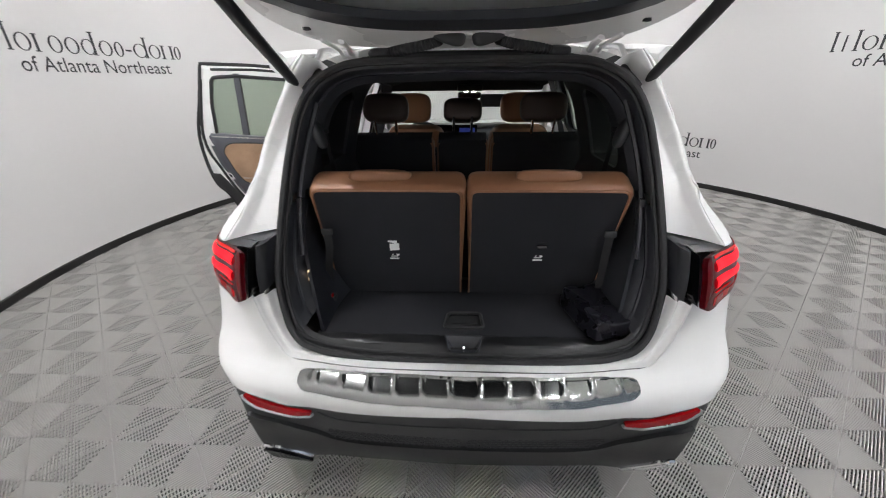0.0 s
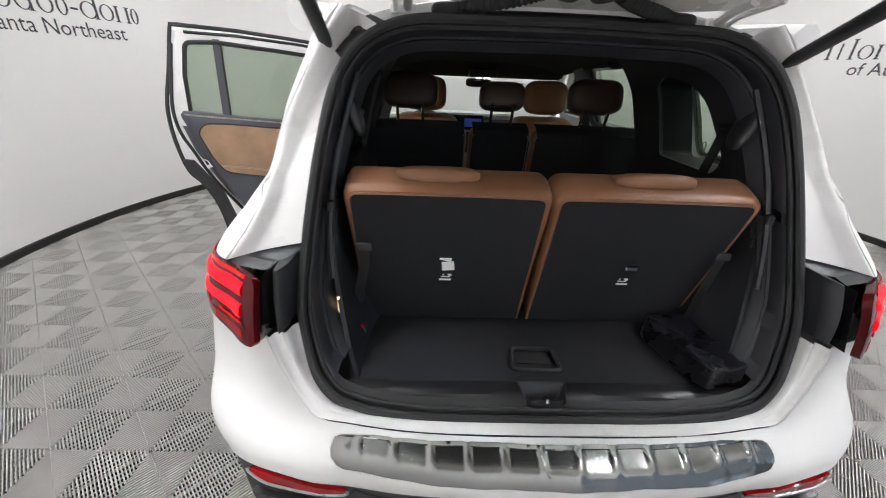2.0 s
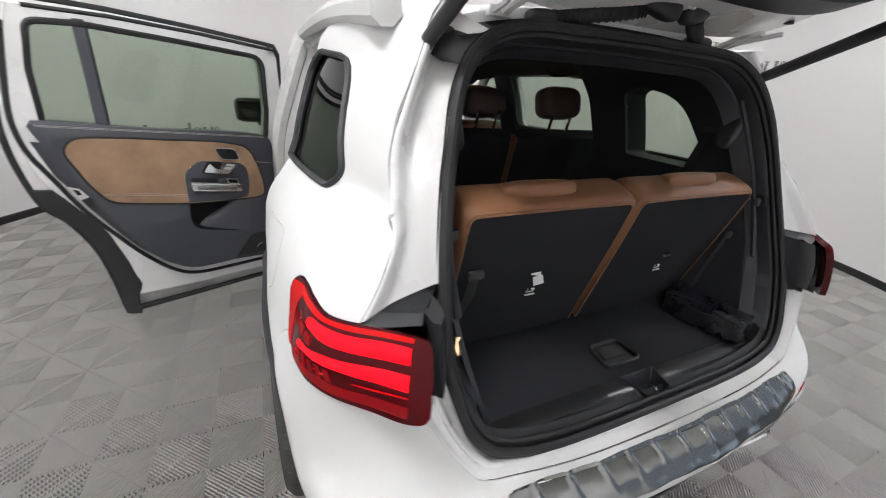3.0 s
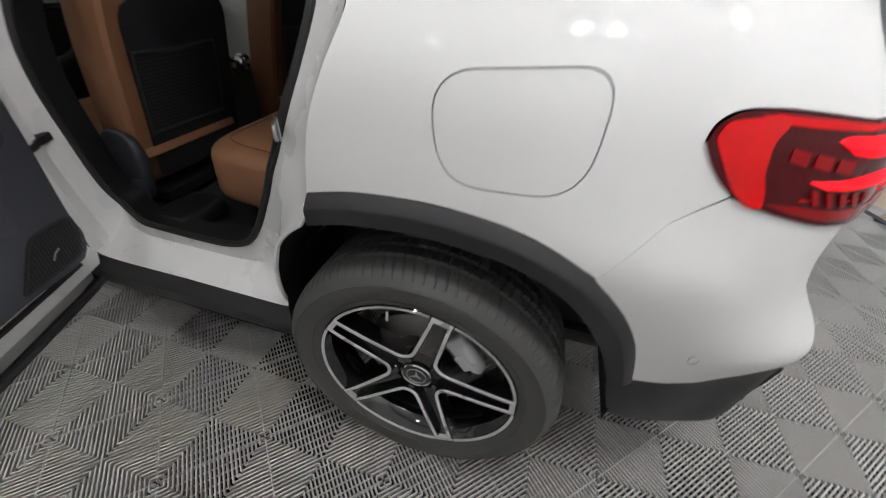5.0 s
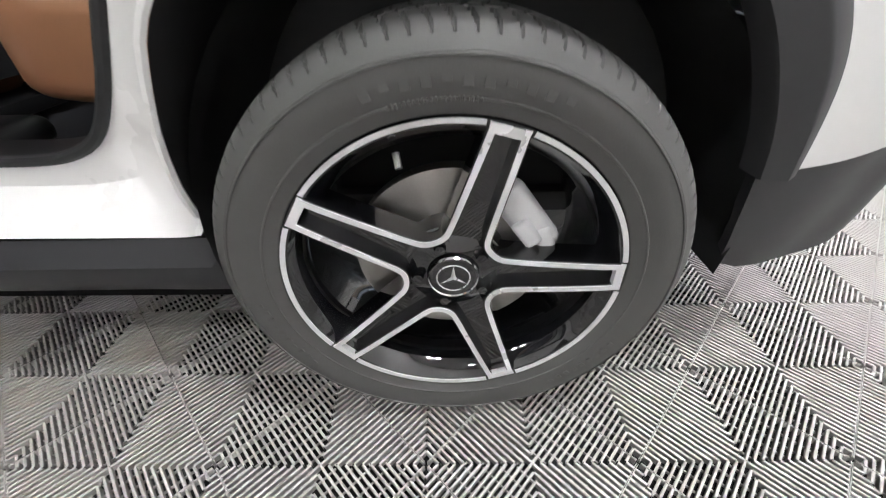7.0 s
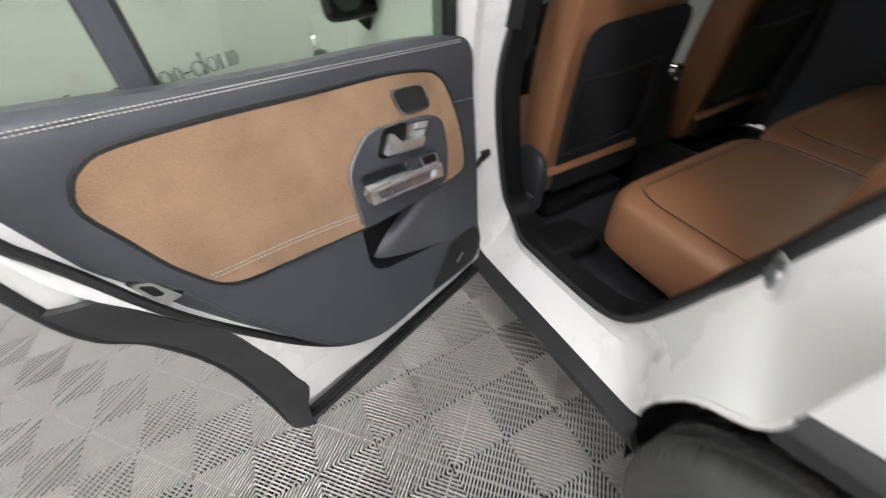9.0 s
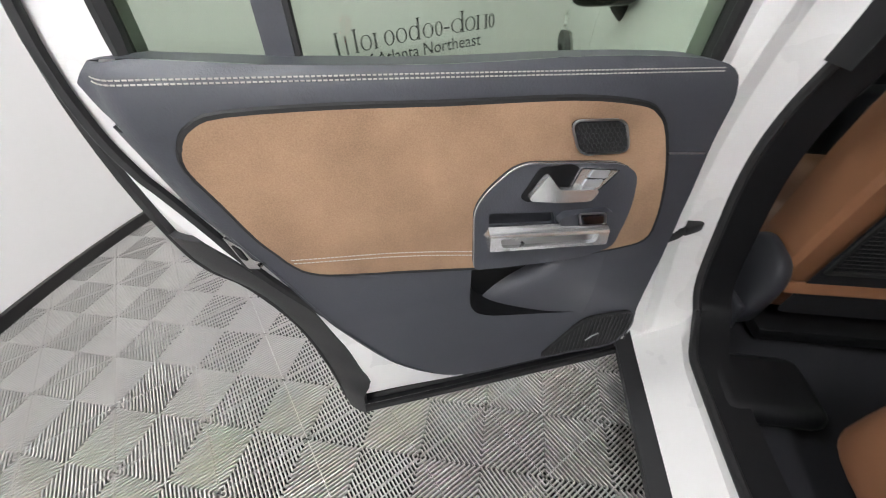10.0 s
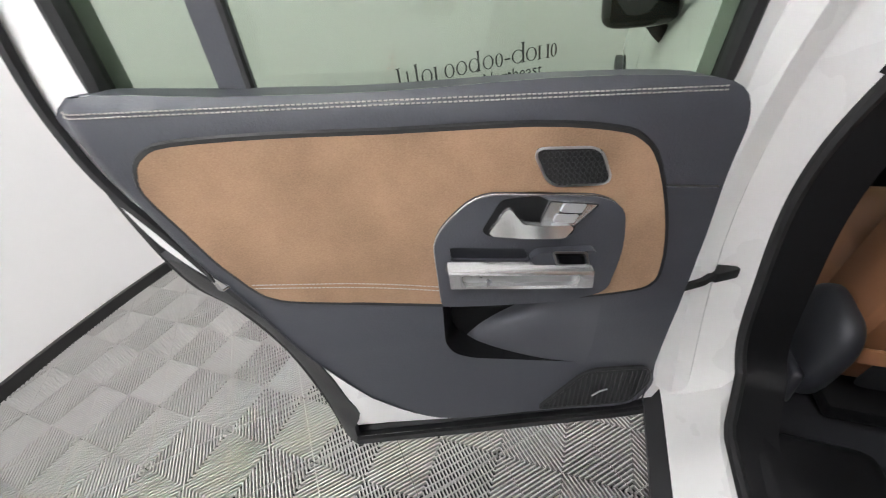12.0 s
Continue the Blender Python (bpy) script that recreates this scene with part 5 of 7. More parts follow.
# right rear door, closed
rd = [(sy(y), z) for y, z in ODO]
rwin = rounded([(sy(0.24), 1.20), (sy(0.30), 1.46), (sy(0.6), 1.50), (sy(1.08), 1.49), (sy(1.07), 1.185)], 0.04)
rdo = part("rear_door_closed", sheet(curve_pts(rd, 3, True), [rwin], side_r, 0.04, 0.03), PAINT, car, "closed white rear door")
part("rear_door_glass", sheet([((a - sy(0.66)) * 1.03 + sy(0.66), (b - 1.34) * 1.04 + 1.34) for a, b in rwin], [], lambda s, z: side_r(s, z) + (-0.012, 0, 0), 0.06, 0.004), PANE, rdo)
part("inner_panel", sheet(curve_pts(rd, 3, True), [rwin], lambda s, z: side_r(s, z) + (-0.07, 0, 0), 0.06, 0.01), GREYTRIM, rdo, "dark inner door panel")
part("clad_strip", sheet(rounded([(sy(0.50), 0.376), (sy(1.15), 0.376), (sy(1.15), 0.46), (sy(0.42), 0.46)], 0.01), [], lambda s, z: side_r(s, z) + (0.006, 0, 0), 0.05, 0.012), CLAD, rdo)

# bonnet, nose, windscreen
bon = rounded([(-0.74, 2.24), (0.74, 2.24), (0.76, 3.2), (0.62, 3.55), (0, 3.66), (-0.62, 3.55), (-0.76, 3.2)], 0.08)


def bonnet_at(x, y):
    x, y = np.asarray(x, float), np.asarray(y, float)
    z = interp(y, [(2.2, 1.105), (2.6, 1.09), (3.0, 1.06), (3.4, 0.99), (3.7, 0.88)]) - 0.05 * (np.abs(x) / 0.75) ** 3 + 0.012 * np.cos(np.clip(np.abs(x) - 0.35, -0.1, 0.1) * 15.7)
    return np.stack([CX + x, y, z], -1)


part("bonnet", sheet(bon, [], bonnet_at, 0.06, 0.02), PAINT, car, "white bonnet")
smax = float(_c[-1])
for r in (False, True):
    part("front_bumper", sheet([(sy(3.3), 0.28), (sy(3.29), 0.5), (sy(3.5), 0.52), (sy(3.55), 0.80), (sy(3.5), 0.92), (smax, 0.90), (smax, 0.28)], [], on_skin(-0.01, r), 0.06, 0.02), PAINT, car, "white front bumper")
    part("headlamp", sheet(rounded([(sy(3.42), 0.86), (sy(3.40), 0.76), (smax - 0.42, 0.70), (smax - 0.40, 0.80)], 0.03), [], on_skin(0.004, r), 0.05, 0.03), CHROME, car, "clear headlamp")
    part("grille", sheet(rounded([(smax - 0.36, 0.84), (smax, 0.85), (smax, 0.58), (smax - 0.32, 0.60)], 0.02), [], on_skin(0.004, r), 0.05, 0.03), GLOSS, car, "black grille half")
    part("lower_intake", sheet(rounded([(smax - 0.6, 0.46), (smax, 0.46), (smax, 0.32), (smax - 0.66, 0.34)], 0.02), [], on_skin(0.002, r), 0.05, 0.03), CLAD, car, "black lower intake")
ws_rows = [[(CX + x * w, y - 0.06 * (abs(x)) ** 2, z) for x in np.linspace(-1, 1, 13)] for w, y, z in ((0.74, 2.33, 1.07), (0.71, 2.05, 1.24), (0.65, 1.80, 1.40), (0.58, 1.60, 1.56))]
part("windscreen", loft(ws_rows), CLEARPANE, car, "clear windscreen")
part("windscreen_sticker", xf(Matrix.Translation((CX + 0.26, 1.865, 1.325)) @ pose(0, 0, 0, 33 + 90, 0, 0), rbox(0.26, 0.13, 0.002, 0.001, 1)), GREYTRIM, car, "dark paper sheet behind the windscreen")

# underside, arch liners
part("underbody", xf(pose(CX, 1.45, 0.30), rbox(1.2, 4.0, 0.06, 0.02)), CLAD, car, "black underbody")
for sg in (-1, 1):
    for yc in (0.0, 2.829):
        ar = [(yc + (0.47 if math.cos(a) < 0 else 0.395) * math.cos(a), 0.34 + 0.45 * math.sin(a)) for a in np.linspace(-0.25, math.pi + 0.12, 28)]
        xs = (0.845, 0.70, 0.56)
        lin = loft([[(CX + sg * x, y, z) for y, z in ar] for x in xs])
        k = len(ar)
        lin[1].append(tuple(range(2 * k, 3 * k)))
        part("arch_liner", lin, RUBBER, car, "black wheel arch liner")


# ---- wheels ----
def build_wheel():
    """A wheel about the origin, its outer face towards -x."""
    R, W = 0.357, 0.118
    prof = [(0.2500, -0.098), (0.256, -0.107), (0.270, -0.1135), (0.2735, -0.1150), (0.2745, -0.1168), (0.2765, -0.1168), (0.2775, -0.1155), (0.292, -0.1195), (0.310, -0.120), (0.3195, -0.1190), (0.3205, -0.1208), (0.3225, -0.1203), (0.3235, -0.1178), (0.325, -0.1175), (0.334, -0.114), (0.336, -0.1125), (0.343, -0.108), (0.350, -0.1015), (0.3545, -0.093), (0.3565, -0.082), (0.3575, -0.066), (0.3575, -0.060), (0.350, -0.058), (0.350, -0.051), (0.358, -0.049), (0.3585, -0.028), (0.3585, -0.022), (0.3505, -0.020), (0.3505, -0.012), (0.3585, -0.010), (0.3585, 0.010), (0.3505, 0.012), (0.3505, 0.020), (0.3585, 0.022), (0.358, 0.049), (0.350, 0.051), (0.350, 0.058), (0.3575, 0.060), (0.3545, 0.092), (0.343, 0.108), (0.31, 0.12), (0.25, 0.10)]

    def wave(r, x, k):
        if -0.108 < x < -0.060 and r > 0.335 and (k + int((x + 0.108) * 110)) % 11 == 0:
            return r - 0.006
        if -0.050 < x < 0.05 and r > 0.340 and (k + int(abs(x) * 160)) % 11 == 0:
            return r - 0.007
        return r

    prof = [(0.254 + (r - 0.25) * 0.945 - 0.004 * (r > 0.33) * max(0.0, min(1.0, (-0.06 - x) / 0.04)), x * (1.02 if r > 0.30 else 1)) for r, x in prof]
    tyre = lathe(prof, 1056, wave)
    tyre = [(x, y, max(z, -0.3535)) for x, y, z in tyre[0]], tyre[1]
    root = part("wheel", lathe([(0.2565, -0.100), (0.2590, -0.104), (0.2560, -0.108), (0.246, -0.106), (0.240, -0.098), (0.228, -0.085), (0.222, -0.05), (0.214, 0.0), (0.212, 0.06), (0.23, 0.10), (0.252, 0.104)], 96), GLOSS, car, "five twin-spoke black and silver alloy wheel")
    part("tyre", tyre, TYRE, root, "black tyre with fine tread", angle=25)
    # plain raised bars stand for the maker's lettering on the sidewall
    for a0, cnt, w, rr, h in ((114, 11, 3.4, 0.306, 0.031), (355, 10, 2.6, 0.305, 0.024), (232, 9, 2.6, 0.305, 0.024), (96, 22, 0.8, 0.278, 0.006)):
        bars = []
        for i in range(cnt):
            a = math.radians(a0 - i * w * 1.25)
            bars.append(xf(Matrix.Rotation(a, 4, "X") @ Matrix.Translation((-0.1186 if rr > 0.29 else -0.1166, rr, 0)), rbox(0.0050, h * (1 if i % 3 else 0.72), math.radians(w) * rr * 0.62, 0.0006, 1)))
        part("raised_lettering", join(*bars), TYRE, root)
    lipbits = []
    gap = math.radians(6.6)
    for k in range(5):
        a0, a1 = math.radians(3.2 + 72 * k) + gap, math.radians(3.2 + 72 * (k + 1)) - gap
        arc_ = np.linspace(a0, a1, 16)
        rows = [[(x, -r * math.cos(a), r * math.sin(a)) for a in arc_] for r, x in ((0.2558, -0.1085), (0.2558, -0.1102), (0.2490, -0.1088), (0.2490, -0.1060))]
        lipbits.append(loft(rows))
    part("rim_lip", join(*lipbits), MACHINED, root, "machined silver rim edge")
    for k in range(5):
        ak, an = math.radians(3.2 + 72 * k), math.radians(3.2 + 72 * (k + 1))

        def at(a, r, off):
            """Wheel-plane point at radius r along angle a, off to its left."""
            return np.array((r * math.cos(a) - off * math.sin(a), r * math.sin(a) + off * math.cos(a)))

        am = (ak + an) / 2
        line = [at(ak, 0.2455, 0.020), at(ak, 0.105, 0.0275), at(am, 0.074, -0.016), at(am, 0.074, 0.016), at(an, 0.105, -0.0275), at(an, 0.2455, -0.020)]
        line = [np.array(p) for p in resample_open(rounded_open(line, 0.016), 0.02)]

        def strip(w, x0, x1, dish):
            vs, fs = [], []
            m = len(line)
            for i, p in enumerate(line):
                d = line[min(i + 1, m - 1)] - line[max(i - 1, 0)]
                d = d / np.linalg.norm(d)
                q = np.array((-d[1], d[0])) * w / 2
                r = np.linalg.norm(p)
                dx = dish * (1 - min(1, r / 0.245)) ** 1.3
                for s, x in ((1, x0), (-1, x0), (-1, x1), (1, x1)):
                    c = p + q * s
                    vs.append((x + dx, -c[0], c[1]))
            for i in range(m - 1):
                o = i * 4
                fs += [(o + j, o + (j + 1) % 4, o + 4 + (j + 1) % 4, o + 4 + j) for j in range(4)]
            fs += [(0, 1, 2, 3), (m * 4 - 4, m * 4 - 3, m * 4 - 2, m * 4 - 1)]
            return vs, fs

        part("spoke_wall", strip(0.0120, -0.108, -0.062, 0.030), GLOSS, root)
        part("spoke_edge", strip(0.0082, -0.1105, -0.105, 0.030), MACHINED, root, "machined silver spoke edge")
        # dark slot floor of each twin spoke, and its tip bar
        slot = [at(ak, 0.250, 0.016), at(ak, 0.250, -0.016), at(ak, 0.09, -0.026), at(ak, 0.05, -0.02), at(ak, 0.05, 0.02), at(ak, 0.09, 0.026)]
        vs = [(x + 0.030 * (1 - min(1, np.linalg.norm(p) / 0.245)) ** 1.3, -p[0], p[1]) for x in (-0.093, -0.065) for p in slot]
        part("spoke", (vs, [(0, 1, 2, 3, 4, 5), (6, 7, 8, 9, 10, 11)] + [(i, (i + 1) % 6, 6 + (i + 1) % 6, 6 + i) for i in range(6)]), GLOSS, root, angle=20)
        tip = [at(ak, 0.2530, 0.0250), at(ak, 0.2530, -0.0250), at(ak, 0.2405, -0.0235), at(ak, 0.2405, 0.0235)]
        vs = [(x, -p[0], p[1]) for x in (-0.1103, -0.10) for p in tip]
        part("spoke_tip", (vs, [(0, 1, 2, 3), (4, 5, 6, 7)] + [(i, (i + 1) % 4, 4 + (i + 1) % 4, 4 + i) for i in range(4)]), MACHINED, root)
        ab = math.radians(39.2 + 72 * k)
        part("wheel_bolt", xf(Matrix.Translation((-0.078, -0.056 * math.cos(ab), 0.056 * math.sin(ab))), lathe([(0, -0.010), (0.0085, -0.010), (0.0095, -0.006), (0.0105, 0.012)], 6)), GLOSS, root)
        part("bolt_seat", xf(Matrix.Translation((-0.070, -0.056 * math.cos(ab), 0.056 * math.sin(ab))), lathe([(0.0105, -0.002), (0.017, -0.006), (0.019, 0.01)], 16)), GLOSS, root)
    part("hub", lathe([(0, -0.082), (0.036, -0.082), (0.045, -0.078), (0.070, -0.074), (0.083, -0.066), (0.088, -0.03), (0.09, 0.03)], 40), GLOSS, root)
    part("hub_cap", lathe([(0, -0.0905), (0.031, -0.0905), (0.036, -0.0895), (0.040, -0.087), (0.042, -0.080)], 40), GLOSS, root, "round black hub cap with silver ring")
    part("cap_ring", join(lathe([(0.0375, -0.0892), (0.0392, -0.0912), (0.0410, -0.0880)], 40), lathe([(0.0245, -0.0908), (0.0257, -0.092), (0.0272, -0.0908)], 40)), CHROME, root)
    star = []
    for k in range(3):
        a = math.radians(90 + 120 * k)
        tipp = (0.0245 * math.cos(a), 0.0245 * math.sin(a))
        sd = [(0.0045 * math.cos(a + s * math.pi / 3), 0.0045 * math.sin(a + s * math.pi / 3)) for s in (1, -1)]
        star.append(([(-0.0905, -tipp[0], tipp[1]), (-0.0905, -sd[0][0], sd[0][1]), (-0.0905, -sd[1][0], sd[1][1]), (-0.0935, 0, 0)], [(0, 1, 3), (0, 3, 2)]))
    part("cap_emblem", join(*star), CHROME, root)
    part("valve", tube([(-0.085, 0.072, 0.205), (-0.098, 0.068, 0.190)], 0.005, 8), SATIN, root)
    part("brake_disc", lathe([(0.06, -0.026), (0.075, -0.028), (0.079, -0.034), (0.160, -0.034), (0.161, -0.022), (0.16, -0.01), (0.08, -0.01)], 64), DISC, root, "worn steel brake disc")
    part("disc_hat", lathe([(0.03, -0.058), (0.072, -0.058), (0.078, -0.05), (0.079, -0.034)], 40), ALU, root)
    cal = join(xf(Matrix.Rotation(radians(143), 4, "X") @ Matrix.Translation((-0.044, 0.138, 0.0)), rbox(0.030, 0.055, 0.125, 0.012, 3)), xf(Matrix.Rotation(radians(143), 4, "X") @ Matrix.Translation((-0.05, 0.128, 0.018)), rbox(0.034, 0.03, 0.052, 0.008, 3)), xf(Matrix.Rotation(radians(161), 4, "X") @ Matrix.Translation((-0.04, 0.150, 0.0)), rbox(0.045, 0.03, 0.05, 0.01, 3)))
    part("brake_caliper", cal, CALIPERMAT, root, "cast silver brake caliper")
    return root


BODY[0] = False
wheel = build_wheel()
WHX, WHZ = 0.8155, 0.3550
wheel.matrix_basis = pose(MID - WHX, -0.004, WHZ)
for m in (pose(MID - WHX, 2.829, WHZ, 40), pose(MID + WHX, 0, WHZ, 20, 0, 180), pose(MID + WHX, 2.829, WHZ, 70, 0, 180)):
    copy_thing(wheel, m)
BODY[0] = True


# ---- boot and cabin ----
def trim_x(y, z):
    """Half width of the inner side trim behind the rear doors."""
    y, z = np.asarray(y, float), np.asarray(z, float)
    w = interp(z, [(0.70, 0.500), (0.80, 0.530), (0.95, 0.556), (1.05, 0.562), (1.15, 0.556), (1.30, 0.526), (1.42, 0.490), (1.50, 0.44), (1.56, 0.38)])
    box = 0.10 * np.exp(-(((y + 0.12) / 0.28) ** 2)) * np.clip((1.02 - z) / 0.2, 0, 1)
    shelf = 0.02 * np.clip((1.13 - z) / 0.03, 0, 1) * np.clip((y + 0.35) / 0.1, 0, 1)
    return w - box - shelf


TW = rounded([(0.01, 1.185), (0.04, 1.42), (-0.02, 1.455), (-0.20, 1.43), (-0.325, 1.24), (-0.29, 1.185)], [0.02, 0.02, 0.05, 0.09, 0.05, 0.03])
edge_r = [(ap_y(z) + 0.09, z) for z in (0.72, 0.80, 0.93, 1.08, 1.20, 1.34, 1.44, 1.50, 1.54)]
trim_o = edge_r + [(-0.1, 1.55), (0.28, 1.53), (0.24, 1.39), (0.20, 1.18), (0.19, 1.10), (0.24, 0.95), (0.30, 0.80), (0.40, 0.60), (0.0, 0.60), (-0.5, 0.66)]
for sg in (-1, 1):
    f = lambda u, v, sg=sg: np.stack([CX + sg * trim_x(u, v), u, v], -1)
    t = part("boot_side_trim", sheet(trim_o, [TW], f, 0.035, 0.012, flip=sg < 0), TRIM, car, "black moulded boot side trim")
    part("window_reveal", loft([[tuple(f(a, b)) for a, b in resample(TW, 0.03)], [tuple(f(a, b) + np.array((sg * 0.11, 0, 0))) for a, b in resample(TW, 0.03)]], closed=True), CABIN, t)
    # belt guide hump and belt
    hump = xf(Matrix.Translation((CX + sg * 0.502, -0.400, 1.335)) @ pose(0, 0, 0, 0, sg * 18, 0), pad(0.034, 0.070, 0.125, 2.6))
    part("belt_guide", hump, WEDGEMAT, t, "moulded belt guide")
    belt = [(CX + sg * 0.492, -0.345, 1.322), (CX + sg * 0.494, -0.325, 1.25), (CX + sg * 0.490, -0.290, 1.10)]
    part("belt_slot", xf(Matrix.Translation((CX + sg * 0.494, -0.347, 1.326)) @ pose(0, 0, 0, 0, sg * 16, 0), rbox(0.012, 0.062, 0.016, 0.005)), CLAD, t)
    part("seat_belt", loft([[np.array(p) + (0, -0.022, 0.005) for p in belt], [np.array(p) + (0, 0.022, -0.005) for p in belt]]), RUBBER, t)
    gv = [(CX + sg * (trim_x(y, z) - 0.003), y, z) for y, z in ((ap_y(z) + d, z) for z, d in ((0.98, 0.06), (1.10, 0.06), (1.25, 0.055), (1.42, 0.05)))]
    part("trim_ridge", tube(curve_pts(gv, 5), 0.009, 6), TRIM, t)
    for z, y in ((1.145, -0.537), (1.070, -0.512)):
        part("hook", xf(Matrix.Translation((CX + sg * (float(trim_x(y, z)) - 0.006), y, z)), rbox(0.02, 0.018, 0.026, 0.006)), CLAD, t)
part("boot_lamp", xf(Matrix.Translation((CX - 0.546, -0.590, 0.895)), rbox(0.008, 0.010, 0.055, 0.003)), WARMGLOW, car, "small lit boot lamp")
# boot floor, loading sill, striker
fl = rounded([(CX - 0.52, -0.688), (CX + 0.52, -0.688), (CX + 0.47, -0.40), (CX + 0.47, -0.30), (CX - 0.47, -0.30), (CX - 0.47, -0.40)], 0.01)
hatch = rounded([(CX - 0.060, -0.548), (CX + 0.056, -0.548), (CX + 0.066, -0.645), (CX - 0.074, -0.645)], 0.020)
bf = part("boot_floor", sheet(fl, [hatch], lambda u, v: np.stack([u, v, 0.722 + 0 * u], -1), 0.05, 0.012), FELT, car, "black carpeted boot floor with a lift handle")
part("lift_handle", join(sheet(rounded([(CX - 0.056, -0.552), (CX + 0.052, -0.552), (CX + 0.062, -0.641), (CX - 0.070, -0.641)], 0.018), [], lambda u, v: np.stack([u, v, 0.716 + 0 * u], -1), 0.03, 0.004), tube([(a, b, 0.724) for a, b in hatch], 0.0065, 6, closed=True), sheet(rounded([(CX - 0.040, -0.565), (CX + 0.036, -0.565), (CX + 0.044, -0.612), (CX - 0.052, -0.612)], 0.008), [], lambda u, v: np.stack([u, v, 0.721 + 0 * u], -1), 0.03, 0.003)), RUBBER, bf, "flush black plastic lift handle")
part("boot_front", loft([[(CX - 0.55, -0.30, 0.735), (CX + 0.55, -0.30, 0.735)], [(CX - 0.55, 0.1, 0.70), (CX + 0.55, 0.1, 0.70)], [(CX - 0.6, 0.42, 0.60), (CX + 0.6, 0.42, 0.60)]]), FELT, car)
rec = rounded([(CX - 0.070, -0.692), (CX + 0.060, -0.692), (CX + 0.042, -0.772), (CX - 0.052, -0.772)], 0.006)
ls_o = rounded([(CX - 0.54, -0.690), (CX + 0.54, -0.690), (CX + 0.51, -0.745), (CX + 0.30, -0.775), (CX, -0.785), (CX - 0.30, -0.775), (CX - 0.51, -0.745)], 0.01)


def lip_at(u, v):
    return np.stack([u, v, interp(v + 0.10 * (u - CX) ** 2 * -1, [(-0.81, 0.688), (-0.785, 0.692), (-0.768, 0.698), (-0.756, 0.702), (-0.750, 0.716), (-0.744, 0.7225), (-0.735, 0.7245), (-0.69, 0.7250)])], -1)


ls = part("loading_sill", sheet(ls_o, [rec], lip_at, 0.014, 0.0), SILLMAT, car, "black plastic loading sill trim")
part("sill_front", loft([[(CX - 0.56, ap_y(0.70) + 0.02, 0.69), (CX + 0.56, ap_y(0.70) + 0.02, 0.69)], [(CX - 0.54, -0.755, 0.700), (CX + 0.54, -0.755, 0.700)], [(CX - 0.54, -0.69, 0.70), (CX + 0.54, -0.69, 0.70)]]), TRIM, ls)
rr = resample(rec, 0.02)
part("striker_well", join(loft([[(a, b, 0.728) for a, b in rr], [(CX + (a - CX) * 0.50, b * 0.5 + -0.752 * 0.5, 0.684) for a, b in rr]], closed=True), ([(CX - 0.04, -0.70, 0.6845), (CX + 0.04, -0.70, 0.6845), (CX + 0.04, -0.78, 0.6845), (CX - 0.04, -0.78, 0.6845)], [(0, 1, 2, 3)]), tube([(a, b, float(lip_at(a, b)[2]) + 0.001) for a, b in rr], 0.003, 5, closed=True)), TRIM, ls, "recess of the lock striker")
part("boot_striker", tube(curve_pts([(CX - 0.004, -0.768, 0.685), (CX - 0.004, -0.766, 0.718), (CX - 0.004, -0.752, 0.728), (CX - 0.004, -0.738, 0.718), (CX - 0.004, -0.736, 0.685)], 4), 0.0045, 8), CHROME, ls, "steel lock striker")


# ---- seats ----
def frame_at(base, top):
    """Axes of a seat back from its base to its top line: origin, up vector, forward vector."""
    b, t = np.array(base, float), np.array(top, float)
    u = (t - b) / np.linalg.norm(t - b)
    fwd = np.array((0, u[2], -u[1]))
    return b, u, fwd, np.linalg.norm(t - b)


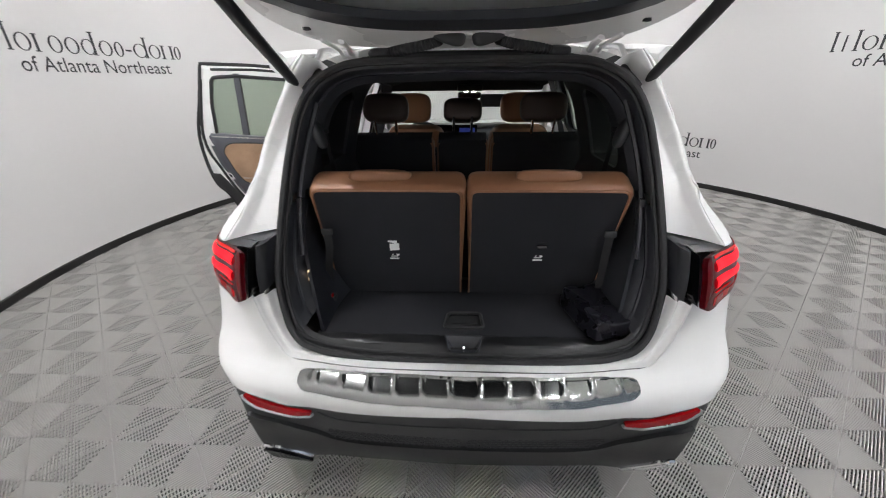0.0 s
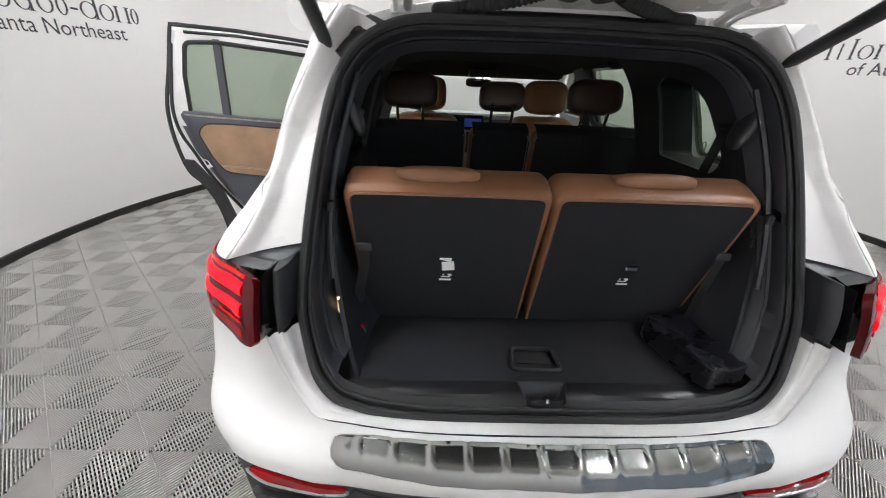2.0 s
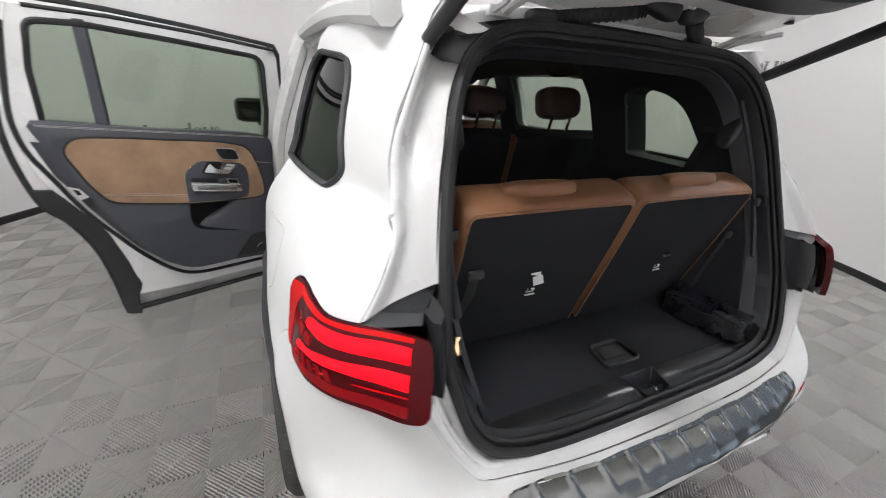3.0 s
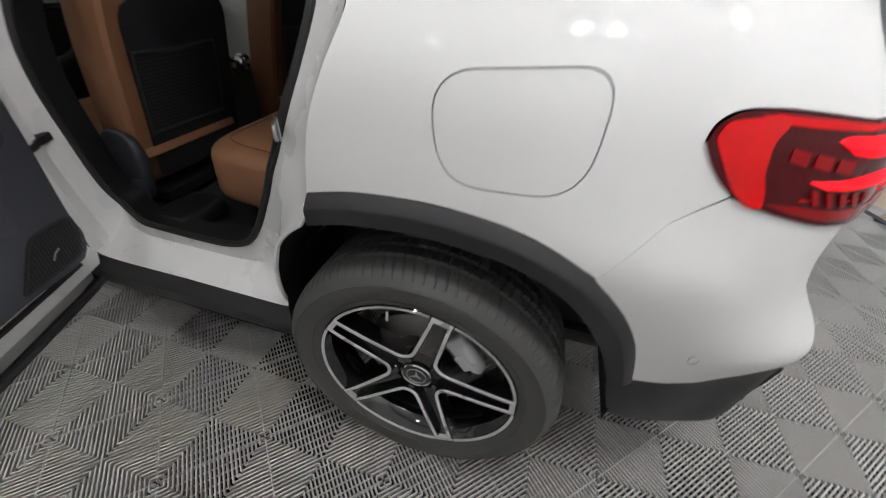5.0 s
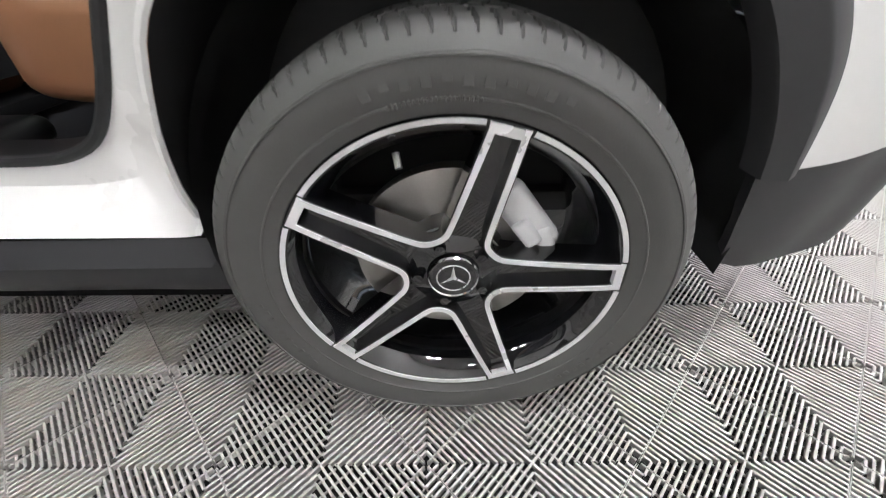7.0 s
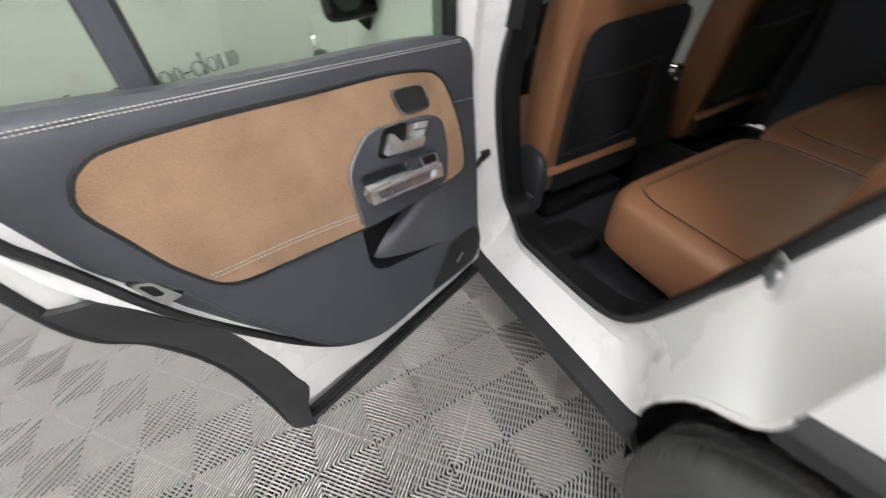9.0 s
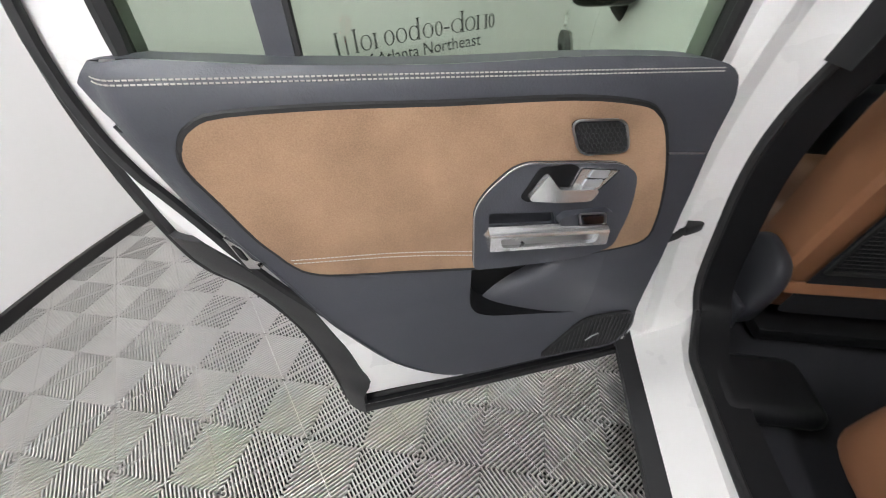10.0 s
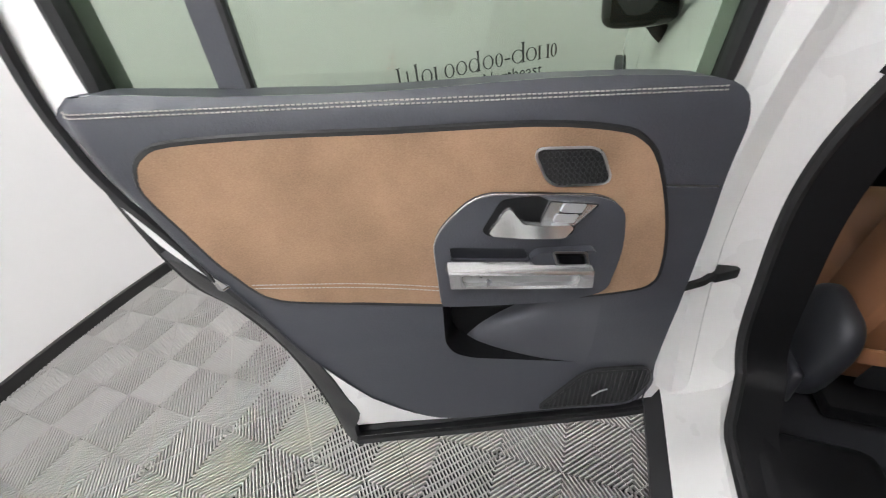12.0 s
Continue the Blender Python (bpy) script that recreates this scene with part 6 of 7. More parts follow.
def third_row(x0b, x1b, x0t, x1t, label, tag):
    b, u, fwd, L = frame_at((0, -0.392, 0.715), (0, -0.530, 1.182))
    P = lambda x, h, d: np.array((x, 0, 0)) + b + u * h + fwd * d

    def at(k, h, d):
        xa, xb = x0b + (x0t - x0b) * h, x1b + (x1t - x1b) * h
        return P(xa + (xb - xa) * k, h * L, d)

    out = rounded([(0.03, 0.0), (0.97, 0.0), (1.0, 1.0), (0.0, 1.0)], [0.02, 0.02, 0.07, 0.07], 7)
    lp = resample(out, 0.04)
    rows = []
    cen = np.array((0.5, 0.5))
    for sh, d in ((0.93, -0.002), (0.965, -0.004), (0.99, 0.004), (1.0, 0.022), (1.0, 0.075), (0.985, 0.10), (0.93, 0.118), (0.6, 0.13), (0.01, 0.125)):
        rows.append([at(*(cen + (np.array(p) - cen) * np.array((sh, 1 - (1 - sh) * 1.05))), d) for p in lp])
    seat = part("third_row_seat", loft(rows, closed=True), LEATHER, car, label)
    pan = rounded([(0.03, 0.0), (0.965, 0.0), (0.965, 0.972), (0.03, 0.972)], [0.01, 0.01, 0.05, 0.05], 6)
    part("back_panel", sheet(pan, [], lambda k, h: np.array([at(a, c, -0.006 - 0.004 * math.sin(math.pi * min(1, max(0, a))) ) for a, c in zip(k, h)]), 0.06, 0.006), FELT, seat, "black carpeted seat back")
    pipe = [at(*p, -0.006) for p in resample(pan, 0.05)]
    part("piping", tube(pipe, 0.0035, 5, closed=True), LEATHER, seat)
    hr = xf(Matrix.Translation(tuple(at(0.45 if tag else 0.5, 1.0, 0.072) - u * 0.006)) @ pose(0, 0, 0, -16, 0, 0), pad(0.215, 0.085, 0.045, 3.2))
    part("headrest", hr, LEATHER, seat, "low brown leather headrest")
    sm = 0.465
    part("seam", tube([at(sm, 0.985 + 0.02 * math.sin(q), 0.02 + 0.07 * q / 3.0) for q in np.linspace(0, 3, 7)], 0.0018, 5), STITCH, seat)
    q = at(0.5, 0.43, -0.011)
    R4 = Matrix.Translation(tuple(q)) @ pose(0, 0, 0, -16, 0, 0)
    # three-stroke pictogram and a bar of small print
    tri = join(xf(R4 @ pose(0, 0, 0.008, 0, 38, 0), rbox(0.003, 0.001, 0.026, 0.0005, 1)), xf(R4 @ pose(0.010, 0, 0.004, 0, -30, 0), rbox(0.010, 0.001, 0.018, 0.0005, 1)), xf(R4 @ pose(0.0, 0, -0.006), rbox(0.026, 0.001, 0.003, 0.0005, 1)), xf(R4 @ pose(0, 0, -0.014), rbox(0.034, 0.001, 0.005, 0.0005, 1)))
    part("anchor_mark", tri, TAG, seat, "small white anchor pictogram")
    slot_m = Matrix.Translation(tuple(at(0.515, 0.545, -0.010))) @ pose(0, 0, 0, -16, 0, 0)
    if tag:
        part("paper_tag", join(xf(slot_m @ pose(-0.008, -0.004, 0.010, 0, 12, 0), rbox(0.032, 0.0015, 0.022, 0.0006, 1)), xf(slot_m @ pose(-0.002, -0.003, -0.015, 0, -4, 0), rbox(0.034, 0.0015, 0.024, 0.0006, 1))), TAG, seat, "crumpled white paper tag")
    else:
        part("anchor_slot", join(xf(slot_m @ pose(0, 0, 0.008), rbox(0.038, 0.006, 0.014, 0.003, 1)), xf(slot_m @ pose(0, 0, -0.010), rbox(0.036, 0.006, 0.014, 0.003, 1))), GLOSS, seat, "black anchor slot")
    return seat, at


third_row(-0.500, 0.013, -0.512, 0.012, "brown leather third-row seat with black carpeted back", True)
third_row(0.012, 0.512, 0.011, 0.545, "brown leather third-row seat with black back", False)
for sg, x0, x1 in ((-1, -0.465, -0.500), (1, 0.488, 0.500)):
    bp = [(x0, -0.525, 1.02), (x0 * 0.9 + x1 * 0.1, -0.51, 0.96), (x0 * 0.3 + x1 * 0.7, -0.485, 0.87), (x1, -0.47, 0.79)]
    st = part("boot_strap", loft([[np.array(p) + (-0.014, 0, 0) for p in bp], [np.array(p) + (0.014, 0, 0) for p in bp]]), RUBBER, car, "black webbing strap")
    part("strap_clip", xf(Matrix.Translation((x0, -0.527, 1.025)), rbox(0.04, 0.012, 0.022, 0.004)), CLAD, st)
bk = part("belt_buckle", xf(pose(-0.495, -0.50, 0.752), rbox(0.045, 0.04, 0.03, 0.008)), CLAD, car, "black belt buckle with red button")
part("red_button", xf(pose(-0.495, -0.514, 0.768), rbox(0.030, 0.020, 0.014, 0.004)), MARKRED, bk)


def row_seat(x0, x1, base, top, thick, label, name="second_row_seat", split=0.86):
    b, u, fwd, L = frame_at(base, top)
    at = lambda x, h, d: np.array((x, 0, 0)) + b + u * h + fwd * d
    out = rounded([(x0, 0), (x1, 0), (x1, L), (x0, L)], [0.02, 0.02, 0.05, 0.05], 6)
    if name == "front_seat":                       # shoulders drawn in towards the top
        out = rounded([(x0, 0), (x1, 0), (x1, L * 0.66), (x1 - 0.035, L), (x0 + 0.035, L), (x0, L * 0.66)], [0.03, 0.03, 0.2, 0.085, 0.085, 0.2], 8)
    lp = resample(out, 0.05)
    c = np.array(((x0 + x1) / 2, L / 2))
    rows = [[at(*(c + (np.array(p) - c) * sh), d) for p in lp] for sh, d in ((0.02, 0.0), (0.93, 0.0), (0.985, 0.01), (1.0, 0.03), (1.0, thick * 0.7), (0.97, thick), (0.85, thick * 1.12), (0.02, thick * 1.1))]
    s = part(name, loft(rows, closed=True), LEATHER, car, label)
    inset = 0.012 if split > 0.9 else 0.05
    pn = rounded([(x0 + inset, 0.01), (x1 - 0.012, 0.01), (x1 - 0.012, L * split), (x0 + inset, L * split)], [0.03, 0.03, 0.07, 0.07] if split < 0.9 else 0.03)
    part("back_panel", sheet(pn, [], lambda a, h: np.array([at(i, j, -0.014) for i, j in zip(a, h)]), 0.08, 0.0), FELT, s, "black seat back panel")
    if split > 0.9:
        cap = [[at(x, L * 0.965, -0.0145), at(x, L * 0.988, -0.010), at(x, L + 0.004, 0.02), at(x, L + 0.006, 0.062), at(x, L + 0.002, 0.085)] for x in np.linspace(x0 + 0.012, x1 - 0.012, 8)]
        part("top_cover", loft(cap), FELT, s)
    return s, at, L


def headrest_on(seat, at, L, x, w, h, thick, rise, mat_=None, posts=True):
    c = at(x, L + rise + h / 2, 0.075 if posts else 0.045)
    part("headrest", xf(Matrix.Translation(tuple(c)) @ pose(0, 0, 0, -14, 0, 0), pad(w, thick, h, 3.6, 24, 16)), mat_ or LEATHER, seat, "padded leather headrest")
    if posts:
        for dx in (-w * 0.23, w * 0.23):
            part("headrest_post", tube([at(x + dx, L - 0.02, 0.030), at(x + dx, L + rise + 0.045, 0.022)], 0.0065, 8), CHROME, seat)


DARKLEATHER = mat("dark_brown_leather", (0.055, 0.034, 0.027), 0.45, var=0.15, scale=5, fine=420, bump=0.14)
B2, T2 = (0, 0.37, 0.62), (0, 0.255, 1.222)
for x0, x1, hx, hw in ((-0.59, -0.145, -0.385, 0.225), (-0.135, 0.125, -0.005, 0.19), (0.135, 0.650, 0.385, 0.225)):
    s, at, L = row_seat(x0, x1, B2, T2, 0.055, "brown leather second-row seat, black back panel", split=0.975)
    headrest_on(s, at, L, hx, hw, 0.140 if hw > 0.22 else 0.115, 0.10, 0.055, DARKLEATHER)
    if hw > 0.22:
        part("seat_release", xf(Matrix.Translation(tuple(at(x0 + 0.06 if hx < 0 else x1 - 0.06, L + 0.004, 0.05))) @ pose(0, 0, 0, -12, 0, 0), rbox(0.075, 0.05, 0.012, 0.004)), CLAD, s)
# second-row cushions
for x0, x1 in ((-0.60, -0.02), (-0.01, 0.64)):
    w = x1 - x0
    c = part("seat_cushion", xf(pose((x0 + x1) / 2, 0.61, 0.605, 5), pad(w, 0.41, 0.21, 6.0, 40, 20)), LEATHER, car, "brown leather second-row seat cushion")
    seam = [((x0 + x1) / 2 + (w / 2 - 0.045) * sx_, 0.565 + yy, 0.708 + (yy * 0.087)) for sx_, yy in ((-1, -0.15), (-1, 0.12), (-0.9, 0.18), (0.9, 0.18), (1, 0.12), (1, -0.15))]
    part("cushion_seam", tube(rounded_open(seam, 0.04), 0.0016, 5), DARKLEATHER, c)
# front seats
for sg in (-1, 1):
    xc = CX + sg * 0.36
    s, at, L = row_seat(xc - 0.215, xc + 0.240, (0, 1.135, 0.50), (0, 1.0, 1.185), 0.13, "brown leather front seat with black back shell", name="front_seat", split=0.82)
    headrest_on(s, at, L, xc, 0.26, 0.19, 0.10, 0.03, LEATHER, posts=False)
    part("seat_cushion", xf(pose(xc, 1.45, 0.56, 4), pad(0.46, 0.52, 0.22, 5.0, 30, 16)), LEATHER, s)
    cords = [tube([at(xc - 0.15 + 0.0107 * i, 0.19, -0.017), at(xc - 0.15 + 0.0107 * i, 0.43, -0.017)], 0.0011, 4) for i in range(29)] + [tube([at(xc - 0.15, 0.19 + 0.012 * i, -0.0185), at(xc + 0.15, 0.19 + 0.012 * i, -0.0185)], 0.0011, 4) for i in range(21)]
    part("map_net", join(*cords), RUBBER, s, "black map net")
    part("net_hem", tube([at(xc + a, h, -0.018) for a, h in ((-0.155, 0.18), (-0.158, 0.30), (-0.155, 0.435), (0.0, 0.425), (0.155, 0.435), (0.158, 0.30), (0.155, 0.18))], 0.0045, 6, closed=True), RUBBER, s)
    part("shell_trim", xf(Matrix.Translation(tuple(at(xc, 0.12, -0.016))) @ pose(0, 0, 0, -14, 0, 0), rbox(0.40, 0.014, 0.03, 0.006)), LEATHER, s)
    part("side_shield", xf(pose(xc + sg * 0.255, 1.27, 0.50), rbox(0.02, 0.36, 0.09, 0.009, 3)), TRIM, s)
    part("recliner_cover", xf(pose(xc + sg * 0.225, 1.16, 0.575, 10), pad(0.055, 0.16, 0.25, 3.2, 24, 16)), TRIM, s, "black plastic recliner cover")
    part("seat_rail", xf(pose(xc, 1.35, 0.44), rbox(0.36, 0.5, 0.04, 0.01)), CABIN, s)
# cabin floor, console, dash
part("cabin_floor", loft([[(x, y, z) for x in (-0.69, -0.66, -0.30, 0.30, 0.68, 0.71)] for y, z in ((0.42, 0.42), (1.0, 0.40), (1.9, 0.40), (2.3, 0.52))]), FELT, car, "black cabin carpet")
part("floor_tunnel", xf(pose(CX, 1.0, 0.45), rbox(0.22, 1.3, 0.16, 0.05, 3)), CABIN, car)
con = part("centre_console", xf(pose(CX, 1.55, 0.62), rbox(0.20, 0.80, 0.38, 0.04, 3)), TRIM, car, "black centre console")
for dx in (-0.045, 0.045):
    part("rear_vent", xf(pose(CX + dx, 1.152, 0.80, 0, 0, 90), lathe([(0.018, -0.004), (0.027, -0.012), (0.032, -0.006), (0.032, 0.02)], 24)), CHROME, con, "round chrome air vent")
part("cushion_side_step", xf(pose(-0.60, 0.93, 0.455), rbox(0.20, 0.16, 0.06, 0.03, 3)), CABIN, car)
part("dashboard", loft([[(CX + x, y + 0.03 * (x / 0.7) ** 2, z) for x in np.linspace(-0.72, 0.72, 13)] for y, z in ((1.98, 0.60), (1.90, 0.80), (1.90, 0.98), (1.98, 1.03), (2.30, 1.05))]), TRIM, car, "black dashboard")
part("dash_screen", xf(pose(CX - 0.18, 1.90, 1.06, -8), rbox(0.58, 0.02, 0.12, 0.006)), SCREENBLACK, car, "wide dark display")
for dx, w in ((-0.36, 0.16), (0.02, 0.14)):
    part("screen_glow", xf(pose(CX + dx, 1.888, 1.06, -8), rbox(w, 0.004, 0.065, 0.002, 1)), BLUEGLOW, car, "glowing blue display")
swc = Matrix.Translation((CX - 0.375, 1.72, 0.98)) @ pose(0, 0, 0, 62, 0, 0)
swh = part("steering_wheel", xf(swc, tube([(0.185 * math.cos(a), 0.185 * math.sin(a), 0) for a in np.linspace(0, 2 * math.pi, 33)[:-1]], 0.016, 8, closed=True)), TRIM, car, "black steering wheel")
part("wheel_boss", join(xf(swc, pad(0.16, 0.12, 0.05, 3)), xf(swc, tube([(-0.18, 0, 0), (0.18, 0, 0)], 0.014, 6))), GLOSS, swh)
rv = part("interior_mirror", xf(pose(CX + 0.035, 1.82, 1.372, 8), pad(0.20, 0.04, 0.065, 4)), GLOSS, car, "black interior mirror")
part("mirror_stalk", tube([(CX + 0.035, 1.82, 1.39), (CX + 0.035, 1.74, 1.50)], 0.018, 8), CLAD, rv)
dl = part("overhead_console", xf(pose(CX + 0.035, 1.60, 1.435), rbox(0.20, 0.22, 0.05, 0.015)), TRIM, car, "overhead lamp console")
for dx in (-0.03, 0.03):
    part("map_lamp", xf(pose(CX + 0.035 + dx, 1.54, 1.407), rbox(0.035, 0.03, 0.008, 0.003)), DOMEGLOW, dl, "lit map lamp")


def head_at(x, y):
    x, y = np.asarray(x, float), np.asarray(y, float)
    return np.stack([CX + x, y, interp(y, [(-0.45, 1.535), (-0.2, 1.555), (0.4, 1.57), (1.0, 1.565), (1.6, 1.515), (1.8, 1.49)]) - 0.07 * (np.abs(x) / 0.6) ** 3], -1)


part("windscreen_header", loft([[(CX + x, y - 0.05 * (x / 0.6) ** 2, z) for x in np.linspace(-0.60, 0.60, 13)] for y, z in ((1.50, 1.51), (1.58, 1.435), (1.66, 1.412), (1.72, 1.44))]), FABRIC, car, "dark sun visors and windscreen header")
hl = part("headliner", sheet(rounded([(-0.47, -0.40), (0.47, -0.40), (0.60, 0.0), (0.60, 1.5), (0.5, 1.64), (-0.5, 1.64), (-0.60, 1.5), (-0.60, 0.0)], 0.05), [], head_at, 0.08, 0.012), FABRIC, car, "dark fabric headliner")
for x in (-0.27, 0.29):
    part("roof_anchor", xf(Matrix.Translation(tuple(head_at(x, -0.30) + (0, 0, -0.014))), pad(0.05, 0.04, 0.02, 3)), GREYTRIM, hl)
for sg in (-1, 1):
    part("pillar_trim", loft([[(CX + sg * x, y, z) for x, z in ((0.70, 1.08), (0.665, 1.2), (0.605, 1.40), (0.55, 1.53))] for y in (1.06, 1.24)]), CABIN, car, "dark centre pillar trim")
    gh = [(CX + sg * 0.545, y, z) for y, z in ((0.40, 1.525), (0.44, 1.495), (0.6, 1.49), (0.64, 1.52))]
    part("grab_handle", tube(curve_pts(gh, 4), 0.011, 8), FABRIC, car)

# ---- pouch in the boot ----
def pouch():
    vf = pad(0.128, 0.235, 0.066, 14.0, 72, 28)
    vs = []
    for x, y, z in vf[0]:
        k = noise.noise(Vector((x * 12, y * 9, z * 8))) * 0.014 + abs(noise.noise(Vector((x * 22, y * 17, z * 20)))) * 0.012
        sag = -0.012 * math.exp(-((y - 0.02) / 0.07) ** 2) * (1 if z > 0 else 0)
        vs.append((x * (1 + 0.10 * math.sin(y * 18)) + k, y + k * 0.5, max(-0.034, z + sag + k)))
    ob = holder("storage_pouch", "glossy black folded nylon pouch on the boot floor", "pouch", pose(MID + 0.440, -0.578, 0.776, 0, 0, 12))
    nyl = mat("black_nylon", (0.010, 0.010, 0.014), 0.28, var=0.3, scale=20, fine=300, bump=0.3)
    part("bag", (vs, vf[1]), nyl, ob)
    part("flap", xf(pose(0, -0.066, 0.030, 6), rbox(0.106, 0.085, 0.010, 0.004, 3)), nyl, ob)
    return ob


BODY[0] = False
pouch()
BODY[0] = True
net = []
for i in range(6):
    y0 = -0.50 - 0.025 * i
    net.append(tube([(CX + 0.545, y0, 0.80 - 0.008 * i), (CX + 0.548, y0 - 0.06, 0.745)], 0.0022, 5))
    net.append(tube([(CX + 0.545, y0 - 0.05, 0.80 - 0.008 * i), (CX + 0.548, y0, 0.745)], 0.0022, 5))
part("side_net", join(*net, tube([(CX + 0.543, -0.48, 0.808), (CX + 0.546, -0.66, 0.765)], 0.004, 6)), RUBBER, car, "black elastic side net")


# ---- the open rear door ----
DO, DU, DN = np.array((-1.604, 0.729, 0.012)), np.array((0.934, 0.392, 0)), np.array((0.387, -0.922, 0))


def dpt(u, z, n):
    """u from the lock edge to the hinge, n towards the cabin side."""
    u, z, n = np.broadcast_arrays(np.asarray(u, float), np.asarray(z, float), np.asarray(n, float))
    return DO + u[..., None] * DU + n[..., None] * DN + z[..., None] * np.array((0, 0, 1.0))


def at_n(n):
    return lambda u, z: dpt(u, z, n)


REAR_EDGE = [(0.018, 1.588), (-0.03, 1.39), (-0.080, 1.20), (-0.088, 1.05), (-0.072, 0.90), (-0.048, 0.82), (0.0, 0.755), (0.052, 0.62), (0.078, 0.45), (0.088, 0.27)]
d_out = curve_pts(REAR_EDGE, 4) + [(0.38, 0.262), (0.80, 0.255), (0.875, 0.262), (0.915, 0.40), (0.93, 0.8), (0.945, 1.1), (0.958, 1.48), (0.94, 1.515), (0.6, 1.553), (0.3, 1.578)]
WOPEN = rounded([(0.070, 1.508), (0.205, 1.515), (0.5, 1.490), (0.852, 1.455), (0.845, 1.20), (0.822, 1.055), (0.4, 1.11), (0.026, 1.155), (0.038, 1.35)], [0.03, 0, 0, 0.05, 0, 0.0, 0, 0.0, 0])
WHITE = curve_pts([(0.036, 1.555), (-0.008, 1.39), (-0.048, 1.20), (-0.050, 1.05), (-0.034, 0.96), (-0.010, 0.905), (0.018, 0.86), (0.045, 0.81), (0.077, 0.755), (0.104, 0.70), (0.124, 0.62), (0.141, 0.55), (0.151, 0.48), (0.162, 0.41), (0.140, 0.368)], 4) + [(0.38, 0.345), (0.80, 0.335), (0.865, 0.335), (0.90, 0.42), (0.915, 0.8), (0.93, 1.1), (0.938, 1.46), (0.92, 1.495), (0.6, 1.530), (0.3, 1.552)]
rear_door = part("rear_door", sheet(d_out, [WOPEN], at_n(-0.118), 0.05, 0.0), PAINT, car, "open white rear door with black and tan lining")
part("inner_shell", sheet(WHITE, [WOPEN], lambda u, z: dpt(u, z, -0.058 - 0.006 * np.clip((z - 1.2) / 0.3, 0, 1)), 0.05, 0.0), JAMB, rear_door, "white painted inner door shell")
wl, ol = resample(WHITE, 0.04), resample(d_out, 0.04)
idx = [int(round(i * (len(ol) - 1) / (len(wl) - 1))) for i in range(len(wl))]
part("shell_edge", loft([[dpt(*p, -0.058 - 0.006 * min(1, max(0, (p[1] - 1.2) / 0.3))) for p in wl], [dpt(p[0] * 0.99 - 0.004, p[1], -0.085) for p in wl], [dpt(*ol[i], -0.112) for i in idx]], closed=True), JAMB, rear_door)
part("outer_seal", tube([dpt(*p, -0.108) for p in ol], 0.011, 7, closed=True), RUBBER, rear_door, "black weatherstrip round the door")
part("inner_seal", tube([dpt(*p, -0.052) for p in curve_pts([(0.010, 1.50), (-0.020, 1.36), (-0.050, 1.20), (-0.049, 1.10), (-0.034, 1.034), (-0.022, 1.005), (-0.006, 0.967), (0.013, 0.918), (0.030, 0.872), (0.063, 0.797), (0.118, 0.700), (0.205, 0.560), (0.295, 0.455), (0.389, 0.404), (0.55, 0.39), (0.80, 0.383)], 5)], 0.0085, 6), RUBBER, rear_door, "black door seal bead")
part("frame_seal", tube([dpt(p[0], p[1], -0.064) for p in wl if p[1] > 1.0 and p[0] > 0.06], 0.008, 6), RUBBER, rear_door)
arch_in = [(0.36, 0.137), (0.40, 0.160), (0.48, 0.149), (0.55, 0.139), (0.62, 0.122), (0.70, 0.102), (0.755, 0.075), (0.81, 0.043), (0.86, 0.015), (0.905, -0.012), (1.0, -0.06)]
arch_out = [(0.262, 0.084), (0.45, 0.078), (0.62, 0.052), (0.755, 0.0), (0.82, -0.048), (0.90, -0.072), (1.0, -0.088)]
arch = [(float(interp(z, arch_out)) - 0.002, z) for z in np.linspace(0.262, 0.905, 22)] + [(float(interp(z, arch_in)), z) for z in np.linspace(0.905, 0.36, 22)] + [(0.132, 0.33), (0.130, 0.30), (0.130, 0.262)]


def arch_at(u, z):
    """Hollow black lip from the door's outer edge to its inner shell."""
    u, z = np.asarray(u, float), np.asarray(z, float)
    k = np.clip((u - interp(z, arch_out)) / (interp(np.clip(z, 0.36, 1), arch_in) - interp(z, arch_out) + 1e-6), 0, 1)
    return dpt(u, z, -0.100 + 0.045 * k ** 0.7)


part("arch_moulding", sheet(arch, [], arch_at, 0.02, 0.012), CLAD, rear_door, "black wheel arch moulding on the door edge")
part("lower_cladding", sheet(rounded([(0.10, 0.262), (0.875, 0.255), (0.90, 0.40), (0.115, 0.43)], 0.02), [], at_n(-0.124), 0.05, 0.012), CLAD, rear_door)
part("bottom_seal", tube([dpt(u, z, -0.055) for u, z in ((0.13, 0.300), (0.38, 0.292), (0.80, 0.285), (0.86, 0.29))], 0.010, 6), RUBBER, rear_door)
part("bottom_trim", loft([[dpt(u, z, -0.116) for u, z in ((0.09, 0.262), (0.38, 0.258), (0.80, 0.253), (0.88, 0.26))], [dpt(u, z, -0.085) for u, z in ((0.10, 0.275), (0.38, 0.268), (0.80, 0.262), (0.87, 0.27))], [dpt(u, z, -0.058) for u, z in ((0.13, 0.315), (0.38, 0.305), (0.80, 0.297), (0.865, 0.30))]]), CLAD, rear_door, "black trim under the door")
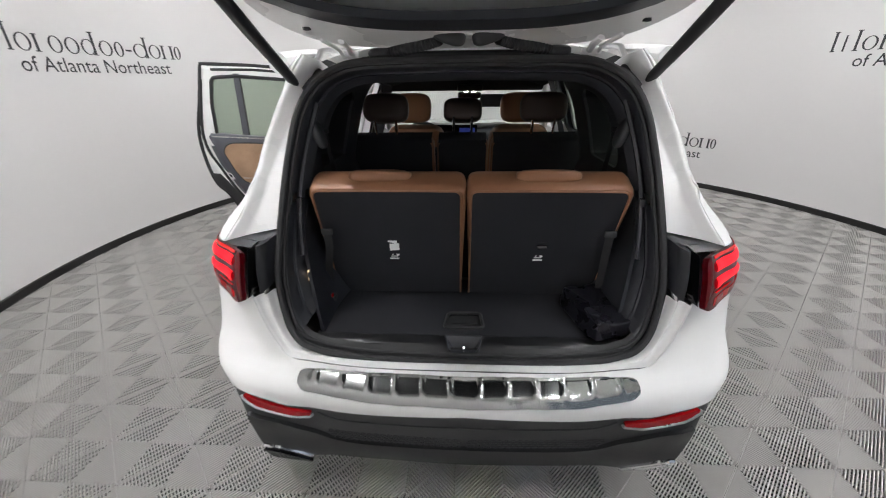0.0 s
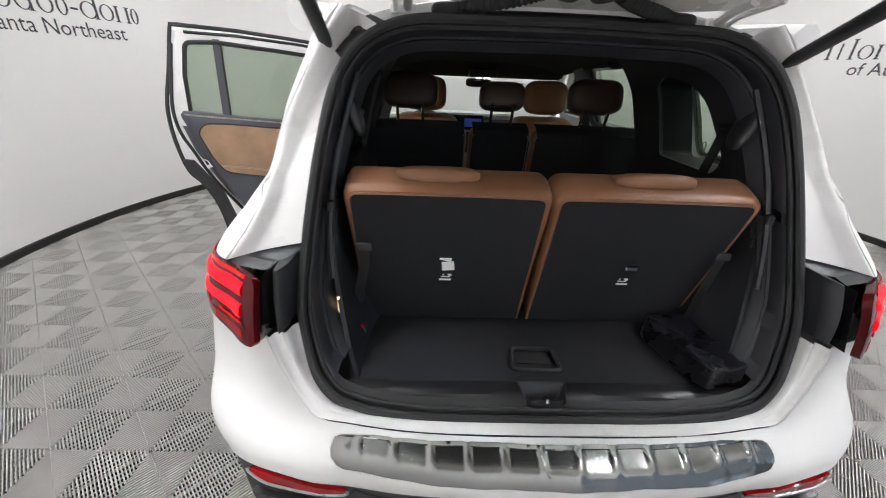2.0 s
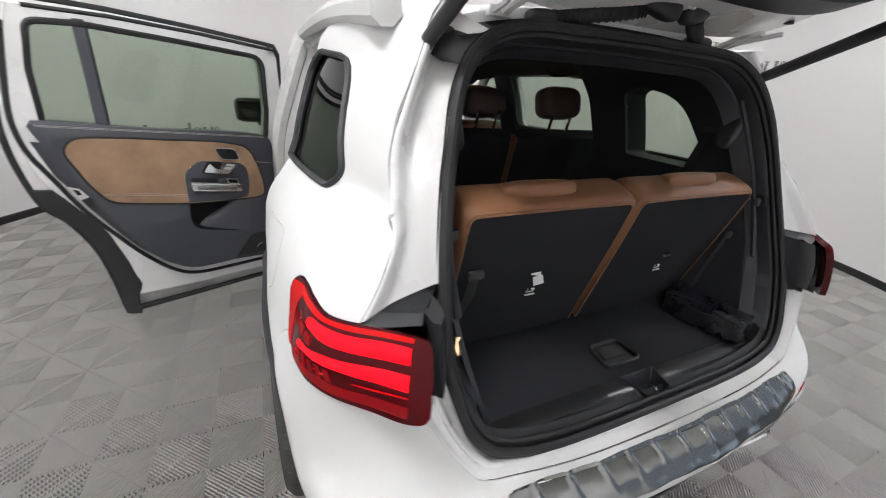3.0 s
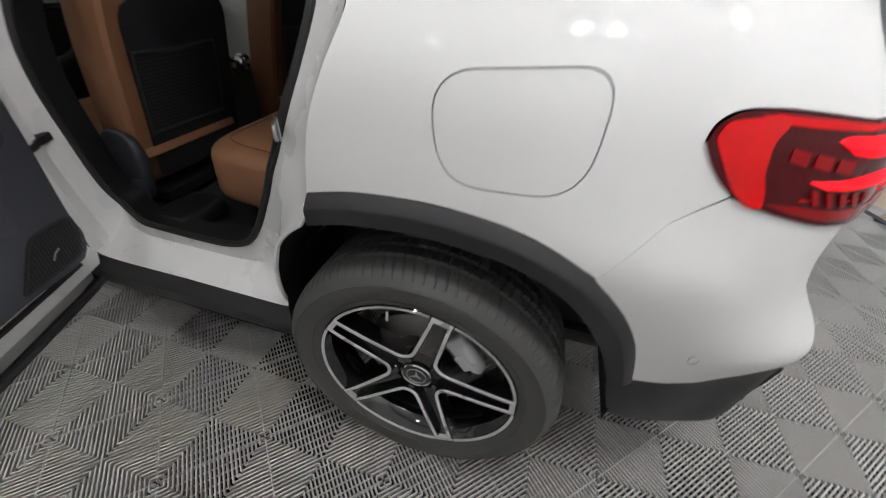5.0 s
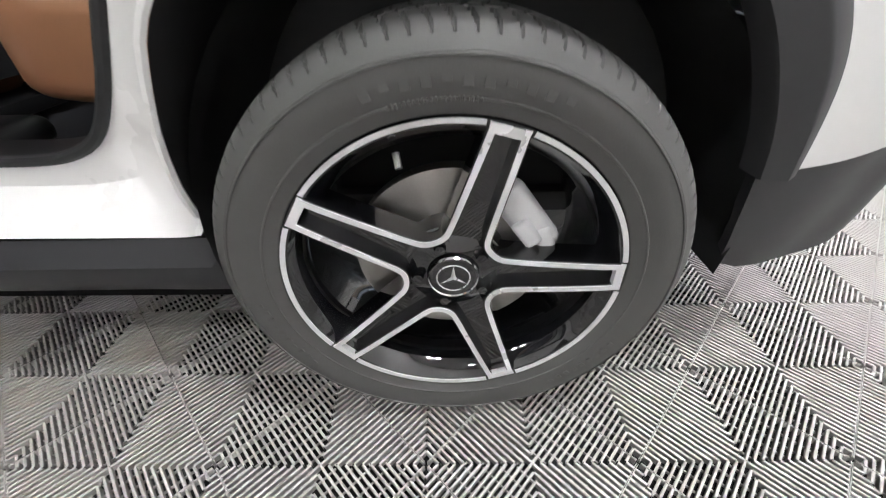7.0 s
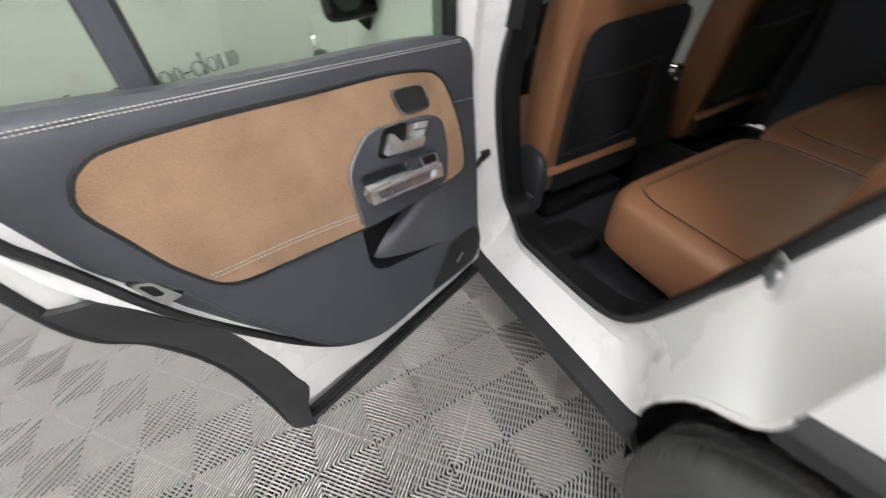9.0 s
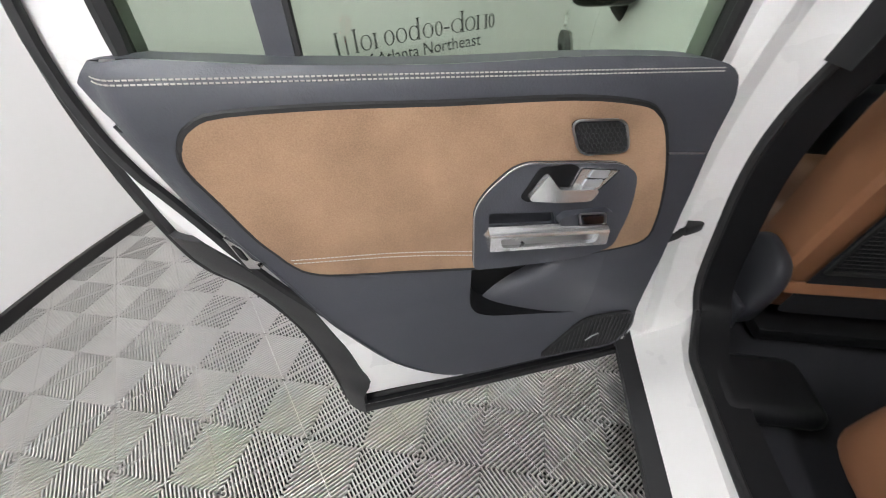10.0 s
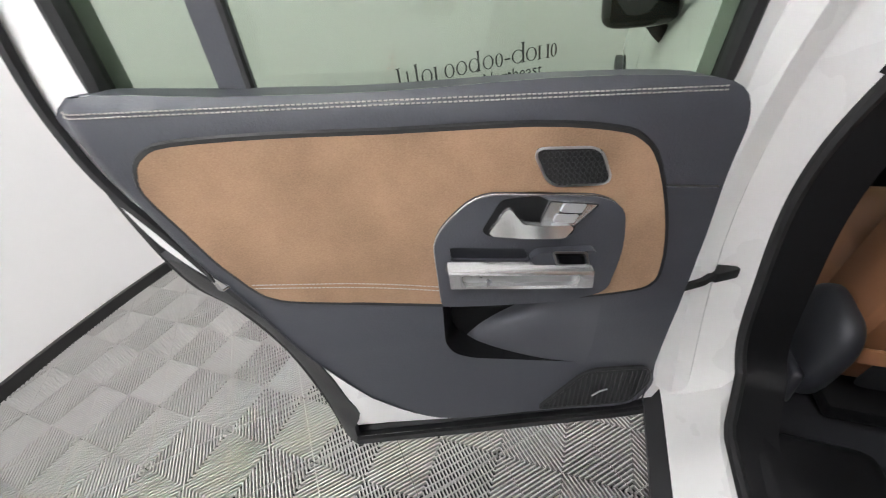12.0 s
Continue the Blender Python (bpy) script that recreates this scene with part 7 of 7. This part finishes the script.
# window: surround, divider, panes
part("window_channel", loft([[dpt(*p, -0.045) for p in resample(WOPEN, 0.04)], [dpt(*p, -0.085) for p in resample(WOPEN, 0.04)]], closed=True), RUBBER, rear_door)
part("window_surround", tube([dpt(*p, -0.052) for p in resample(WOPEN, 0.04)], 0.011, 6, closed=True), RUBBER, rear_door, "black window seal")
part("window_divider", sheet([(0.172, 1.10), (0.208, 1.10), (0.224, 1.53), (0.192, 1.53)], [], at_n(-0.052), 0.05, 0.03), GREYTRIM, rear_door, "dark window divider bar")
part("divider_seal", tube([dpt(0.209, 1.10, -0.056), dpt(0.226, 1.52, -0.056)], 0.006, 6), RUBBER, rear_door)
part("fixed_pane", sheet([(0.02, 1.10), (0.19, 1.10), (0.21, 1.53), (0.06, 1.53)], [], at_n(-0.074), 0.08, 0.004), PANE, rear_door, "small fixed tinted pane")
part("sliding_pane", sheet([(0.19, 1.06), (0.83, 1.03), (0.86, 1.47), (0.5, 1.51), (0.21, 1.53)], [], at_n(-0.078), 0.08, 0.004), PANE, rear_door, "tinted sliding pane")


# lining
def lining_n(u, z):
    """How far the lining stands proud."""
    u, z = np.asarray(u, float), np.asarray(z, float)
    top = 1.178 - 0.098 * u                       # the upper edge falls towards the hinge
    roll = -0.045 * np.clip((z - (top - 0.018)) / 0.03, 0, 1) ** 2
    bulge = 0.008 * np.exp(-(((z - (top - 0.055)) / 0.045) ** 2))
    arm = 0.012 * np.exp(-(((u - 0.60) / 0.22) ** 4)) * np.exp(-(((z - 0.87) / 0.12) ** 4))
    low = 0.012 * np.clip((0.82 - z) / 0.1, 0, 1)
    edge = -0.03 * np.clip((0.035 - (u + 0.005 - np.clip(1.08 - z, 0, 1) * 0.27)) / 0.035, 0, 1) ** 2
    return roll + bulge + arm + low + edge


def lining(off=0.0):
    return lambda u, z: dpt(u, z, lining_n(u, z) + off)


L_OUT = [(-0.005, 1.176), (-0.001, 1.10), (0.020, 1.037), (0.048, 0.946), (0.082, 0.877), (0.112, 0.80), (0.165, 0.689), (0.232, 0.572), (0.31, 0.495), (0.395, 0.457), (0.557, 0.450), (0.66, 0.44), (0.762, 0.436), (0.801, 0.492), (0.795, 0.561), (0.806, 0.721), (0.819, 0.834), (0.822, 0.937), (0.826, 0.997), (0.824, 1.044), (0.808, 1.080), (0.752, 1.099), (0.588, 1.119), (0.385, 1.134), (0.191, 1.155)]
TAN = curve_pts([(0.063, 1.087), (0.084, 1.106), (0.122, 1.114), (0.243, 1.106), (0.38, 1.091), (0.556, 1.074), (0.655, 1.054), (0.694, 1.035), (0.722, 0.995), (0.748, 0.90), (0.757, 0.820), (0.743, 0.782), (0.69, 0.776), (0.60, 0.780), (0.408, 0.795), (0.202, 0.832), (0.145, 0.851), (0.122, 0.875), (0.109, 0.899), (0.091, 0.935), (0.070, 0.999), (0.053, 1.054)], 3, True)
CTL = rounded([(0.408, 0.803), (0.411, 0.925), (0.430, 0.954), (0.479, 0.993), (0.646, 0.966), (0.677, 0.945), (0.684, 0.876), (0.668, 0.795), (0.60, 0.785)], [0.01, 0.02, 0.02, 0.03, 0.02, 0.02, 0.04, 0.02, 0.01], 6)
POCKET = rounded([(0.408, 0.79), (0.401, 0.70), (0.414, 0.668), (0.446, 0.650), (0.648, 0.598), (0.662, 0.69), (0.665, 0.775)], [0.005, 0.03, 0.02, 0.02, 0.012, 0.03, 0.01], 6)
WELL = rounded([(0.433, 0.918), (0.540, 0.900), (0.548, 0.870), (0.433, 0.888)], 0.006)
main = part("door_lining", sheet(curve_pts(L_OUT, 3, True), [POCKET], lining(), 0.014, 0.012), GREYTRIM, rear_door, "charcoal moulded door lining")
lo = curve_pts(L_OUT, 3, True)
part("lining_edge", loft([[dpt(p[0], p[1], float(lining_n(*p)) - 0.002) for p in lo], [dpt(p[0] + (0.006 if p[0] < 0.3 else -0.004), p[1], -0.055) for p in lo]], closed=True), GREYTRIM, rear_door)
# side wall of the lining, folded back to the lock edge
fl_a = along([(0.001, 1.10), (0.022, 1.037), (0.050, 0.946), (0.084, 0.877), (0.114, 0.80), (0.167, 0.689), (0.234, 0.572), (0.312, 0.497)], 40)
fl_b = along([(-0.026, 1.10), (-0.010, 1.032), (0.007, 0.963), (0.034, 0.908), (0.072, 0.819), (0.122, 0.722), (0.190, 0.606), (0.275, 0.505)], 40)
wall_ = [[dpt(*(a * (1 - k) + b * k), (float(lining_n(*a)) - 0.003) * (1 - k) - 0.050 * k + d) for a, b in zip(fl_a, fl_b)] for k, d in ((-0.12, 0.0), (0.0, 0.002), (0.35, 0.004), (0.75, 0.002), (0.97, 0.001), (1.0, -0.008))]
part("lining_side", loft(wall_), GREYTRIM, rear_door, "charcoal side of the door lining")
part("suede_insert", sheet(TAN, [CTL], lambda u, z: dpt(u, z, lining_n(u, z) * 0.75 + 0.008), 0.02, 0.012), SUEDE, rear_door, "tan suede door insert")
part("insert_groove", tube([dpt(p[0], p[1], float(lining_n(*p)) * 0.75 + 0.004) for p in TAN], 0.005, 6, closed=True), RUBBER, rear_door)
part("control_panel", sheet(CTL, [WELL], lambda u, z: dpt(u, z, lining_n(u, z) * 0.8 + 0.020), 0.012, 0.004), GREYTRIM, rear_door, "dark control panel with handle and switches")
part("panel_backing", sheet([((a - 0.55) * 0.98 + 0.55, (b - 0.88) * 0.98 + 0.88) for a, b in CTL], [WELL], lambda u, z: dpt(u, z, lining_n(u, z) * 0.8 + 0.010), 0.03, 0.006), GREYTRIM, rear_door)
part("control_rim", tube([dpt(p[0], p[1], float(lining_n(*p)) * 0.8 + 0.015) for p in CTL[:30]], 0.0012, 6), SILVERPL, rear_door)
part("pull_well", sheet([(0.415, 0.935), (0.57, 0.91), (0.57, 0.85), (0.418, 0.875)], [], at_n(0.012), 0.04, 0.004), TRIM, rear_door)
# bright grab bar
def bar_top(u):
    return 0.901 - 0.165 * (np.asarray(u, float) - 0.427)


def bar_n(u, z):
    """The bar's face: rounded over along its upper edge."""
    d = bar_top(u) - z
    return 0.053 - 0.014 * np.clip((0.013 - d) / 0.013, 0, 1) ** 2


bar_o = rounded([(0.427, float(bar_top(0.427))), (0.634, float(bar_top(0.634))), (0.634, float(bar_top(0.634)) - 0.040), (0.427, float(bar_top(0.427)) - 0.040)], [0.002, 0.010, 0.004, 0.002], 6)
bar_h = rounded([(0.443, float(bar_top(0.443)) - 0.0145), (0.617, float(bar_top(0.617)) - 0.0145), (0.611, float(bar_top(0.611)) - 0.034), (0.447, float(bar_top(0.447)) - 0.034)], 0.007, 6)
part("grab_bar", sheet(bar_o, [bar_h], lambda u, z: dpt(u, z, bar_n(u, z)), 0.004, 0.022), SILVERPL, rear_door, "satin silver grab bar", angle=60)
part("bar_panel", sheet([((p[0] - 0.53) * 1.03 + 0.53, p[1] + (0.002 if p[1] > bar_top(p[0]) - 0.024 else -0.002)) for p in bar_h], [], at_n(0.0445), 0.01, 0.003), SATIN, rear_door)
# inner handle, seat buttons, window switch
# two flat near-black sheets paint the shadow behind and under the handle
part("handle_shadow", sheet(rounded([(0.480, 0.940), (0.510, 0.984), (0.560, 0.982), (0.612, 0.945), (0.606, 0.914), (0.490, 0.930)], 0.008), [], lambda u, z: dpt(u, z, lining_n(u, z) * 0.8 + 0.0225), 0.015, 0.002), CABIN, rear_door)
part("handle_well_shade", sheet(rounded([(0.521, 0.962), (0.538, 0.975), (0.583, 0.967), (0.564, 0.936), (0.540, 0.940)], 0.006), [], lambda u, z: dpt(u, z, lining_n(u, z) * 0.8 + 0.022), 0.02, 0.004), CABIN, rear_door)
hv = rounded([(0.489, 0.944), (0.512, 0.975), (0.518, 0.977), (0.534, 0.953), (0.597, 0.941), (0.602, 0.934), (0.590, 0.922), (0.492, 0.939)], 0.004, 4)
part("door_handle", sheet(hv, [], lambda u, z: dpt(u, z, lining_n(u, z) * 0.8 + 0.036 + 0.006 * np.sin((u - 0.49) * 26)), 0.01, 0.012), SILVERPL, rear_door, "satin silver inner door handle")
part("seat_buttons", sheet(rounded([(0.573, 0.975), (0.637, 0.961), (0.605, 0.932), (0.559, 0.946)], 0.004), [], lambda u, z: dpt(u, z, lining_n(u, z) * 0.8 + 0.028), 0.02, 0.01), SILVERPL, rear_door, "silver button plate")
for c in ((0.602, 0.9605), (0.592, 0.947)):
    part("button", sheet(rounded([(c[0] - 0.017, c[1] - 0.002), (c[0] - 0.011, c[1] + 0.009), (c[0] + 0.018, c[1] + 0.004), (c[0] + 0.011, c[1] - 0.008)], 0.003), [], lambda u, z: dpt(u, z, lining_n(u, z) * 0.8 + 0.031), 0.02, 0.004), ALU, rear_door)
for q in (rounded([(0.573, 0.975), (0.637, 0.961), (0.605, 0.932), (0.559, 0.946)], 0.004), [(0.585, 0.957), (0.614, 0.9505), (0.612, 0.9495), (0.583, 0.956)]):
    part("button_gap", tube([dpt(p[0], p[1], float(lining_n(*p)) * 0.8 + 0.0285) for p in q], 0.0011, 5, closed=True), CABIN, rear_door)
part("switch_base", sheet(rounded([(0.543, 0.888), (0.555, 0.899), (0.638, 0.890), (0.642, 0.855), (0.562, 0.862)], 0.008), [], lambda u, z: dpt(u, z, lining_n(u, z) * 0.8 + 0.034), 0.02, 0.02), GREYTRIM, rear_door)
sw = rounded([(0.575, 0.899), (0.622, 0.891), (0.627, 0.868), (0.582, 0.875)], 0.005)
part("switch_rim", tube([dpt(p[0], p[1], float(lining_n(*p)) * 0.8 + 0.037) for p in sw], 0.0018, 5, closed=True), SATIN, rear_door)
part("window_switch", sheet(rounded([(0.580, 0.894), (0.618, 0.888), (0.621, 0.872), (0.586, 0.878)], 0.004), [], lambda u, z: dpt(u, z, lining_n(u, z) * 0.8 + 0.040), 0.02, 0.008), GLOSS, rear_door, "black window switch")
# upper loudspeaker
SPK = rounded([(0.553, 1.045), (0.640, 1.034), (0.660, 0.980), (0.576, 0.988)], 0.019, 8)
part("speaker_grille", sheet(SPK, [], lambda u, z: dpt(u, z, lining_n(u, z) * 0.75 + 0.012), 0.02, 0.01), RUBBER, rear_door, "black mesh loudspeaker cover")
part("speaker_rim", tube([dpt(p[0], p[1], float(lining_n(*p)) * 0.75 + 0.0125) for p in SPK], 0.0019, 6, closed=True), SATIN, rear_door)
cells_ = []
for i in range(10):
    for j in range(6):
        k, h = (i + 0.5 * (j % 2) + 0.6) / 11, (j + 0.7) / 6.6
        u = (0.557 + 0.085 * k) * h + (0.580 + 0.078 * k) * (1 - h)
        z = (1.043 - 0.010 * k) * h + (0.988 - 0.008 * k) * (1 - h)
        c = dpt(u, z, float(lining_n(u, z)) * 0.75 + 0.0135)
        cells_.append(tube([c + DU * 0.0035 * math.cos(a) + np.array((0, 0, 0.0042)) * math.sin(a) for a in np.linspace(0, 2 * math.pi, 7)[:-1]], 0.0008, 4, closed=True))
part("speaker_mesh", join(*cells_), CLAD, rear_door)
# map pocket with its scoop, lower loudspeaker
# walls far darker than the lining: the pocket's shade is in their colour
part("door_pocket", join(loft([[dpt(p[0], p[1], float(lining_n(*p))) for p in POCKET], [dpt(p[0] * 0.9 + 0.055, p[1] * 0.93 + 0.05, -0.040) for p in POCKET]], closed=True), sheet([(0.38, 0.60), (0.69, 0.58), (0.69, 0.82), (0.38, 0.82)], [], at_n(-0.040), 0.06, 0.004)), CABIN, rear_door, "deep door pocket, its shade put into near-black walls")
on_l = lambda u, z: (u, z, float(lining_n(u, z)) + 0.001)
scoop = [[dpt(u, z, n) for u, z, n in row] for row in (
    ((0.432, 0.648, -0.036), (0.50, 0.634, -0.012), (0.575, 0.614, 0.006), on_l(0.655, 0.590)),
    ((0.446, 0.668, -0.036), (0.51, 0.664, -0.005), (0.58, 0.652, 0.011), on_l(0.664, 0.636)),
    ((0.478, 0.696, -0.036), (0.525, 0.702, -0.005), (0.585, 0.700, 0.011), on_l(0.668, 0.688)),
    ((0.525, 0.722, -0.036), (0.558, 0.738, -0.008), (0.605, 0.744, 0.008), on_l(0.670, 0.738)),
    ((0.580, 0.745, -0.036), (0.600, 0.772, -0.014), (0.630, 0.786, 0.002), on_l(0.672, 0.786)))]
part("pocket_scoop", loft_fine([curve_pts(r, 5) for r in scoop]), SCOOPMAT, rear_door, "smooth grey pocket scoop")
LSP = rounded([(0.568, 0.468), (0.662, 0.577), (0.780, 0.565), (0.790, 0.520), (0.755, 0.456)], [0.01, 0.03, 0.02, 0.02, 0.02], 6)
part("lower_speaker", sheet(LSP, [], lambda u, z: dpt(u, z, lining_n(u, z) + 0.006), 0.03, 0.01), RUBBER, rear_door, "black ribbed lower loudspeaker")
part("lower_speaker_rim", tube([dpt(p[0], p[1], float(lining_n(*p)) + 0.007) for p in LSP], 0.003, 6, closed=True), CLAD, rear_door)
ribs = []
for i in range(22):
    u0 = 0.578 + 0.0098 * i
    zt = min(0.470 + (u0 - 0.568) * 1.14, 0.575 - (u0 - 0.662) * 0.1) - 0.008
    zb = 0.468 - (u0 - 0.57) * 0.05
    if zt > zb + 0.006:
        ribs.append(tube([dpt(u0, zb, float(lining_n(u0, zb)) + 0.0075), dpt(u0 + 0.004, zt, float(lining_n(u0, zt)) + 0.0075)], 0.0016, 4))
part("speaker_ribs", join(*ribs), CLAD, rear_door)
part("speaker_badge", tube([dpt(0.675, 0.495, 0.022), dpt(0.69, 0.508, 0.022), dpt(0.705, 0.512, 0.022)], 0.0018, 5), SATIN, rear_door)
# stitching: two lines under the window sill, two over the insert's lower edge
def stitches(line, pitch, off, h=0.0016):
    out = []
    for i in range(len(line) - 1):
        a, b = np.array(line[i]), np.array(line[i + 1])
        m = max(1, int(np.linalg.norm(b - a) / pitch))
        for k in range(m):
            p, q = a + (b - a) * (k + 0.15) / m, a + (b - a) * (k + 0.85) / m
            out.append(tube([dpt(*p, float(lining_n(*p)) + off), dpt(*q, float(lining_n(*q)) + off)], 0.0010, 4))
    return join(*out)
part("sill_stitching", join(stitches([(0.0, 1.164), (0.4, 1.124), (0.79, 1.084)], 0.0062, 0.001), stitches([(0.0, 1.1595), (0.4, 1.1195), (0.79, 1.0795)], 0.0062, 0.001)), STITCH, rear_door, "pale double stitching")
part("insert_stitching", join(stitches([(0.125, 0.886), (0.265, 0.865), (0.408, 0.838)], 0.0062, 0.010), stitches([(0.127, 0.879), (0.265, 0.857), (0.408, 0.830)], 0.0062, 0.010)), STITCH, rear_door, "pale double stitching")
part("lining_seam", tube([dpt(0.737, 0.960, float(lining_n(0.735, 0.96)) + 0.001), dpt(0.815, 0.945, float(lining_n(0.82, 0.968)) + 0.001)], 0.0018, 4), SATIN, rear_door)
# lock, check strap
side_n = lambda o: (lambda u, z: dpt(u, z, -0.046 + 0.9 * (np.asarray(u, float) - 0.036) + o))
part("door_lock", sheet(rounded([(0.030, 0.922), (0.060, 0.914), (0.080, 0.880), (0.052, 0.866)], 0.005), [], side_n(0.016), 0.01, 0.012), CHROME, rear_door, "steel door lock")
part("lock_slot", sheet(rounded([(0.041, 0.911), (0.055, 0.907), (0.061, 0.888), (0.049, 0.888)], 0.003), [], side_n(0.018), 0.01, 0.003), CABIN, rear_door)
BODY[0] = False
ck = np.array((-0.750, 1.160, 0.764))
part("check_strap", join(tube([ck + (-0.01, -0.02, 0), ck + (-0.045, -0.06, -0.003), dpt(0.812, 0.744, -0.02)], [0.010, 0.008, 0.007], 6, flat=1.2), xf(Matrix.Translation(tuple(ck + (-0.012, -0.025, 0))) @ pose(0, 0, 0, 0, 0, 30), rbox(0.05, 0.035, 0.024, 0.005))), RUBBER, car, "black door check strap")
for z in (0.55, 0.98):
    part("door_hinge", xf(Matrix.Translation(tuple(dpt(0.915, z, -0.085))) @ pose(0, 0, 0, 0, 0, 22), rbox(0.07, 0.04, 0.05, 0.008)), JAMB, car, "white painted door hinge")
